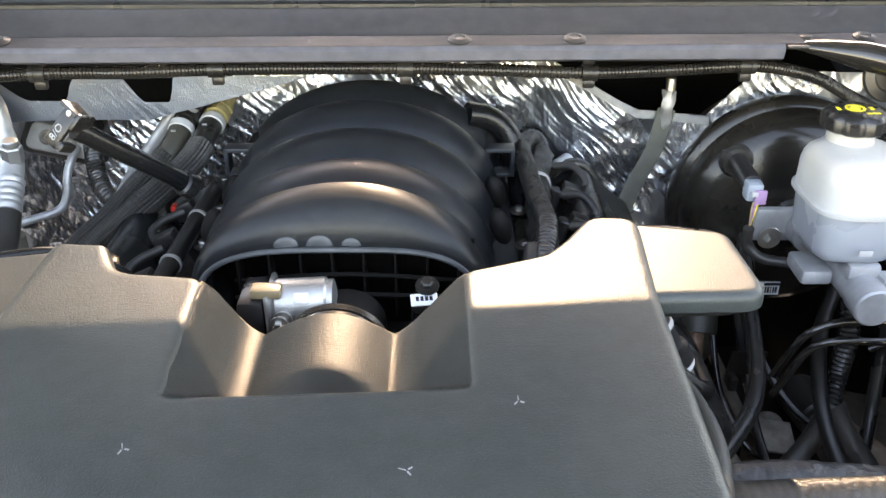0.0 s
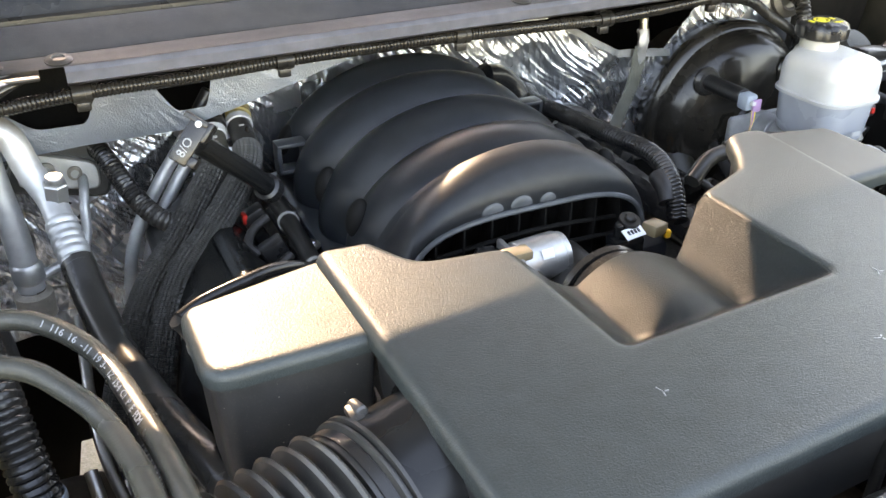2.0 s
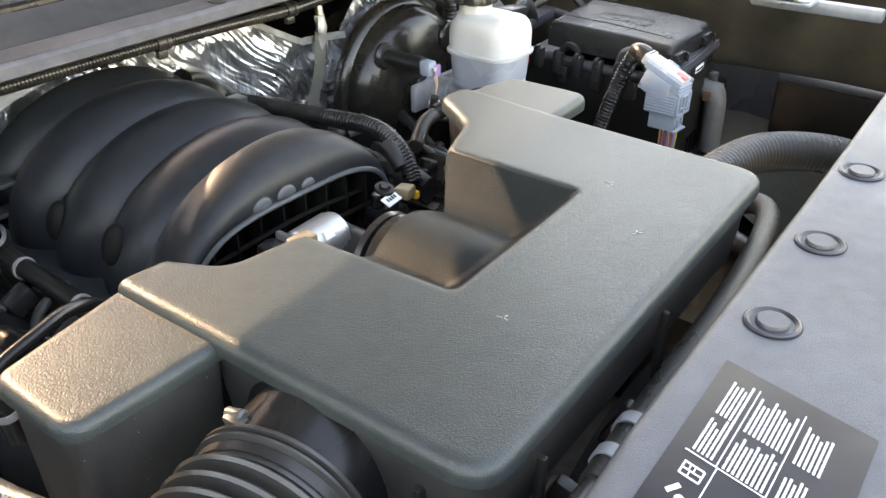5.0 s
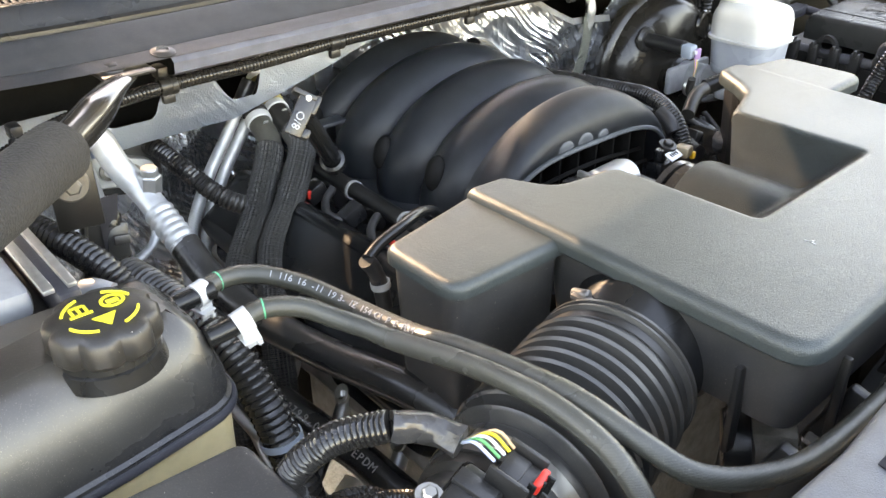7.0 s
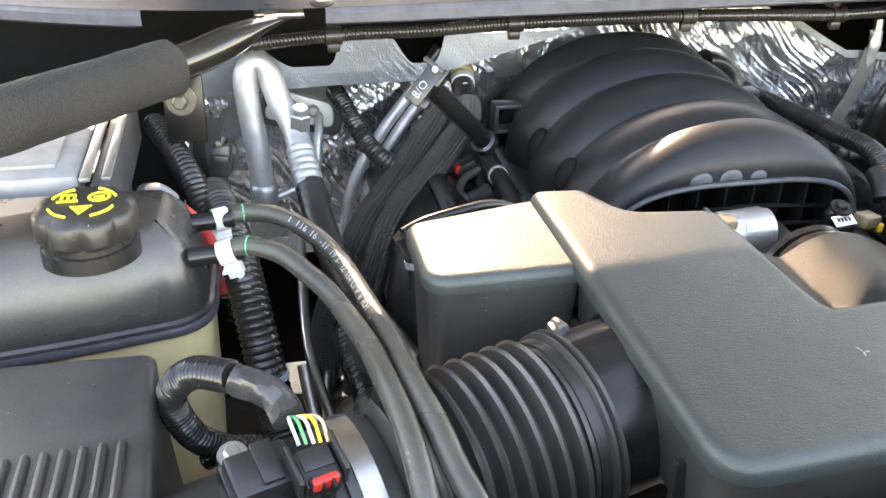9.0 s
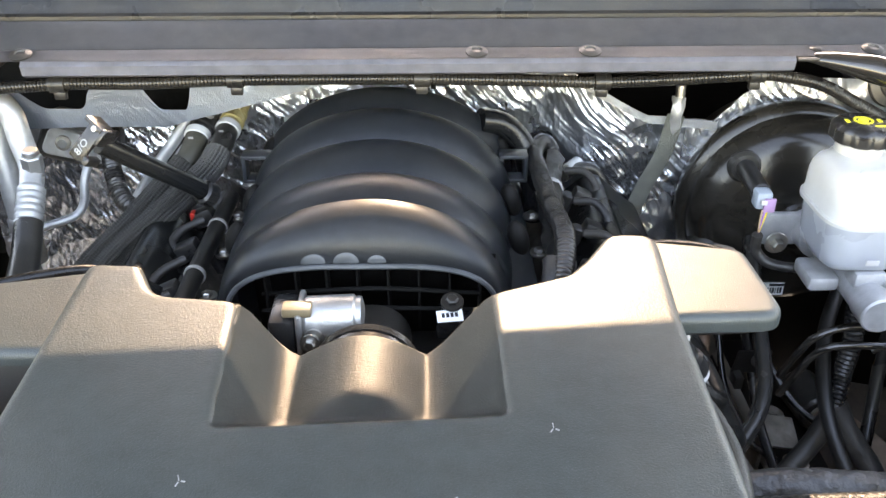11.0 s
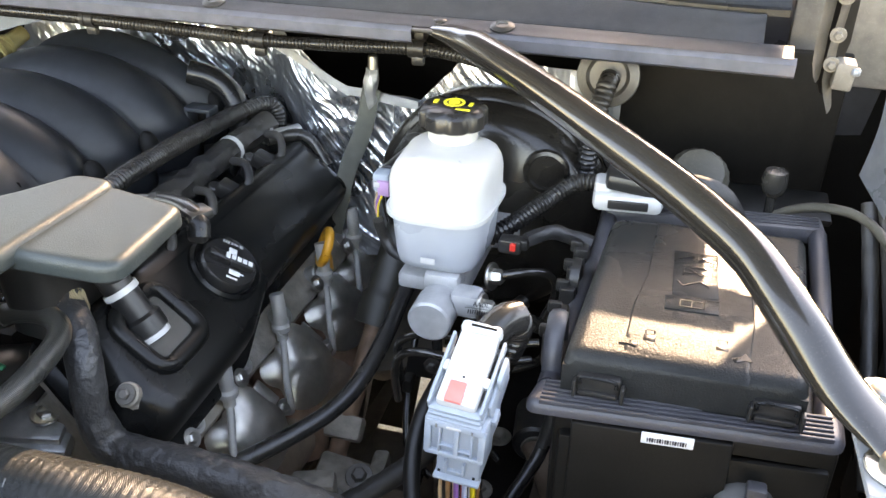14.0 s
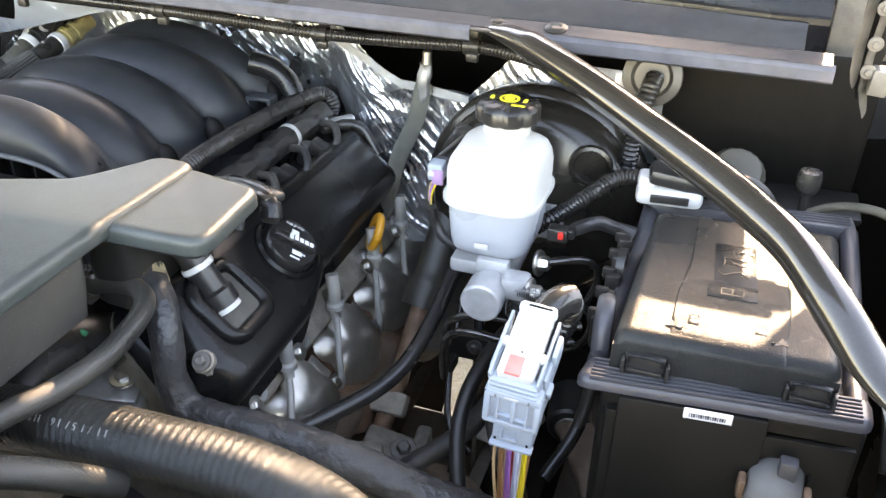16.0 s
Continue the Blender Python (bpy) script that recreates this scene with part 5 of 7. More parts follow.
part("rivet", revolve([(0, 0.002), (0.003, 0.0015), (0.0035, 0)], BM @ Vector((0.0215, 0, 0)), BN, 14), "steel", tb)
sc = thing("short_conduit", (-0.42, 1.0, 1.14), "short black corrugated conduit bent below the firewall", "conduit")
part("conduit", tube([(-0.458, 1.10, 1.186), (-0.452, 1.06, 1.188), (-0.440, 1.02, 1.172), (-0.425, 0.985, 1.152), (-0.408, 0.962, 1.140), (-0.385, 0.955, 1.132)], 0.0118, 16, pitch=0.0052, depth=0.002), "conduit", sc)
wl = thing("tank_conduit", (-0.58, 0.60, 1.1), "black corrugated conduit with grey cable tie beside the tank", "conduit")
part("conduit", tube([(-0.60, 0.79, 1.20), (-0.585, 0.72, 1.195), (-0.575, 0.665, 1.18), (-0.568, 0.63, 1.15), (-0.560, 0.61, 1.10), (-0.552, 0.60, 1.04), (-0.545, 0.59, 0.95)], 0.0165, 18, pitch=0.0062, depth=0.0022), "conduit", wl)
part("cable_tie", revolve([(0.0168, -0.003), (0.018, -0.003), (0.018, 0.003), (0.0168, 0.003)], (-0.562, 0.614, 1.11), (0.1, -0.2, -1), 24), "greyp", wl, "grey cable tie")
rw = thing("red_cable", (-0.62, 0.71, 1.2), "red battery cable partly in black conduit", "cable")
part("cable", tube([(-0.640, 0.735, 1.222), (-0.618, 0.71, 1.216), (-0.600, 0.69, 1.20), (-0.590, 0.67, 1.16)], 0.0075, 14, 0.006), "red", rw)
part("boot", tube([(-0.655, 0.76, 1.215), (-0.643, 0.74, 1.223), (-0.634, 0.728, 1.221)], 0.011, 14, 0.005), "batlid", rw)
vb = thing("side_conduit", (-0.6, 0.78, 1.2), "thick black corrugated conduit behind the tank", "conduit")
part("conduit", tube([(-0.655, 0.88, 1.235), (-0.635, 0.83, 1.228), (-0.615, 0.78, 1.21), (-0.595, 0.74, 1.17), (-0.585, 0.72, 1.10)], 0.0135, 16, pitch=0.006, depth=0.002), "conduit", vb)

vp = thing("violet_plug", (-0.59, 0.83, 1.2), "black wiring plug with violet lock beside the bracket", "connector")
part("body", rbox((-0.591, 0.826, 1.216), (0.020, 0.018, 0.034), 0.004, rot=(-10, 6, -8)), "plastic", vp)
part("lock_tab", rbox((-0.590, 0.814, 1.220), (0.014, 0.004, 0.009), 0.0012, rot=(-10, 6, -8)), "plastic", vp)
part("collar", revolve([(0.0, 0.004), (0.009, 0.004), (0.010, 0.002), (0.010, -0.006), (0.0, -0.006)], (-0.592, 0.829, 1.236), (0.1, 0.2, 1), 20), "satin", vp)
part("loom", tube([(-0.592, 0.829, 1.200), (-0.589, 0.834, 1.17), (-0.58, 0.84, 1.13), (-0.575, 0.85, 1.06)], 0.006, 12, 0.005, rough=0.2), "tape", vp)

# ---- left bank: valve cover, injectors, plug leads ----
def valve_cover(s, cap):
    """s = 1 at positive x, -1 mirrored."""
    name = thing("valve_cover", (XC + s * 0.302, 0.83, 1.0), "smooth black plastic valve cover" + (" with round oil cap" if cap else " on the heater hose side"), "valve cover", "valve covers")
    tilt = radians(40)
    u, n = Vector((math.cos(tilt), 0, -math.sin(tilt))), Vector((math.sin(tilt), 0, math.cos(tilt)))
    m = Matrix((u, (0, 1, 0), n)).transposed().to_4x4()
    m.translation = (0.2215, 0.0, 1.1125)
    if s < 0:
        m = Matrix.Translation((2 * XC, 0, 0)) @ Matrix.Diagonal((-1, 1, 1, 1)) @ m
    o = outline([(-0.072, 0.605, 0.03), (0.030, 0.585, 0.035), (0.072, 0.600, 0.04), (0.070, 0.75, 0.05), (0.046, 0.82, 0.06), (0.044, 1.055, 0.02), (-0.062, 1.055, 0.02)])
    part("cover", xf(prism(o, [(-0.012, -0.064), (-0.012, -0.059), (-0.004, -0.057), (0.0, -0.053), (0.002, -0.033), (0.005, -0.016), (0.010, -0.006), (0.017, -0.0015), (0.026, 0.0)]), m), "coverblack", name)
    part("lower_flange", xf(prism(o, [(-0.010, -0.074), (-0.010, -0.064)]), m), "grime", name, "dusty gasket flange")
    for k in range(5):
        part("flange_bolt", xf(bolt((0.086, 0.64 + 0.095 * k, -0.061), (0.3, 0, 1), 0.006), m), "steel", name)
    if cap:
        ridge = outline([(-0.040, 0.630, 0.018), (0.026, 0.630, 0.018), (0.026, 0.698, 0.018), (-0.040, 0.698, 0.018)], 8)
        part("pocket_floor", xf(prism(ridge, [(0.0, -0.002), (0.004, 0.0012)]), m), "dustfloor", name, "dusty floor of the breather pocket")
        loop = [Vector((p[0], p[1], 0.001)) for p in ridge]
        part("pocket_rim", xf(tube(loop + loop[:2], 0.0085, 16, 0.003), m), "coverblack", name, "rounded rim round the breather socket")
        nrm = tuple(n)
        c = Vector((0.2195, 0.778, 1.1145))
        part("cap_seat", revolve([(0.040, -0.004), (0.040, 0.003), (0.037, 0.006), (0.034, 0.003), (0.034, 0.0)], c, nrm, 36), "coverblack", name)
        oc = part("oil_cap", revolve([(0.031, -0.004), (0.031, 0.009), (0.029, 0.012), (0.0, 0.012)], c, nrm, 40, scallop=lambda a, h: 1 - 0.025 * max(0, math.cos(10 * a)) ** 2), "plastic", name, "round black oil filler cap with white print")
        q = Matrix((Vector((0.83, 0.40, -0.70)).normalized(), (0, 0, 0), n)).transposed().to_4x4()
        ex = (Vector((0.80, 0.42, -0.40)) - n * n.dot(Vector((0.80, 0.42, -0.40)))).normalized()
        ey = n.cross(ex)
        q = Matrix((ex, ey, n)).transposed().to_4x4()
        q.translation = c + n * 0.0125
        part("cap_grip", xf(rbox((0, 0, 0.002), (0.052, 0.012, 0.010), 0.004), q), "plastic", oc)
        pr = bmesh.new()
        for k in range(5):
            add(pr, rbox((-0.006 + k * 0.0062, 0, 0.0075), (0.0046, 0.0055 + 0.0015 * (k == 0), 0.0006), 0))
        add(pr, rbox((0.001, 0.0135, 0.0004), (0.009, 0.008, 0.0006), 0.001), rbox((0.006, -0.0135, 0.0004), (0.012, 0.006, 0.0006), 0.001), rbox((0.013, -0.0125, 0.0004), (0.006, 0.0018, 0.0006), 0), rbox((0.004, -0.021, 0.0004), (0.012, 0.002, 0.0006), 0))
        part("print", xf(pr, q), "ink", oc, "white symbols on the cap")
        text("SAE 0W-20", 0.0048, q @ pose(0, 0.0235, 0.0003), "ink", oc, 0.0001)
    return name


valve_cover(-1, False)
rail = thing("fuel_rail", (-0.30, 0.83, 1.13), "dark fuel rail with injectors beside the manifold", "fuel rail", "fuel rails")
part("rail", tube([(-0.292, 0.69, 1.135), (-0.288, 0.80, 1.138), (-0.283, 0.98, 1.14)], 0.010, 12), "dark", rail)
for y in (0.80, 0.905):
    part("ring", revolve([(0.0104, -0.0022), (0.0120, -0.0022), (0.0120, 0.0022), (0.0104, 0.0022)], (-0.288 + (y - 0.80) * 0.03, y, 1.1382), (0.03, 1, 0.01), 20), "leadgrey", rail, "grey plastic ring")
for k, y in enumerate((0.71, 0.78, 0.87, 0.95)):
    inj = part("injector", add(cyl((-0.29, y, 1.135), (-0.275, y, 1.10), 0.009), rbox((-0.312, y, 1.128), (0.028, 0.02, 0.022), 0.004, rot=(0, -25, 0))), "plastic", rail)
    if k in (1, 3):
        part("lock_tab", rbox((-0.324, y - 0.004, 1.131), (0.006, 0.012, 0.012), 0.002), "red", inj, "red lock tab")
    part("wire", tube([(-0.325, y, 1.125), (-0.335, y + 0.015, 1.13), (-0.325, y + 0.035, 1.136), (-0.305, y + 0.05, 1.14)], 0.005, 10, 0.006), "tape", inj)
pcv = thing("breather_hose", (-0.36, 0.70, 1.17), "black breather hose with pale clip behind the resonator", "hose")
part("hose", tube([(-0.440, 0.655, 1.212), (-0.420, 0.664, 1.216), (-0.385, 0.675, 1.218), (-0.355, 0.69, 1.214), (-0.325, 0.705, 1.20), (-0.300, 0.72, 1.17)], 0.0055, 12, 0.006), "satin", pcv)
part("elbow", tube([(-0.428, 0.650, 1.160), (-0.430, 0.652, 1.182), (-0.435, 0.654, 1.200), (-0.442, 0.654, 1.212)], 0.0075, 14, 0.004), "plastic", pcv)
part("clip", revolve([(0.0077, -0.003), (0.0090, -0.003), (0.0090, 0.003), (0.0077, 0.003)], (-0.430, 0.652, 1.184), (-0.1, 0.1, 1), 20), "leadgrey", pcv, "grey locking ring")
for k, (y, x) in enumerate(((0.66, -0.40), (0.75, -0.41), (0.84, -0.42))):
    ld = thing("plug_lead", (x, y, 0.95), "grey plug lead with boot low on the engine", "plug lead", "plug leads")
    part("boot", tube([(x, y, 1.0), (x - 0.02, y - 0.01, 0.975), (x - 0.045, y - 0.02, 0.945)], 0.009, 12, 0.006), "alu", ld)
    part("lead", tube([(x - 0.045, y - 0.02, 0.945), (x - 0.075, y - 0.03, 0.92), (x - 0.09, y, 0.90)], 0.005, 10, 0.008), "rubber", ld)
    hs = thing("exhaust_shield", (x - 0.03, y, 0.90), "bright pressed exhaust heat shield", "heat shield", "exhaust shields")
    part("shield", sheet(10, 10, lambda u, v: (x - 0.055 - 0.035 * math.sin(v * 3), y - 0.03 + 0.06 * u, 0.86 + 0.09 * v + 0.012 * math.sin(u * 3.1)), 0.0025), "shield", hs)
lh = thing("lower_hose", (-0.47, 0.60, 1.0), "black marked rubber hose low beside the engine", "hose")
LH = [(-0.47, 0.93, 1.04), (-0.474, 0.86, 1.01), (-0.475, 0.80, 0.998), (-0.468, 0.724, 0.996), (-0.458, 0.66, 0.992), (-0.452, 0.60, 0.985), (-0.43, 0.50, 0.96)]
part("hose", tube(LH, 0.0165, 18, 0.008), "rubber", lh)


def print_along(pts, words, start, pitch, size, facing, radius, parent):
    """Small pale characters set one by one along a hose."""
    C = curve(pts, 0.002)
    dist, i = 0.0, 0
    for k, ch in enumerate(words):
        while dist < start + pitch * k:
            dist += (C[i + 1] - C[i]).length
            i += 1
        if ch == " ":
            continue
        t = (C[i + 1] - C[i - 1]).normalized()
        up = Vector(facing)
        up = (up - t * up.dot(t)).normalized()
        m = Matrix((t, up.cross(t), up)).transposed().to_4x4()
        m.translation = C[i] + up * radius
        text(ch, size, m, "leadgrey", parent, 0.0002)


print_along(LH, "110816-10799-00:1  EPDM", 0.11, 0.0088, 0.0115, (-0.45, -0.5, 0.74), 0.0166, lh)
part("grip_tie", revolve([(0.0166, -0.006), (0.0195, -0.006), (0.0195, 0.006), (0.0166, 0.006)], (-0.4745, 0.83, 1.003), (0.0, -1, -0.2), 20), "plastic", lh)
for pts in ([(-0.53, 0.70, 1.05), (-0.52, 0.60, 0.98), (-0.55, 0.52, 0.93), (-0.60, 0.45, 0.90)], [(-0.47, 0.95, 1.0), (-0.50, 0.80, 0.95), (-0.52, 0.66, 0.92), (-0.54, 0.50, 0.85)], [(-0.515, 0.95, 1.05), (-0.52, 0.80, 1.0), (-0.50, 0.70, 0.96), (-0.47, 0.62, 0.90)]):
    bl = thing("metal_line", pts[1], "dull metal fluid line beside the engine", "pipe", "metal lines")
    part("line", tube(pts, 0.006, 10, 0.01), "steel", bl)

# ---- right bank ----
valve_cover(1, True)
pt = thing("breather_tube", (0.262, 0.60, 1.1), "black breather tube with white rings in the valve cover", "tube")
part("tube", add(cyl((0.172, 0.655, 1.19), (0.218, 0.655, 1.112), 0.0145), revolve([(0.0145, 0), (0.0185, 0.003), (0.0185, 0.018), (0.0145, 0.021)], (0.205, 0.655, 1.134), (0.5, 0, -0.85))), "plastic", pt)
for c in ((0.191, 0.655, 1.158), (0.216, 0.655, 1.1155)):
    part("ring", revolve([(0.0148, -0.003), (0.0165, -0.003), (0.0165, 0.003), (0.0148, 0.003)], c, (0.5, 0, -0.85), 28), "whitep", pt, "white ring")
bt = thing("breather_connector", (0.26, 0.68, 1.19), "black breather elbow behind the resonator lobe", "connector")
part("elbow", tube([(0.175, 0.745, 1.200), (0.205, 0.733, 1.208), (0.232, 0.718, 1.212), (0.248, 0.705, 1.210), (0.252, 0.697, 1.200)], 0.0105, 14, 0.005), "satin", bt)
part("clip", add(rbox((0.244, 0.712, 1.216), (0.022, 0.024, 0.010), 0.004, rot=(0, 0, -30)), rbox((0.250, 0.699, 1.204), (0.018, 0.012, 0.018), 0.004)), "plastic", bt)
part("hose", tube([(0.12, 0.73, 1.18), (0.15, 0.742, 1.195), (0.178, 0.744, 1.200)], 0.009, 12, 0.006), "rubber", bt)
cr = thing("engine_conduit", (0.11, 0.95, 1.18), "black corrugated conduit arching beside the manifold", "conduit")
part("conduit", tube([(0.086, 0.705, 1.150), (0.098, 0.736, 1.180), (0.105, 0.783, 1.194), (0.102, 0.85, 1.190), (0.100, 0.91, 1.185), (0.100, 0.97, 1.179), (0.101, 1.035, 1.172), (0.116, 1.078, 1.170), (0.130, 1.084, 1.156), (0.132, 1.072, 1.12)], 0.0114, 18, pitch=0.0046, depth=0.0011), "conduit", cr)
part("tape_band", tube([(0.084, 0.722, 1.166), (0.0875, 0.735, 1.177), (0.090, 0.752, 1.184)], 0.0104, 14, 0.004, rough=0.08), "tape", cr)
fr2 = thing("fuel_rail", (0.13, 0.90, 1.13), "black fuel rail wrapped in tape with injectors", "fuel rail", "fuel rails")
part("rail", tube([(0.108, 0.70, 1.135), (0.110, 0.80, 1.14), (0.112, 0.90, 1.143), (0.117, 1.0, 1.146), (0.128, 1.06, 1.152)], 0.0155, 18, 0.005, rough=0.3), "tape", fr2)
for k, y in enumerate((0.74, 0.82, 0.90, 0.985)):
    inj = part("injector", add(cyl((0.142, y, 1.14), (0.130, y, 1.105), 0.009), rbox((0.158, y, 1.135), (0.026, 0.02, 0.02), 0.004, rot=(0, 25, 0))), "plastic", fr2)
    part("wire", tube([(0.168, y, 1.13), (0.178, y + 0.012, 1.142), (0.165, y + 0.032, 1.155), (0.142, y + 0.042, 1.152)], 0.005, 10, 0.006), "tape", inj)
for y in (0.983, 1.045):
    part("band", revolve([(0.0160, -0.003), (0.0175, -0.003), (0.0175, 0.003), (0.0160, 0.003)], (0.116 + (y - 0.983) * 0.14, y, 1.1460), (0.06, 1, 0.05), 20), "whitep", fr2, "white tape band")
part("end_line", tube([(0.140, 1.03, 1.142), (0.157, 1.052, 1.142), (0.185, 1.060, 1.138), (0.21, 1.055, 1.105)], 0.008, 12, 0.006), "rubber", fr2)
part("end_fitting", cyl((0.146, 1.044, 1.142), (0.166, 1.073, 1.141), 0.0098), "alu", fr2)
bk = thing("rear_hose", (0.09, 1.05, 1.18), "black hose curling behind the manifold", "hose")
part("hose", tube([(0.03, 1.045, 1.215), (0.06, 1.055, 1.205), (0.085, 1.055, 1.18), (0.098, 1.035, 1.14), (0.10, 0.98, 1.11)], 0.016, 16, 0.008), "satin", bk)

dip = thing("dipstick", (0.247, 0.955, 0.95), "yellow oil dipstick with ring handle", "dipstick")
dm = axis_m((0.247, 0.955, 1.045), (-0.82, -0.48, 0.35))
part("ring", xf(tube([(0.0165 * math.cos(a), 0.021 * math.sin(a), 0) for a in (2 * math.pi * k / 20 for k in range(21))], 0.0058, 12, 0.003), dm), "dipyellow", dip)
part("stem", cyl((0.246, 0.958, 1.03), (0.243, 0.966, 1.005), 0.008), "dipyellow", dip)
part("tube", tube([(0.243, 0.966, 1.006), (0.24, 0.97, 0.95), (0.23, 0.95, 0.85)], 0.005, 10), "grime", dip)
for k, y in enumerate((0.710, 0.830, 0.948, 1.043)):
    x = 0.247
    ld = thing("plug_lead", (x, y, 0.95), "grey plug lead with boot below the valve cover", "plug lead", "plug leads")
    part("boot", tube([(x - 0.004, y + 0.004, 1.052), (x, y, 1.033), (x, y, 1.003), (x + 0.001, y - 0.001, 0.994)], lambda t: 0.0080 if t < 0.62 else (0.0108 if t < 0.8 else 0.0065), 14, 0.003), "leadgrey", ld)
    part("lead", tube([(x + 0.001, y - 0.001, 0.996), (x + 0.010, y - 0.016, 0.984), (x + 0.018, y - 0.032, 0.965), (x + 0.022, y - 0.036, 0.940), (x + 0.018, y - 0.028, 0.915), (x + 0.004, y - 0.018, 0.900)], 0.0040, 12, 0.005), "leadgrey", ld)
    hs = thing("exhaust_shield", (x + 0.03, y, 0.88), "bright pressed steel exhaust heat shield", "heat shield", "exhaust shields")
    sn = Vector((0.72, -0.42, 0.55)).normalized()
    sm = axis_m(Vector((x - 0.004, y + 0.016, 0.940)) + sn * 0.022, sn)

    def scale_shell(i, j):
        a, r = 2 * math.pi * i, j
        w = 1 - 0.34 * max(0.0, math.cos(a - 2.2)) ** 14 - 0.30 * max(0.0, math.cos(a - 3.6)) ** 14 - 0.16 * max(0.0, math.cos(a - 0.6)) ** 14
        return sm @ Vector((0.047 * r * w * math.cos(a), 0.052 * r * w * math.sin(a), 0.012 * (1 - r ** 2.2) - 0.002))
    part("shield", sheet(48, 10, scale_shell, 0.0016), "shield", hs)
    part("collector", tube([(x - 0.040, y + 0.016, 0.945), (x - 0.014, y + 0.012, 0.910), (x + 0.008, y + 0.006, 0.875), (x + 0.016, y - 0.004, 0.83)], 0.030, 22, 0.01, rough=0.06), "rustred", hs, "dusty brown exhaust runner")
    part("tab", rbox((x - 0.002, y - 0.046, 0.950), (0.034, 0.014, 0.003), 0.001, rot=(10, 48, 12)), "shield", hs)
    part("bolt", bolt((x + 0.016, y - 0.040, 0.930), (0.8, -0.4, 0.5), 0.0055), "steel", hs)
exm = thing("exhaust_manifold", (0.26, 0.85, 0.8), "rusty brown cast exhaust manifold", "exhaust")
part("log", add(tube([(0.245, 0.64, 0.86), (0.248, 0.80, 0.86), (0.252, 1.0, 0.855), (0.27, 1.08, 0.79)], 0.036, 18, 0.02, rough=0.05), rbox((0.200, 0.85, 0.955), (0.03, 0.46, 0.08), 0.01, rot=(0, 30, 0))), "rust", exm)
hd = thing("head_edge", (0.2, 0.85, 0.95), "dusty aluminium cylinder head edge with bolts", "cylinder head")
part("edge", rbox((0.210, 0.82, 0.995), (0.05, 0.47, 0.035), 0.008, rot=(0, 35, 0)), "grime", hd)
for k in range(5):
    part("boss", add(cyl((0.222, 0.660 + k * 0.096, 1.000), (0.240, 0.660 + k * 0.096, 1.010), 0.012), bolt((0.240, 0.660 + k * 0.096, 1.010), (0.8, 0, 0.55), 0.0065)), "alu", hd)
part("front_lug", add(cyl((0.226, 0.606, 1.085), (0.228, 0.592, 1.098), 0.011), rbox((0.226, 0.606, 1.078), (0.024, 0.03, 0.03), 0.006)), "grime", hd)
part("lug_bolt", bolt((0.228, 0.591, 1.099), (0.1, -0.75, 0.65), 0.0052), "hingegrey", hd)

# ---- brake booster, reservoir, master cylinder ----
bo = thing("brake_booster", (0.428, 0.96, 1.0), "round black steel brake booster on the firewall", "brake booster")
BC = Vector((0.438, 1.070, 1.0975))
part("shell", revolve([(0.0, 0.105), (0.030, 0.105), (0.034, 0.100), (0.060, 0.098), (0.072, 0.094), (0.105, 0.088), (0.122, 0.078), (0.131, 0.062), (0.134, 0.050), (0.142, 0.046), (0.145, 0.040), (0.145, 0.030), (0.140, 0.026), (0.138, 0.0), (0.128, -0.05), (0, -0.06)], BC, (0, -1, 0.02), 72), "booster", bo)
part("dimple", revolve([(0.026, 0.0), (0.024, 0.004), (0.020, 0.005), (0.018, 0.001), (0.0, 0.001)], BC + Vector((0.072, -0.0885, 0.076)), (0.1, -1, 0.1), 28), "booster", bo)
part("bracket", add(rbox((0.272, 1.103, 1.012), (0.040, 0.006, 0.125), 0.003), rbox((0.291, 1.095, 1.012), (0.004, 0.02, 0.12), 0.0015)), "gloss", bo)
for x, z in ((0.278, 1.062), (0.264, 0.968)):
    part("bolt", bolt((x, 1.099, z), (0, -1, 0), 0.007), "steel", bo)
part("label", rbox((0.418, 0.9765, 1.000), (0.045, 0.001, 0.019), 0.0003, rot=(-2, 0, 0)), "paper", bo, "white label with bars of print")
for k in range(12):
    part("print", rbox((0.399 + k * 0.0034, 0.9758, 0.998), (0.0012 + 0.0008 * (k % 3), 0.0006, 0.009), 0, rot=(-2, 0, 0)), "label", bo)
part("print", rbox((0.430, 0.9758, 1.0065), (0.02, 0.0006, 0.004), 0), "label", bo)
bs = thing("booster_sensor", (0.35, 0.91, 1.17), "grey and violet sensor plug on the booster", "sensor")
part("seat", revolve([(0.021, 0), (0.021, 0.005), (0.017, 0.010), (0.0, 0.010)], (0.359, 0.990, 1.176), (-0.08, -1, 0.1), 28), "rubber", bs)
part("body", cyl((0.359, 0.990, 1.177), (0.353, 0.905, 1.181), 0.0115, 18), "plastic", bs)
part("plug", rbox((0.351, 0.897, 1.179), (0.019, 0.020, 0.022), 0.004), "greyp", bs)
part("lock_tab", rbox((0.356, 0.884, 1.176), (0.013, 0.004, 0.017), 0.001), "violet", bs, "violet plug lock")
part("wire_exit", rbox((0.349, 0.884, 1.180), (0.007, 0.005, 0.006), 0.001), "whitep", bs)
for k in range(3):
    part("wire", tube([(0.349 + 0.003 * k, 0.884, 1.170), (0.347 + 0.002 * k, 0.880, 1.158), (0.349, 0.882, 1.142)], 0.0011, 8, 0.004), WIRES[(7, 2, 0)[k]], bs)
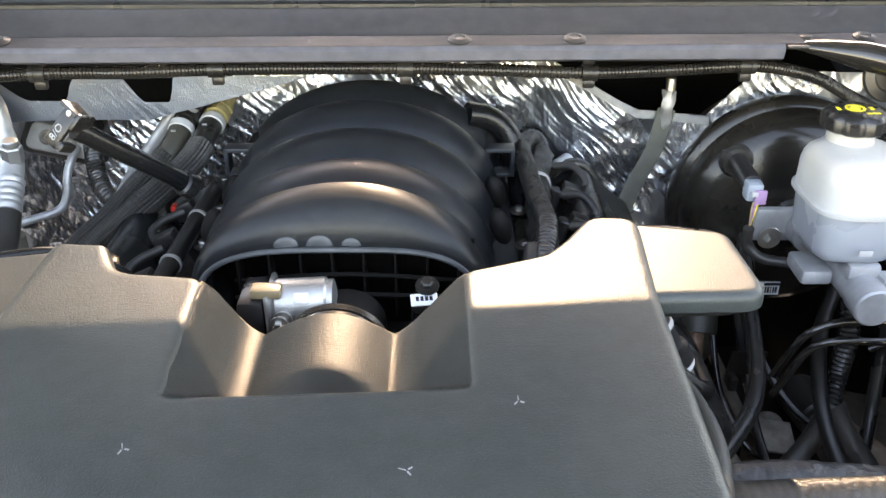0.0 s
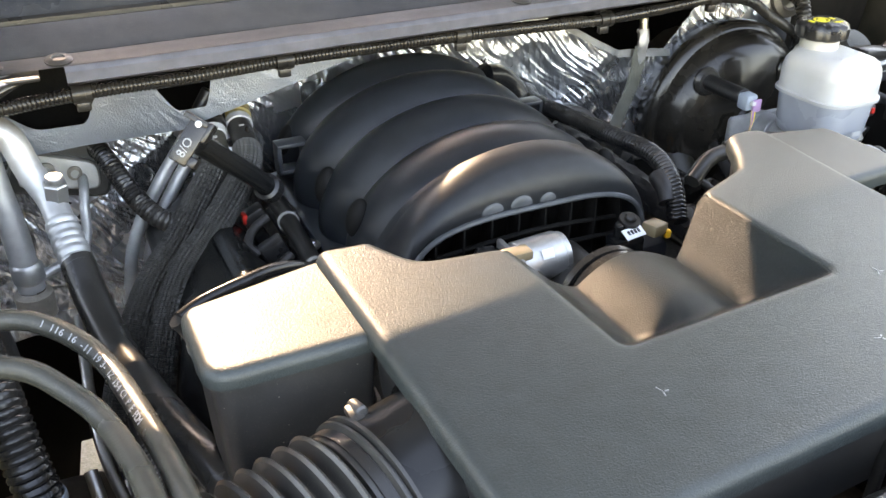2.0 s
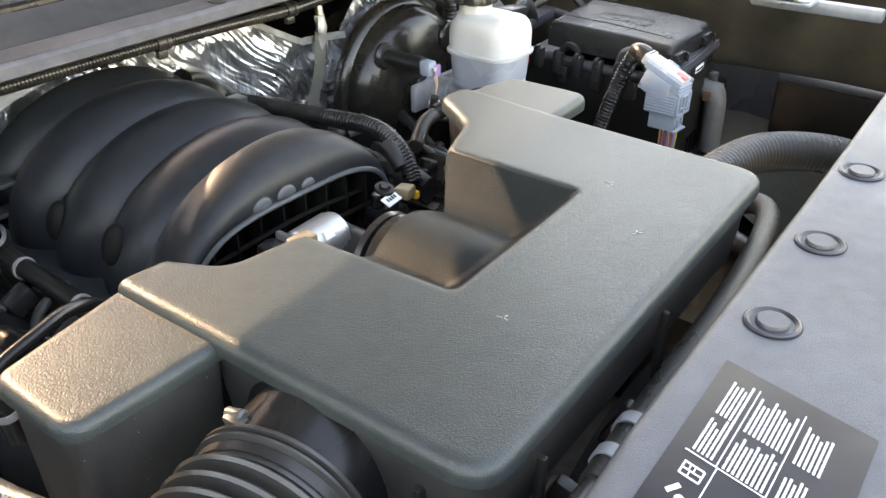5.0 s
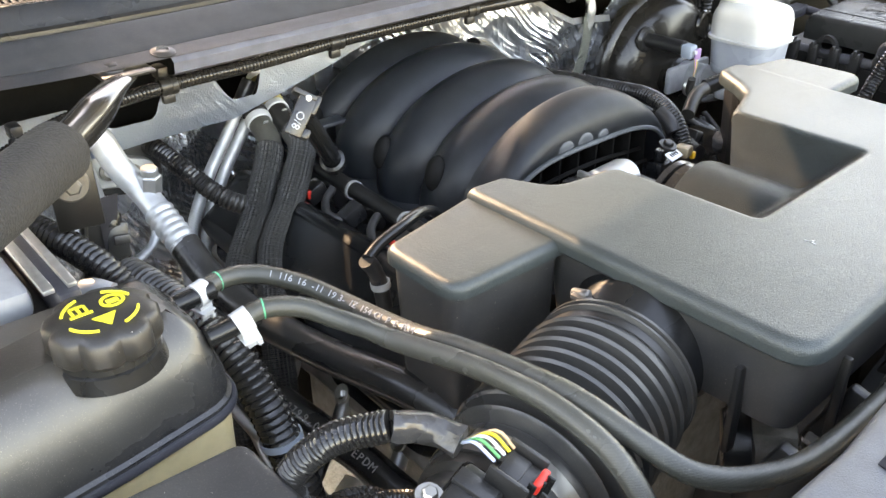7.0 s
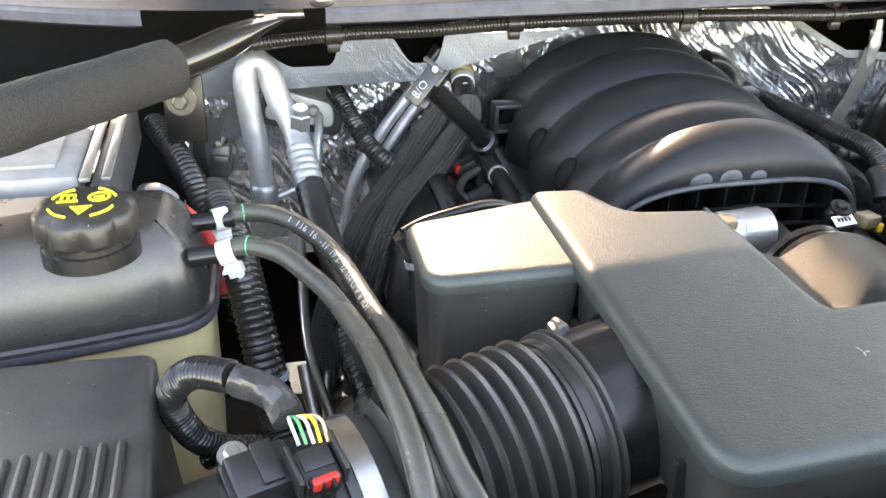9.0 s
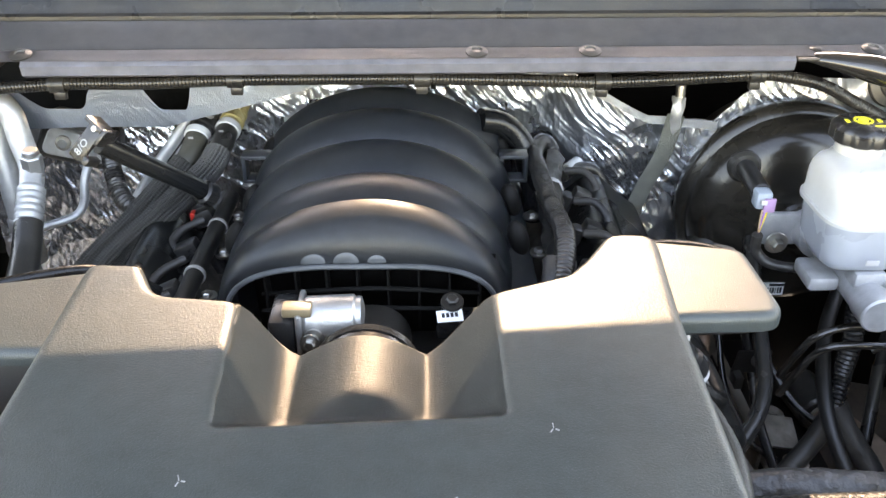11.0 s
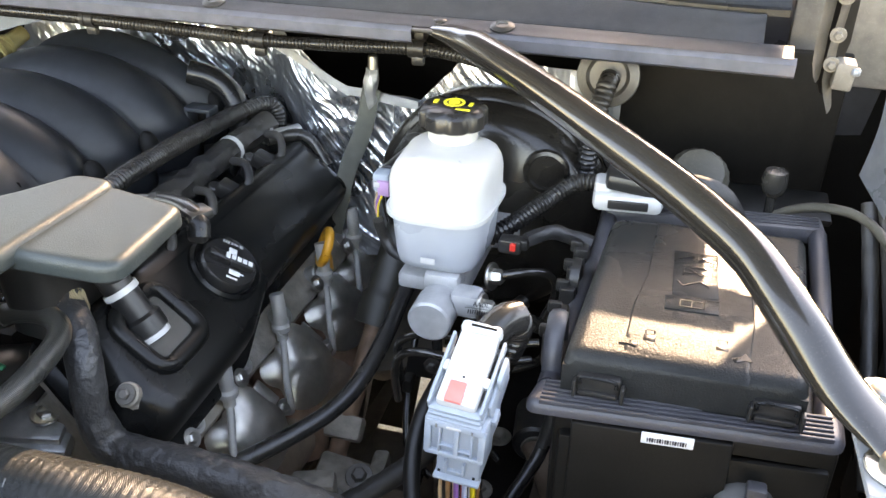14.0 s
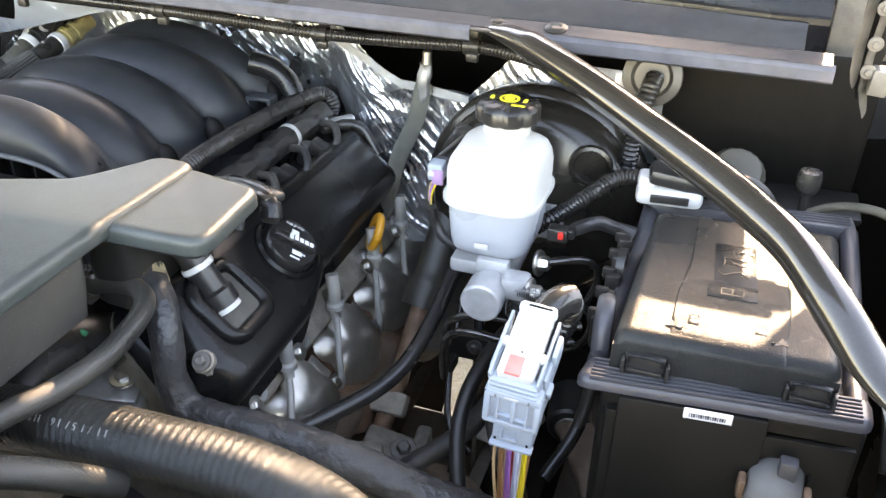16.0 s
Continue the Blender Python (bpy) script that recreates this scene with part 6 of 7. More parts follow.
part("loom", tube([(0.349, 0.883, 1.138), (0.353, 0.888, 1.115), (0.368, 0.882, 1.10), (0.40, 0.872, 1.098), (0.425, 0.872, 1.10)], 0.006, 12, 0.005, rough=0.25), "tape", bs)
rv = thing("brake_reservoir", (0.437, 0.845, 1.13), "milky white brake fluid reservoir with black cap", "reservoir")
RL = outline([(0.390, 0.792, 0.034), (0.484, 0.792, 0.034), (0.488, 0.900, 0.034), (0.386, 0.900, 0.034)], 10)
part("upper_body", prism(RL, [(-0.001, 1.199), (0.0, 1.201), (0.0, 1.226), (0.002, 1.235), (0.006, 1.242), (0.012, 1.2465), (0.020, 1.249), (0.028, 1.250)]), "white", rv)
part("weld_seam", prism(RL, [(-0.001, 1.1935), (-0.0035, 1.1945), (-0.0035, 1.1985), (-0.001, 1.1995)]), "white", rv)
# same milky plastic as above, with its shade put into the colour
part("lower_body", prism(RL, [(0.020, 1.137), (0.012, 1.138), (0.008, 1.141), (0.006, 1.148), (0.004, 1.168), (0.002, 1.194)]), "fluid", rv, "lower body, coloured blue-grey for the shade on it")
part("neck", revolve([(0.032, -0.012), (0.029, 0.0), (0.0245, 0.004), (0.0245, 0.022), (0, 0.022)], (0.435, 0.874, 1.245), n=32), "white", rv)
cp = part("cap", revolve([(0.0, 0.020), (0.027, 0.020), (0.031, 0.018), (0.0335, 0.015), (0.0335, 0.002), (0.031, 0.0), (0.0, 0.0)], (0.435, 0.874, 1.263), n=64, scallop=lambda a, h: 1 if h > 0.019 else 1 - 0.09 * max(0, math.cos(8 * a)) ** 2), "plastic", rv, "lobed black cap with yellow symbol")
part("print", add(revolve([(0.0105, 0), (0.0105, 0.0006), (0.008, 0.0006), (0.008, 0)], (0.435, 0.878, 1.2832), n=26), revolve([(0.0055, 0), (0.0055, 0.0006), (0, 0.0006)], (0.435, 0.878, 1.2832), n=20), rbox((0.417, 0.877, 1.2834), (0.004, 0.008, 0.0006), 0), rbox((0.452, 0.877, 1.2834), (0.004, 0.008, 0.0006), 0), rbox((0.448, 0.862, 1.2834), (0.014, 0.003, 0.0006), 0)), "yink", cp, "yellow ring symbol")
part("side_mark", rbox((0.437, 0.7865, 1.158), (0.014, 0.001, 0.006), 0.0002), "whitep", rv)
mc = thing("master_cylinder", (0.447, 0.86, 1.08), "silver cast master cylinder below the reservoir", "master cylinder")
part("barrel", revolve([(0, 0), (0.0195, 0), (0.0215, 0.002), (0.0215, 0.030), (0.020, 0.034), (0.020, 0.17), (0, 0.17)], (0.447, 0.758, 1.108), (0, 1, 0.01), 36), "castgrey", mc)
part("feed_boss", add(rbox((0.447, 0.81, 1.128), (0.036, 0.03, 0.02), 0.005), rbox((0.475, 0.792, 1.117), (0.03, 0.026, 0.026), 0.006), rbox((0.41, 0.845, 1.108), (0.035, 0.05, 0.018), 0.005)), "castgrey", mc)
part("label", xf(rbox((0, 0, 0), (0.026, 0.001, 0.014), 0.0003), pose(0.492, 0.7745, 1.1225, 55, 0, 4)), "bumpmark", mc, "grey label with bars and letters")
text("AADL", 0.0062, pose(0.4935, 0.7755, 1.1265, 55, 0, 4), "label", mc, 0.0004)
for k in range(10):
    part("print", xf(rbox((-0.010 + 0.0022 * k, -0.0035, 0.0004), (0.0009, 0.004, 0.001), 0), pose(0.492, 0.7745, 1.1225, 55, 0, 4)), "label", mc)
part("tail_plate", add(rbox((0.435, 0.952, 1.108), (0.11, 0.012, 0.045), 0.006), cyl((0.442, 0.92, 1.108), (0.442, 0.975, 1.104), 0.024)), "castgrey", mc)
for p, ax in (((0.492, 0.786, 1.117), (1, -0.1, 0.1)), ((0.490, 0.83, 1.125), (1, -0.2, 0.2)), ((0.388, 0.915, 1.108), (0, -1, 0))):
    part("nut", bolt(p, ax, 0.008, 0.012), "steel", mc)
for pts in ([(0.50, 0.785, 1.118), (0.53, 0.78, 1.12), (0.55, 0.785, 1.11), (0.556, 0.80, 1.08), (0.54, 0.83, 1.03), (0.50, 0.84, 1.0)], [(0.50, 0.83, 1.128), (0.525, 0.84, 1.13), (0.545, 0.855, 1.12), (0.548, 0.865, 1.09), (0.53, 0.87, 1.04)], [(0.545, 0.81, 1.07), (0.50, 0.80, 1.065), (0.44, 0.80, 1.065), (0.405, 0.80, 1.05), (0.395, 0.81, 1.02), (0.39, 0.83, 0.97)], [(0.54, 0.80, 1.055), (0.49, 0.785, 1.05), (0.43, 0.785, 1.05), (0.405, 0.79, 1.035), (0.395, 0.80, 1.0), (0.39, 0.82, 0.95)]):
    bl = thing("brake_line", pts[2], "thin black steel brake line", "pipe", "brake lines")
    part("line", tube(pts, 0.0046, 12, 0.006), "gloss", bl)
sw = thing("level_switch", (0.51, 0.83, 1.16), "black level switch plug with red tab and loom", "sensor")
part("body", add(rbox((0.506, 0.835, 1.162), (0.022, 0.016, 0.015), 0.003), rbox((0.517, 0.838, 1.163), (0.012, 0.012, 0.011), 0.002)), "plastic", sw)
part("lock_tab", rbox((0.510, 0.8265, 1.164), (0.006, 0.004, 0.008), 0.001), "red", sw, "red lock tab")
part("loom", tube([(0.52, 0.84, 1.165), (0.54, 0.86, 1.168), (0.56, 0.87, 1.16), (0.58, 0.87, 1.155)], 0.0075, 12, 0.005, rough=0.3), "tape", sw)
part("conduit", tube([(0.47, 0.885, 1.135), (0.495, 0.90, 1.150), (0.52, 0.93, 1.163), (0.55, 0.955, 1.178), (0.59, 0.955, 1.18)], 0.010, 14, pitch=0.0046, depth=0.0016), "conduit", sw)
gs = thing("ground_strap", (0.27, 1.05, 1.1), "flat grey-green woven strap hung from a foil-wrapped stud", "strap")
part("strap", tube([(0.281, 1.044, 1.222), (0.270, 1.040, 1.17), (0.248, 1.038, 1.117), (0.236, 1.038, 1.074), (0.222, 1.036, 1.02)], 0.0115, 16, 0.008, flat=lambda t: 0.16), "strap", gs)
part("foil_tail", tube([(0.283, 1.045, 1.246), (0.281, 1.043, 1.225), (0.278, 1.05, 1.19)], 0.008, 10, 0.004, rough=0.6), "foiledge", gs, "crumpled foil tail")
part("stud", cyl((0.283, 1.045, 1.238), (0.283, 1.048, 1.262), 0.006), "steel", gs)
ss = thing("steering_shaft", (0.33, 0.90, 0.9), "rusty steering shaft with black rubber boot", "steering shaft")
part("boot", tube([(0.345, 1.05, 1.10), (0.335, 0.99, 1.04), (0.325, 0.94, 0.985), (0.322, 0.925, 0.965)], lambda t: 0.030 - 0.008 * t if t < 0.8 else 0.027, 18, 0.006), "bootolive", ss)
part("shaft", tube([(0.322, 0.93, 0.97), (0.312, 0.87, 0.89), (0.30, 0.80, 0.80)], 0.0120, 16, 0.01), "rustred", ss)
part("coupling", add(rbox((0.308, 0.845, 0.865), (0.05, 0.03, 0.022), 0.005, rot=(40, 0, 0)), cyl((0.302, 0.81, 0.82), (0.295, 0.77, 0.76), 0.02)), "grime", ss)
lo = thing("lower_line", (0.35, 0.8, 0.88), "black rubber line sweeping low under the booster", "hose")
part("hose", tube([(0.385, 1.0, 1.09), (0.376, 0.94, 1.06), (0.370, 0.898, 1.038), (0.366, 0.85, 1.012), (0.357, 0.795, 0.988), (0.338, 0.755, 0.972), (0.305, 0.715, 0.960), (0.262, 0.665, 0.950), (0.22, 0.61, 0.94)], 0.0098, 14, 0.008), "rubber", lo)
ub = thing("power_steering_line", (0.47, 0.72, 0.95), "dark metal line above the frame rail", "pipe")
part("line", tube([(0.50, 0.95, 1.02), (0.45, 0.86, 1.0), (0.43, 0.76, 0.95), (0.47, 0.66, 0.86), (0.52, 0.60, 0.80)], 0.009, 12), "dark", ub)

# ---- engine control plug and its loom ----
pc = thing("control_plug", (0.52, 0.60, 1.05), "large grey wiring plug with white lever and red tab", "connector")
pb = pose(0.529, 0.572, 1.147, 0, 3, 0)
part("body", xf(add(rbox((0, 0.026, 0), (0.045, 0.048, 0.033), 0.003), rbox((0.003, 0.024, -0.028), (0.034, 0.040, 0.026), 0.002)), pb), "greyp", pc, "light blue-grey plug body")
for x, w in ((-0.0205, 0.005), (-0.0115, 0.002), (0.0015, 0.004), (0.0130, 0.002), (0.0205, 0.005)):
    part("body_rib", xf(rbox((x, 0.0005, -0.001), (w, 0.004, 0.029), 0.0008), pb), "greyp", pc)
for x, z, w, h in ((0, 0.0135, 0.044, 0.006), (0, -0.0145, 0.044, 0.004), (-0.006, -0.006, 0.012, 0.0014), (0.0075, -0.008, 0.012, 0.0014)):
    part("body_rib", xf(rbox((x, 0.0003, z), (w, 0.004, h), 0.0008), pb), "greyp", pc)
for x in (-0.014, 0.013):
    part("body_slot", xf(rbox((x, -0.0018, 0.0125), (0.0016, 0.001, 0.0032), 0.0002), pb), "bumpmark", pc)
part("front_slot", xf(rbox((-0.001, -0.0018, 0.0128), (0.011, 0.001, 0.0018), 0.0002), pb), "whitep", pc)
for x in (-0.006, 0.008):
    part("skirt_post", xf(rbox((x, 0.003, -0.029), (0.002, 0.006, 0.012), 0.0006), pb), "greyp", pc)
part("skirt_bar", xf(add(rbox((0.001, 0.003, -0.033), (0.014, 0.004, 0.002), 0.0005), rbox((0.003, 0.004, -0.040), (0.036, 0.010, 0.003), 0.001)), pb), "greyp", pc)
# uncut slots: black pieces carry the shade
for x in (-0.011, 0.016):
    part("skirt_slot_shade", xf(rbox((x, 0.0028, -0.0355), (0.002, 0.001, 0.002), 0.0002), pb), "liner", pc)
pt2 = Matrix.Translation((0.529, 0.574, 1.1775)) @ pose(0, 0, 0, 22, 2, -2)
for k in range(3):
    part("step", xf(add(rbox((0, -0.003 + 0.0015 * k, -0.008 + 0.0045 * k - 0.004), (0.041 - 0.001 * k, 0.010, 0.0034), 0.0012), rbox((0.0195 - 0.0005 * k, 0.024, -0.012 + 0.0045 * k), (0.003, 0.05, 0.0034), 0.001), rbox((-0.0195 + 0.0005 * k, 0.024, -0.012 + 0.0045 * k), (0.003, 0.05, 0.0034), 0.001)), pt2), "greyp", pc)
for s_ in (-1, 1):
    part("side_rail", xf(add(rbox((s_ * 0.0195, 0.028, -0.001), (0.0026, 0.062, 0.010), 0.0012), rbox((s_ * 0.0222, 0.030, -0.020), (0.003, 0.044, 0.030), 0.001)), pt2), "greyp", pc)
part("side_clip", xf(add(rbox((0.0245, 0.036, -0.004), (0.004, 0.020, 0.016), 0.001), rbox((0.0250, 0.012, -0.026), (0.004, 0.012, 0.008), 0.001)), pt2), "greyp", pc)
part("lever", xf(add(rbox((0, 0.030, 0.001), (0.030, 0.062, 0.011), 0.003), rbox((0, 0.032, 0.005), (0.024, 0.052, 0.006), 0.002), rbox((0, 0.064, 0.001), (0.032, 0.010, 0.016), 0.004), rbox((0.0165, 0.022, 0.002), (0.004, 0.008, 0.005), 0.001), rbox((-0.0165, 0.030, 0.002), (0.004, 0.008, 0.005), 0.001)), pt2), "whitep", pc, "white locking lever")
# lever slot and hole are black inlays coloured as shaded openings
part("lever_slot_shade", xf(rbox((0.002, 0.064, 0.0088), (0.020, 0.0022, 0.001), 0.0004), pt2), "liner", pc)
part("lever_hole_shade", xf(cyl((0, 0.0205, 0.006), (0, 0.0205, 0.0084), 0.0009), pt2), "liner", pc)
part("lock_tab", xf(rbox((-0.002, 0.008, 0.0068), (0.013, 0.017, 0.004), 0.001), pt2), "pinkred", pc, "faded red tab")
for k in range(7):
    part("side_rib", xf(rbox((-0.0232, 0.026, 0.0125 - 0.0042 * k), (0.0022, 0.046, 0.0018), 0.0005), pb), "greyp", pc)
random.seed(5)
for k in range(13):
    a = pb @ Vector((-0.011 + 0.0022 * k, 0.010 + 0.008 * (k % 3), -0.038))
    b = a + Vector((0.001 * (k % 3 - 1), 0.0, -0.03 - 0.01 * random.random()))
    c = Vector((0.528 + 0.0018 * (k - 6), 0.595, 1.0))
    part("wire", tube([a, b, c, c + Vector((0.0, 0.01, -0.08))], 0.0015, 6, 0.01), WIRES[(7, 5, 7, 5, 2, 4, 2, 8, 1, 8, 0, 5, 0)[k]], pc)
pl = thing("plug_loom", (0.55, 0.68, 1.0), "thick black corrugated loom bending behind the plug", "conduit")
part("conduit", tube([(0.538, 0.640, 1.196), (0.546, 0.655, 1.201), (0.551, 0.668, 1.190), (0.544, 0.680, 1.160), (0.525, 0.69, 1.11), (0.51, 0.70, 1.04), (0.505, 0.70, 0.95)], 0.0125, 18, pitch=0.005, depth=0.0019), "conduit", pl)
part("clear_boot", tube([(0.536, 0.636, 1.197), (0.543, 0.650, 1.203), (0.552, 0.664, 1.200)], 0.0132, 16, 0.005, rough=0.1), "conduit", pl)
part("cable_tie", revolve([(0.0127, -0.003), (0.0142, -0.003), (0.0142, 0.003), (0.0127, 0.003)], (0.51, 0.70, 1.04), (0.1, 0, -1), 22), "greyp", pl)

# ---- fuse box with lid ----
fb = thing("fuse_box", (0.68, 0.73, 1.0), "black under-hood fuse box with grained lid", "fuse box")

def lid_top(y):
    return 1.2045 - 0.035 * max(0.0, 0.705 - y)


def lid_shell(u, v):
    p, q = 0.5 - 0.5 * math.cos(math.pi * u), 0.5 - 0.5 * math.cos(math.pi * v)
    xl, xr = 0.594 + 0.006 * q, 0.765 + 0.005 * q
    yf, yb = 0.628 + 0.010 * p, 0.845 + 0.014 * p
    x, y, r = xl + (xr - xl) * p, yf + (yb - yf) * q, 0.011
    dx, dy = max(0.0, r - min(x - xl, xr - x)), max(0.0, r - min(y - yf, yb - y))
    d = min(r, math.hypot(dx, dy))
    z = lid_top(y) - r + math.sqrt(r * r - d * d)
    return (x, y, 1.164 if u in (0, 1) or v in (0, 1) else z)


lid = part("lid", sheet(44, 50, lid_shell), "lid", fb, "grained black lid with moulded symbols")


def lid_field(u, v):
    y = 0.634 + 0.211 * v
    w = 0.006 * min(1.0, max(0.0, (y - 0.70) / 0.05))
    x = 0.634 + w + (0.090 - 2 * w + 0.012 * v) * u
    return (x, y, lid_top(y) - 0.0035 * max(0.0, (0.646 - y) / 0.012) ** 2 + (0.0011 * min(1.0, 6 * v) if 0 < u < 1 and 0 < v < 1 else -0.001))


part("lid_step", sheet(40, 40, lid_field), "lid", fb)
part("lid_plate", add(rbox((0.679, 0.760, 1.2054), (0.036, 0.070, 0.0016), 0.0008, rot=(0, 0, 3)), rbox((0.679, 0.7125, 1.2056), (0.041, 0.019, 0.0020), 0.001, rot=(0, 0, 3))), "lid", fb, "raised symbol plate")
mk = bmesh.new()


def stroke(x0, y0, x1, y1, w=0.0011):
    add(mk, xf(rbox((0, 0, 0), (math.hypot(x1 - x0, y1 - y0) + w, w, 0.0012), 0), pose((x0 + x1) / 2, (y0 + y1) / 2, 1.2064, 0, 0, math.degrees(math.atan2(y1 - y0, x1 - x0)))))


for x0, y0, x1, y1 in ((0.666, 0.744, 0.670, 0.738), (0.670, 0.738, 0.684, 0.748), (0.684, 0.748, 0.690, 0.740), (0.669, 0.755, 0.669, 0.768), (0.690, 0.756, 0.690, 0.769), (0.669, 0.768, 0.690, 0.769), (0.669, 0.759, 0.690, 0.760), (0.674, 0.764, 0.684, 0.757), (0.664, 0.781, 0.676, 0.786), (0.676, 0.786, 0.676, 0.779), (0.681, 0.787, 0.693, 0.781), (0.681, 0.781, 0.690, 0.788), (0.670, 0.708, 0.670, 0.717), (0.688, 0.708, 0.688, 0.717), (0.679, 0.707, 0.679, 0.716), (0.670, 0.717, 0.688, 0.717), (0.670, 0.708, 0.688, 0.708)):
    stroke(x0, y0, x1, y1)
part("moulding", mk, "satin", fb)
for x, y, s in ((0.652, 0.662, 1), (0.704, 0.665, -1)):
    part("lock_symbol", add(rbox((x, y, 1.2036), (0.009, 0.007, 0.001), 0.0003, rot=(2, 0, 0)), tube([(x - 0.003, y + 0.004, 1.2038), (x - 0.003, y + 0.009, 1.2040), (x + 0.003, y + 0.009, 1.2040), (x + 0.003, y + 0.005, 1.2038)], 0.0007, 6, 0.002)), "satin", fb)
    part("arrow_symbol", xf(add(rbox((0, 0, 0), (0.007, 0.005, 0.001), 0.0003), xf(revolve([(0, 0.0005), (0.0058, 0.0005), (0.0058, -0.0005)], n=3), pose(-s * 0.006, 0, 0, 0, 0, 180 if s > 0 else 0))), pose(x - s * 0.011, y - 0.010, 1.2033, 2, 0, -20 if s > 0 else 30)), "satin" if s < 0 else "lid", fb)
part("front_bar", prism(outline([(0.570, 0.606, 0.010), (0.795, 0.628, 0.012), (0.795, 0.662, 0.008), (0.576, 0.640, 0.008)]), [(0.006, 1.155), (0.0, 1.1575), (0.0, 1.162), (0.003, 1.1665), (0.007, 1.168)]), "bluish", fb, "ribbed blue-grey handle bar")
for k in range(6):
    part("bar_rib", xf(rbox((0, 0, 0), (0.205, 0.0022, 0.0040), 0.0008), pose(0.684, 0.6195 + 0.0048 * k, 1.1680, 0, 0, 5.6)), "bluish", fb)
part("rear_bar", rbox((0.69, 0.95, 1.158), (0.215, 0.03, 0.018), 0.004, rot=(0, 0, 6)), "bluish", fb)
for k in range(4):
    part("bar_rib", rbox((0.69, 0.941 + 0.006 * k, 1.1675), (0.205, 0.002, 0.002), 0.0005, rot=(0, 0, 6)), "bluish", fb)
for x, x2 in ((0.583, 0.588), (0.787, 0.792)):
    part("side_arm", tube([(x, 0.64, 1.157), (x, 0.70, 1.15), (x2, 0.86, 1.15), (x2, 0.95, 1.158)], 0.009, 10, 0.02), "bluish", fb)
part("case", add(rbox((0.684, 0.76, 1.075), (0.205, 0.26, 0.15), 0.006, rot=(0, 0, 4)), rbox((0.69, 0.643, 1.06), (0.19, 0.04, 0.15), 0.004, rot=(0, 0, 5))), "boxblack", fb)
part("front_face", rbox((0.70, 0.634, 1.07), (0.18, 0.02, 0.13), 0.003, rot=(0, 0, 5)), "boxblack", fb)
part("boot", tube([(0.738, 0.635, 1.098), (0.736, 0.612, 1.100), (0.735, 0.600, 1.085), (0.735, 0.598, 1.0)], 0.0215, 20, 0.005, flat=lambda t: 0.75), "bootgrey", fb, "grey rubber cable boot")
for x in (0.711, 0.760):
    part("boot_clip", rbox((x, 0.606, 1.098), (0.006, 0.014, 0.018), 0.002), "rustred", fb, "reddish copper clip")
part("label", xf(rbox((0, 0, 0), (0.037, 0.001, 0.010), 0.0003), pose(0.676, 0.6125, 1.1530, 0, 0, 5)), "paper", fb, "white barcode label")
for k in range(16):
    part("print", xf(rbox((-0.014 + k * 0.0018, -0.0008, -0.001), (0.0007 + 0.0004 * (k % 3), 0.0006, 0.0035), 0), pose(0.676, 0.6125, 1.1530, 0, 0, 5)), "label", fb)
for x, y in ((0.622, 0.628), (0.745, 0.637)):
    lt = part("latch", add(rbox((x, y, 1.180), (0.032, 0.009, 0.016), 0.002), rbox((x, y - 0.005, 1.174), (0.028, 0.005, 0.004), 0.001)), "plastic", fb, "black lid latch")
    part("latch_loop", tube([(x - 0.013, y - 0.006, 1.182), (x - 0.0125, y - 0.007, 1.188), (x, y - 0.0075, 1.1895), (x + 0.0125, y - 0.007, 1.188), (x + 0.013, y - 0.006, 1.182)], 0.0014, 8, 0.003), "satin", lt)
    for q in (-0.017, 0.018):
        part("latch_post", rbox((x + q, y - 0.006, 1.178), (0.003, 0.008, 0.014), 0.001), "plastic", lt)
for k in range(5):
    part("comb_clip", add(rbox((0.574, 0.700 + 0.036 * k, 1.150), (0.014, 0.016, 0.034), 0.003), rbox((0.569, 0.700 + 0.036 * k, 1.166), (0.012, 0.006, 0.012), 0.002)), "plastic", fb)
part("hinge_arm", tube([(0.583, 0.652, 1.150), (0.581, 0.664, 1.178), (0.580, 0.682, 1.190), (0.579, 0.700, 1.182), (0.579, 0.706, 1.150)], 0.008, 10, 0.004, flat=lambda t: 0.7), "bluish", fb, "curved hinge arm")
for k in range(7):
    part("case_rib", rbox((0.61 + 0.012 * k if k < 2 else 0.66 + 0.017 * k, 0.6195 + 0.0011 * k, 1.05), (0.003, 0.006, 0.11), 0.001), "boxblack", fb)
part("case_panel", rbox((0.664, 0.6175, 1.095), (0.115, 0.008, 0.120), 0.002, rot=(0, 0, 5)), "boxblack", fb)
part("clip_eye", rbox((0.742, 0.612, 1.118), (0.014, 0.012, 0.022), 0.002), "bluish", fb)
for y in (0.68, 0.74, 0.80):
    part("side_clip", rbox((0.578, y, 1.13), (0.012, 0.02, 0.03), 0.003), "plastic", fb)
part("hinge_lug", xf(revolve([(0.012, -0.004), (0.018, -0.004), (0.018, 0.004), (0.012, 0.004)], n=24), pose(0.578, 0.79, 1.165, 0, 90, 0)), "plastic", fb)

# ---- right brace, bracket, hinge, firewall details ----
brr = thing("brace_bar", (0.60, 0.80, 1.28), "glossy black tubular brace from cowl to fender", "brace", "brace bars")
part("bar", tube([(0.385, 0.955, 1.332), (0.434, 0.919, 1.331), (0.509, 0.846, 1.327), (0.587, 0.768, 1.318), (0.646, 0.714, 1.308), (0.684, 0.672, 1.302), (0.711, 0.639, 1.296), (0.735, 0.6, 1.284), (0.766, 0.558, 1.264), (0.8, 0.522, 1.254)], 0.0152, 20, 0.01, flat=lambda t: min(1, 0.25 + 6 * t, 0.3 + 5 * (1 - t))), "gloss", brr)
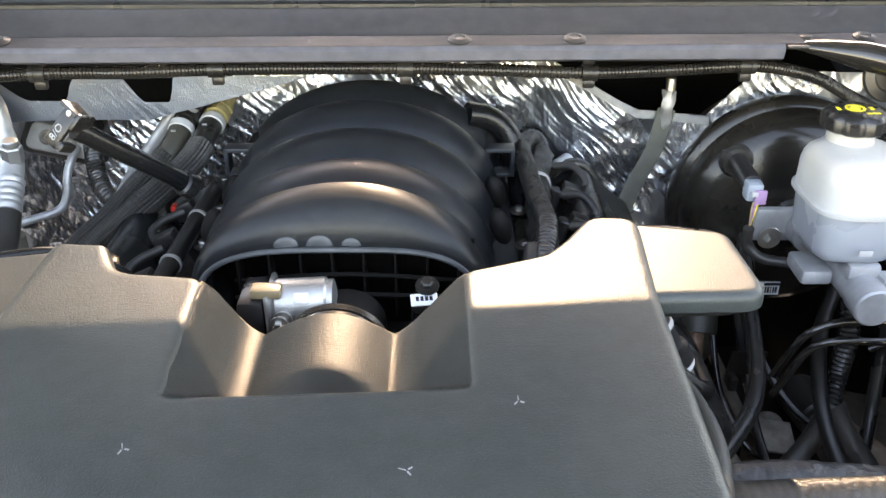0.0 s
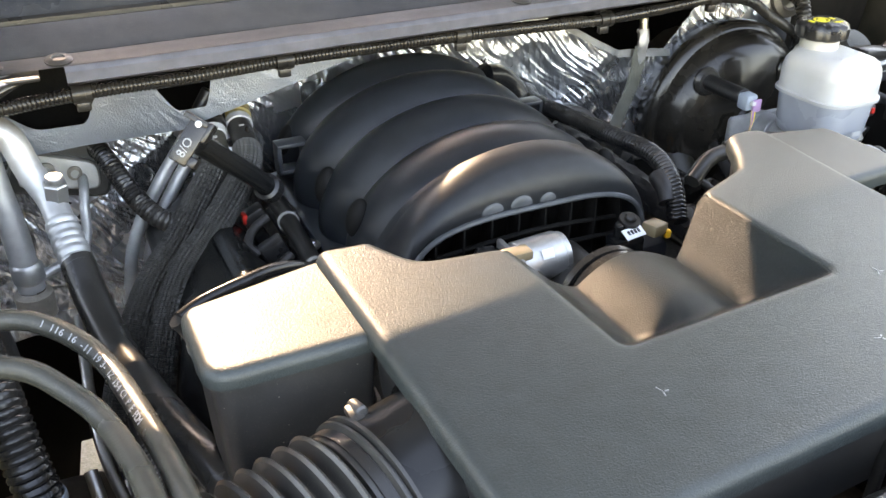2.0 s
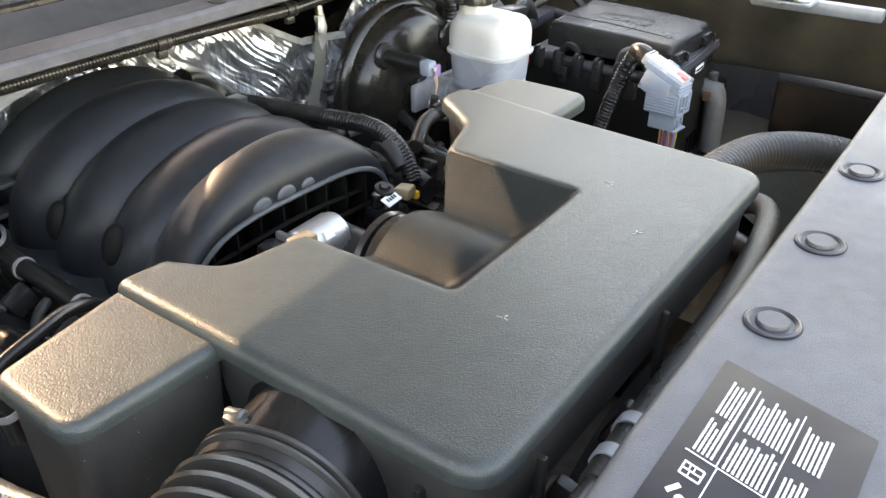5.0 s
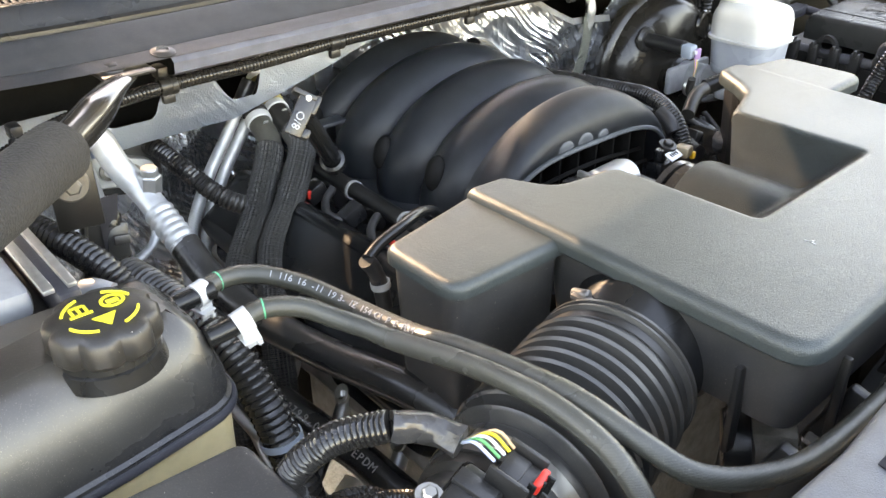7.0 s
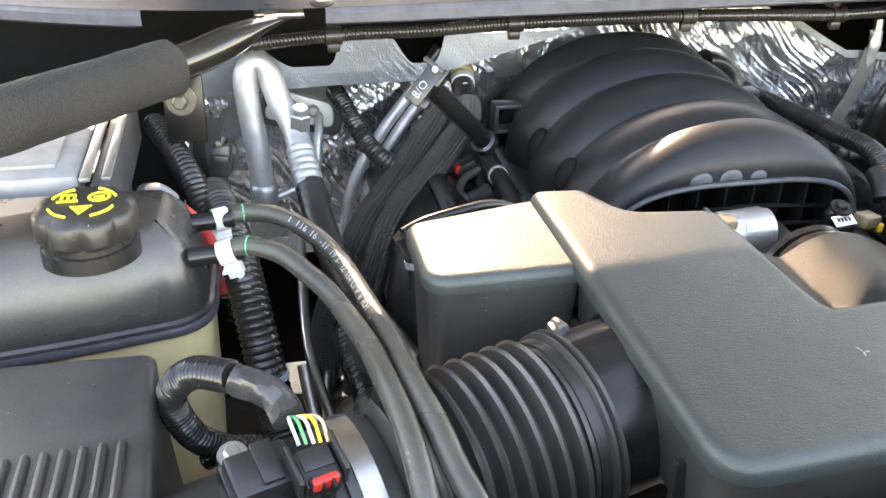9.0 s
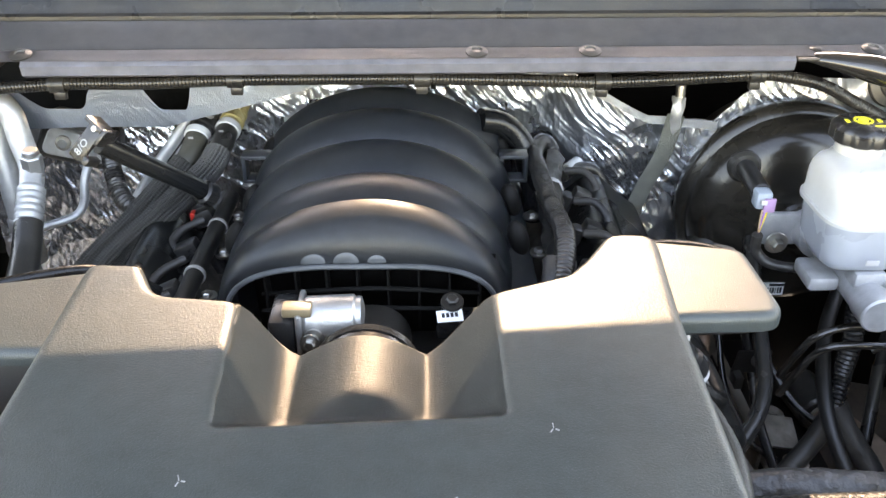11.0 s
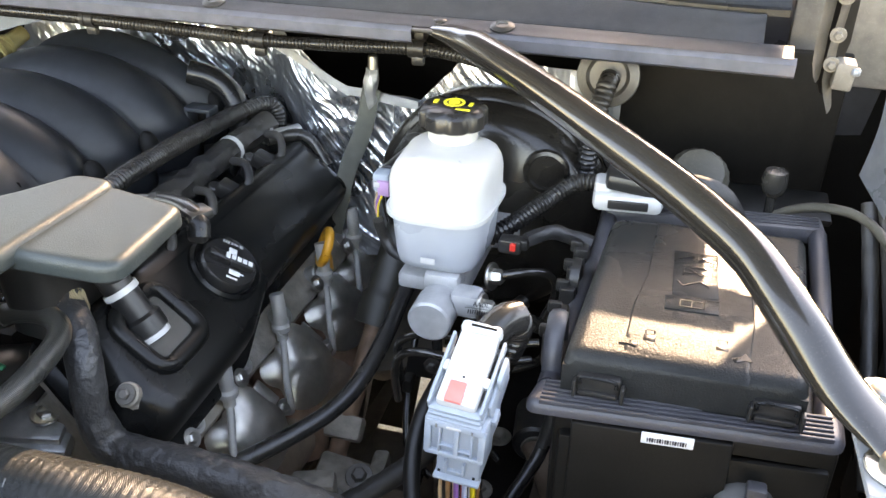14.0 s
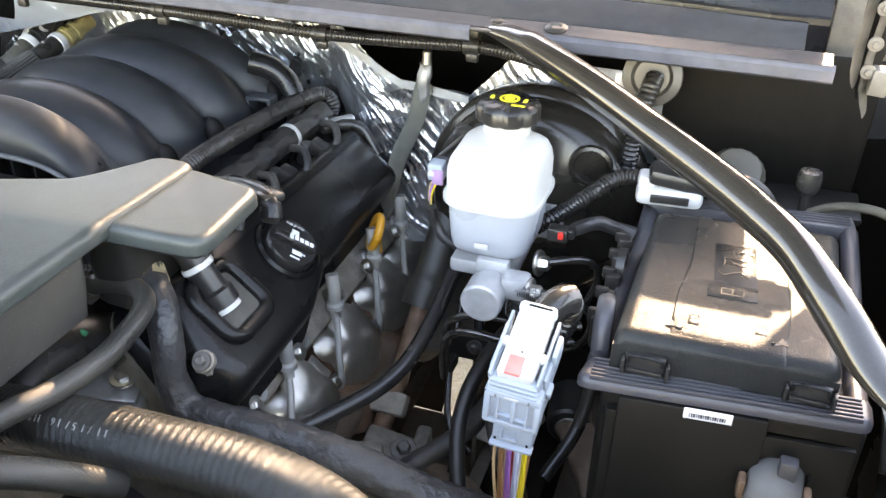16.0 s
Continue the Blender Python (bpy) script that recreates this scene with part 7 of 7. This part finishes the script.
part("end_plate", rbox((0.40, 0.952, 1.333), (0.055, 0.045, 0.004), 0.0015), "dark", brr)
part("bolt", bolt((0.398, 0.951, 1.335), (0, 0, 1), 0.0075), "dark", brr)
fbk = thing("fender_bracket", (0.82, 0.50, 1.2), "silver pressed bracket with two bolts on the fender", "bracket")
part("plate", add(rbox((0.800, 0.545, 1.2455), (0.055, 0.10, 0.005), 0.002, rot=(0, 4, 4)), rbox((0.832, 0.50, 1.235), (0.02, 0.20, 0.02), 0.004, rot=(0, 0, 4))), "platesteel", fbk)
for y in (0.577, 0.516):
    part("bolt", bolt((0.792, y, 1.252), (0, 0, 1), 0.0095, 0.008), "steel", fbk)
wc = thing("relay_plug", (0.60, 0.93, 1.17), "white and black wiring plug behind the fuse box", "connector")
part("body", add(rbox((0.605, 0.925, 1.182), (0.070, 0.030, 0.020), 0.007, rot=(0, 0, 6)), rbox((0.580, 0.930, 1.193), (0.020, 0.028, 0.016), 0.005, rot=(0, 0, 6)),), "whitep", wc)
part("lever", add(rbox((0.618, 0.932, 1.199), (0.075, 0.034, 0.018), 0.006, rot=(0, 8, 6)), rbox((0.607, 0.9085, 1.183), (0.040, 0.003, 0.009), 0.001, rot=(0, 0, 6))), "plastic", wc)
part("loom", tube([(0.645, 0.935, 1.195), (0.67, 0.94, 1.20), (0.70, 0.945, 1.185), (0.72, 0.95, 1.15)], 0.011, 14, 0.006, rough=0.2), "tape", wc)
gm = thing("grommet", (0.56, 1.05, 1.27), "grey round firewall grommet with conduit through it", "grommet")
part("flange", revolve([(0.0, 0.006), (0.020, 0.006), (0.024, 0.010), (0.034, 0.006), (0.035, 0), (0, 0)], (0.558, 1.06, 1.262), (0.05, -1, 0.25), 32), "hingegrey", gm)
part("conduit", tube([(0.562, 1.05, 1.265), (0.560, 1.03, 1.258), (0.555, 1.015, 1.235), (0.552, 1.01, 1.205), (0.548, 1.01, 1.16)], 0.0115, 14, pitch=0.006, depth=0.002), "conduit", gm)
mo = thing("fan_motor_housing", (0.66, 1.02, 1.1), "dark ribbed dome behind the fuse box", "housing")
part("dome", revolve([(0.034, 0), (0.033, 0.02), (0.026, 0.03), (0, 0.033)], (0.668, 1.02, 1.165), (0.1, -0.6, 0.8), 40, scallop=lambda a, h: 1 - 0.03 * max(0, math.cos(20 * a))), "olive", mo)
hg = thing("bonnet_hinge", (0.79, 1.02, 1.3), "dusty dark grey pressed bonnet hinge", "hinge")


def hinge_plate(rows, y, lean):
    """A pressed plate with one rolled edge: rows of height, near edge and far edge."""
    def f(u, v):
        k = min(len(rows) - 2, int(v * (len(rows) - 1)))
        t = v * (len(rows) - 1) - k
        z, a, b = (p + (q - p) * t for p, q in zip(rows[k], rows[k + 1]))
        return (a + (b - a) * u, y + lean * u - 0.003 * math.cos(math.pi * u), z)
    return sheet(8, 4 * (len(rows) - 1), f, 0.003)


part("arm", hinge_plate([(1.43, 0.7560, 0.7670), (1.38, 0.7545, 0.7655), (1.345, 0.7535, 0.7645), (1.322, 0.7550, 0.7650), (1.310, 0.7580, 0.7650), (1.304, 0.7610, 0.7645)], 0.983, 0.004), "dustybody", hg)
part("arm", hinge_plate([(1.43, 0.7700, 0.7800), (1.37, 0.7690, 0.7780), (1.335, 0.7665, 0.7755), (1.305, 0.7670, 0.7765), (1.288, 0.7720, 0.7800), (1.278, 0.7760, 0.7820), (1.273, 0.7780, 0.7815)], 0.986, 0.006), "dustybody", hg)
part("web", hinge_plate([(1.43, 0.755, 0.786), (1.34, 0.756, 0.786), (1.305, 0.762, 0.780), (1.29, 0.768, 0.778)], 0.994, 0.002), "dark", hg)
part("stop_box", rbox((0.785, 0.990, 1.312), (0.018, 0.024, 0.026), 0.002, rot=(0, 4, 0)), "dustybody", hg, "dull grey stop box")
part("pivot", cyl((0.790, 0.979, 1.318), (0.798, 0.979, 1.318), 0.004), "platesteel", hg)
for z in (1.322, 1.350, 1.385):
    part("bolt", bolt((0.772, 0.983, z), (0, -1, 0), 0.0042), "dustybody", hg)
part("fender_gusset", sheet(10, 12, lambda u, v: (0.818 + 0.022 * u + 0.006 * math.sin(v * 3), 0.97 - 0.05 * u, 1.22 + 0.115 * v - 0.02 * u), 0.003), "platesteel", hg, "blue-grey painted gusset")
hp2 = thing("sheet_metal_shelf", (0.70, 1.08, 1.15), "dark sheet metal shelf below the cowl end", "shelf")
part("panel", rbox((0.68, 1.115, 1.20), (0.26, 0.012, 0.19), 0.004, rot=(4, 0, 3)), "bayblack", hp2)
part("ledge", rbox((0.68, 1.085, 1.12), (0.28, 0.06, 0.01), 0.004, rot=(8, 0, 3)), "dark", hp2)
for x in (0.59, 0.69, 0.79):
    part("bolt", bolt((x, 1.104 + (x - 0.69) * 0.05, 1.275), (0, -1, 0), 0.006), "dark", hp2)
bb = thing("ball_mount", (0.75, 0.98, 1.15), "black ball-shaped mount with bracket", "mount")
part("ball", revolve([(0, 0.02), (0.011, 0.017), (0.013, 0.008), (0.013, 0.0), (0.010, -0.008), (0.005, -0.012), (0.005, -0.04), (0, -0.04)], (0.745, 0.985, 1.19), n=22), "rubber", bb)
for pts in ([(0.74, 0.985, 1.15), (0.77, 0.98, 1.17), (0.80, 0.96, 1.185), (0.83, 0.93, 1.19), (0.86, 0.86, 1.18)], [(0.83, 0.95, 1.20), (0.838, 0.90, 1.15), (0.845, 0.82, 1.08), (0.85, 0.75, 1.02)], [(0.84, 0.96, 1.22), (0.85, 0.90, 1.17), (0.86, 0.80, 1.10), (0.87, 0.70, 1.05)]):
    wv = thing("side_harness", pts[2], "black taped wiring along the fender", "harness", "side harnesses")
    part("loom", tube(pts, 0.0048 if pts[0][0] < 0.8 else 0.0075, 12, 0.01, rough=0.15), "olive" if pts[0][0] < 0.8 else "tape", wv)

# ---- radiator hose, thermostat, front plumbing ----
rh = thing("radiator_hose", (0.32, 0.44, 1.13), "thick black radiator hose with faded print", "hose")
RH = [(0.06, 0.51, 1.05), (0.11, 0.472, 1.098), (0.18, 0.455, 1.124), (0.28, 0.450, 1.136), (0.38, 0.446, 1.140), (0.46, 0.422, 1.138), (0.52, 0.36, 1.13), (0.55, 0.29, 1.11)]
part("hose", tube(RH, 0.0255, 30, pitch=0.0072, depth=0.0006), "hose", rh)
C = curve(RH, 0.002)
dist, i = 0.0, 0
for k, ch in enumerate("11/15/16 HEX CIP 6/R"[::-1]):
    while dist < 0.095 + 0.0072 * k:
        dist += (C[i + 1] - C[i]).length
        i += 1
    t = (C[i + 1] - C[i - 1]).normalized()
    up = Vector((0.1, -0.62, 0.78))
    up = (up - t * up.dot(t)).normalized()
    m = Matrix((-t, -up.cross(t), up)).transposed().to_4x4()
    m.translation = C[i] + up * 0.0255
    if ch != " ":
        text(ch, 0.0085, m, "leadgrey", rh, 0.0003)
thm = thing("thermostat_housing", (0.07, 0.55, 1.02), "black thermostat elbow on a cast flange", "housing")
part("elbow", tube([(0.06, 0.50, 1.05), (0.055, 0.56, 1.065), (0.07, 0.61, 1.06), (0.085, 0.65, 1.04)], 0.033, 24, 0.008), "rubber", thm)
part("flange", add(rbox((0.105, 0.60, 1.02), (0.08, 0.07, 0.02), 0.006, rot=(10, 6, 20)), rbox((0.105, 0.60, 1.034), (0.07, 0.06, 0.010), 0.004, rot=(10, 6, 20))), "alu", thm)
part("bolt", bolt((0.123, 0.600, 1.042), (0.1, -0.1, 1), 0.008), "steel", thm)
part("nipple", cyl((0.068, 0.60, 1.09), (0.066, 0.61, 1.13), 0.008), "alu", thm)
part("paint_mark", rbox((0.086, 0.60, 1.088), (0.008, 0.006, 0.004), 0.001, rot=(30, 20, 0)), "green", thm)
vh = thing("vent_hose", (0.19, 0.52, 1.15), "grey-black vent hose looping below the resonator", "hose")
part("hose", tube([(0.08, 0.60, 1.14), (0.13, 0.605, 1.155), (0.165, 0.598, 1.160), (0.186, 0.578, 1.160), (0.196, 0.545, 1.160), (0.200, 0.50, 1.160), (0.192, 0.45, 1.162), (0.18, 0.415, 1.165), (0.165, 0.36, 1.165), (0.15, 0.30, 1.155)], 0.0098, 18, 0.008), "hose", vh)
part("clamp", revolve([(0.0100, -0.004), (0.0114, -0.004), (0.0114, 0.004), (0.0100, 0.004)], (0.105, 0.6025, 1.148), (0.95, 0.1, 0.3), 24), "hingegrey", vh, "dull spring clamp")
tw = thing("taped_harness", (0.20, 0.56, 1.0), "cloth-taped engine harness with tan wrapped section", "harness")
part("loom", tube([(0.134, 0.69, 1.15), (0.140, 0.655, 1.158), (0.157, 0.625, 1.160), (0.184, 0.602, 1.148), (0.200, 0.582, 1.120), (0.204, 0.575, 1.078), (0.224, 0.573, 1.050), (0.283, 0.570, 1.050), (0.339, 0.570, 1.048), (0.400, 0.572, 1.038), (0.460, 0.58, 1.015), (0.535, 0.60, 0.985)], lambda t: 0.0150 + 0.004 * min(1, max(0, t * 4 - 1.2)), 20, 0.005, rough=0.14), "bluetape", tw)
part("wrap", tube([(0.136, 0.668, 1.157), (0.150, 0.634, 1.160), (0.168, 0.615, 1.156)], 0.0162, 16, 0.005), "wirewrap", tw, "tan braided wrap")
part("tube_thin", tube([(0.115, 0.68, 1.14), (0.120, 0.64, 1.08), (0.13, 0.60, 1.02), (0.14, 0.57, 0.95)], 0.0035, 8, 0.01), "dark", tw)
part("conduit", tube([(0.0, 0.65, 1.10), (0.04, 0.66, 1.11), (0.09, 0.67, 1.115), (0.13, 0.68, 1.115)], 0.011, 14, pitch=0.005, depth=0.002), "conduit", tw)
fl = thing("front_pipe", (-0.1, 0.30, 1.18), "grey-black pipe along the radiator with spring clamps", "pipe")
part("pipe", tube([(-0.24, 0.288, 1.188), (-0.19, 0.292, 1.188), (-0.10, 0.298, 1.188), (0.05, 0.308, 1.190), (0.18, 0.33, 1.19), (0.24, 0.37, 1.17), (0.27, 0.42, 1.12)], 0.0115, 16, 0.01), "hose", fl)
for x, y in ((-0.215, 0.290), (-0.178, 0.293)):
    part("clamp", hose_clamp((x, y, 1.188), (1, 0.05, 0), 0.012, "steel"), "batlid", fl, "pale spring clamp")
fan = thing("fan_shroud", (-0.05, 0.33, 0.9), "black plastic fan shroud behind the radiator", "shroud")
part("shroud", rbox((-0.05, 0.255, 0.95), (1.1, 0.05, 0.46), 0.01), "plastic", fan)
part("top_edge", rbox((-0.05, 0.285, 1.15), (1.05, 0.03, 0.05), 0.008), "plastic", fan)
for k in range(9):
    part("gusset", rbox((-0.42 + 0.1 * k, 0.315, 1.12), (0.012, 0.05, 0.07), 0.003, rot=(24, 0, 10)), "plastic", fan)
part("fan_ring", revolve([(0.20, 0), (0.205, 0.0), (0.205, 0.06), (0.20, 0.06)], (-0.05, 0.285, 0.93), (0, 1, 0), 48), "plastic", fan)
for a in range(5):
    part("blade", xf(rbox((0.10, 0, 0), (0.17, 0.006, 0.05), 0.002, rot=(35, 0, 0)), Matrix.Translation((-0.05, 0.33, 0.93)) @ pose(0, 0, 0, 0, 72 * a + 10, 0)), "plastic", fan)
idl = thing("idler_bracket", (-0.25, 0.38, 1.05), "grey cast bracket with idler wheel under the resonator", "bracket")
part("wheel", revolve([(0, 0.0), (0.028, 0.0), (0.030, 0.003), (0.030, 0.022), (0.018, 0.026), (0, 0.026)], (-0.262, 0.40, 1.075), (0.6, -0.8, 0.1), 32), "plastic", idl)
part("arm", add(rbox((-0.243, 0.372, 1.078), (0.03, 0.05, 0.05), 0.008, rot=(0, 0, 38)), rbox((-0.225, 0.352, 1.06), (0.018, 0.05, 0.06), 0.006, rot=(0, 0, 38)), rbox((-0.205, 0.335, 1.10), (0.07, 0.03, 0.006), 0.002, rot=(20, 0, 10))), "grime", idl)
part("bolt", bolt((-0.228, 0.345, 1.08), (0.5, -0.8, 0.1), 0.008), "steel", idl)

# ---- low loom below the master cylinder ----
ll = thing("low_loom", (0.45, 0.80, 0.95), "black corrugated loom forking low in the bay", "harness")
part("conduit", tube([(0.470, 0.86, 1.09), (0.466, 0.83, 1.03), (0.460, 0.82, 0.975), (0.452, 0.80, 0.93)], 0.0125, 16, pitch=0.006, depth=0.002), "conduit", ll)
part("branch", tube([(0.455, 0.805, 0.945), (0.470, 0.785, 0.915), (0.492, 0.76, 0.885), (0.51, 0.735, 0.845), (0.53, 0.70, 0.80)], 0.014, 16, 0.008, rough=0.1), "tape", ll)
part("branch", tube([(0.455, 0.805, 0.945), (0.430, 0.785, 0.910), (0.400, 0.765, 0.885), (0.365, 0.74, 0.865), (0.33, 0.72, 0.85)], 0.012, 16, 0.008, rough=0.12), "tape", ll)
bs2 = thing("lower_mount", (0.38, 0.70, 0.75), "rusty brown mount disc low in the bay", "mount")
part("disc", revolve([(0, 0.012), (0.05, 0.010), (0.075, 0.0), (0.08, -0.01), (0, -0.01)], (0.40, 0.74, 0.80), (0.1, -0.2, 1), 40), "rust", bs2)
part("stud", add(cyl((0.385, 0.725, 0.81), (0.385, 0.722, 0.85), 0.008), bolt((0.385, 0.7215, 0.845), (0, -0.05, 1), 0.012, 0.01)), "grime", bs2)

# ---- the floor of the bay: toe board, rail, arms and brackets half hidden below the booster ----
def toe_bottom(x):
    """The board is cut away beside the steering shaft, where the ground shows."""
    return 0.74 + 0.13 * min(1.0, max(0.0, (x - 0.280) / 0.02))


solo("toe_board", sheet(48, 20, lambda u, v: (0.215 + 0.165 * u, 1.17 - 0.06 * math.sin(u * math.pi) - 0.16 * (1 - v) ** 2, toe_bottom(0.215 + 0.165 * u) + (1.10 - toe_bottom(0.215 + 0.165 * u)) * v), 0.006), "dustybody", (0.3, 1.15, 0.75), "dusty grey-brown toe board behind the steering shaft", "", kind="structure")
rl = thing("chassis_rail", (0.47, 0.85, 0.62), "dusty black chassis rail with bolted brackets", "chassis rail")
part("beam", rbox((0.475, 0.86, 0.72), (0.085, 0.62, 0.11), 0.012), "bayblack", rl)
part("flange", rbox((0.430, 0.86, 0.778), (0.018, 0.60, 0.006), 0.002), "dustybody", rl)
for y in (0.66, 0.76, 0.88, 0.98):
    part("bolt", bolt((0.470, y, 0.776), (0, 0, 1), 0.010, 0.009), "grime", rl)
part("bracket", add(rbox((0.44, 0.90, 0.815), (0.06, 0.05, 0.006), 0.002, rot=(18, 10, 0)), rbox((0.415, 0.90, 0.79), (0.006, 0.05, 0.07), 0.002)), "grime", rl)
arm = thing("suspension_arm", (0.55, 0.80, 0.7), "rusty brown suspension arm with rubber bush", "suspension arm")
part("arm", tube([(0.52, 0.98, 0.80), (0.57, 0.88, 0.80), (0.62, 0.78, 0.79), (0.68, 0.70, 0.77)], lambda t: 0.026 - 0.008 * t, 18, 0.008, flat=lambda t: 0.6, rough=0.05), "rust", arm)
part("arm", tube([(0.50, 0.66, 0.79), (0.57, 0.68, 0.79), (0.63, 0.70, 0.78), (0.68, 0.70, 0.77)], lambda t: 0.022, 18, 0.008, flat=lambda t: 0.6, rough=0.05), "rust", arm)
part("bush", cyl((0.515, 1.02, 0.80), (0.525, 0.95, 0.80), 0.030, 24, 0.004), "rubber", arm, "black rubber bush")
part("bush_bolt", bolt((0.527, 0.947, 0.80), (0.1, -1, 0), 0.011, 0.012), "grime", arm)
mnt = thing("engine_mount", (0.30, 0.76, 0.78), "dusty cast engine mount with bolts beside the exhaust", "engine mount")
part("bracket", add(rbox((0.335, 0.77, 0.835), (0.075, 0.10, 0.022), 0.006, rot=(0, 14, 8)), rbox((0.365, 0.80, 0.80), (0.02, 0.09, 0.09), 0.006, rot=(0, 0, 8)), rbox((0.320, 0.735, 0.865), (0.05, 0.03, 0.05), 0.007, rot=(0, 0, 20))), "grime", mnt)
for p in ((0.335, 0.745, 0.850), (0.350, 0.79, 0.848), (0.322, 0.722, 0.875)):
    part("bolt", bolt(p, (0.15, -0.35, 0.9), 0.009, 0.010), "hingegrey", mnt)
for pts, r, m in (
    ([(0.385, 0.97, 0.98), (0.40, 0.93, 0.90), (0.405, 0.88, 0.85), (0.41, 0.80, 0.82)], 0.0065, "conduit"),
    ([(0.41, 1.02, 0.97), (0.43, 0.96, 0.90), (0.46, 0.90, 0.86), (0.50, 0.86, 0.85)], 0.0050, "gloss"),
    ([(0.36, 0.98, 0.95), (0.365, 0.92, 0.88), (0.385, 0.86, 0.84), (0.42, 0.84, 0.82)], 0.0045, "gloss"),
    ([(0.56, 0.92, 1.00), (0.555, 0.90, 0.93), (0.545, 0.87, 0.87), (0.52, 0.82, 0.83)], 0.0085, "rubber"),
):
    lw = thing("low_line", pts[1], "dark line running low beside the steering shaft", "pipe", "low lines")
    part("line", tube(pts, r, 12, 0.008), m, lw)
bkp = thing("line_bracket", (0.385, 0.90, 0.93), "small dark pressed bracket holding the lower lines", "bracket")
part("plate", add(rbox((0.392, 0.915, 0.925), (0.05, 0.004, 0.035), 0.0015, rot=(0, 8, 10)), rbox((0.372, 0.905, 0.905), (0.012, 0.025, 0.02), 0.003)), "dark", bkp)
part("bolt", bolt((0.400, 0.911, 0.930), (0, -1, 0.1), 0.006), "hingegrey", bkp)
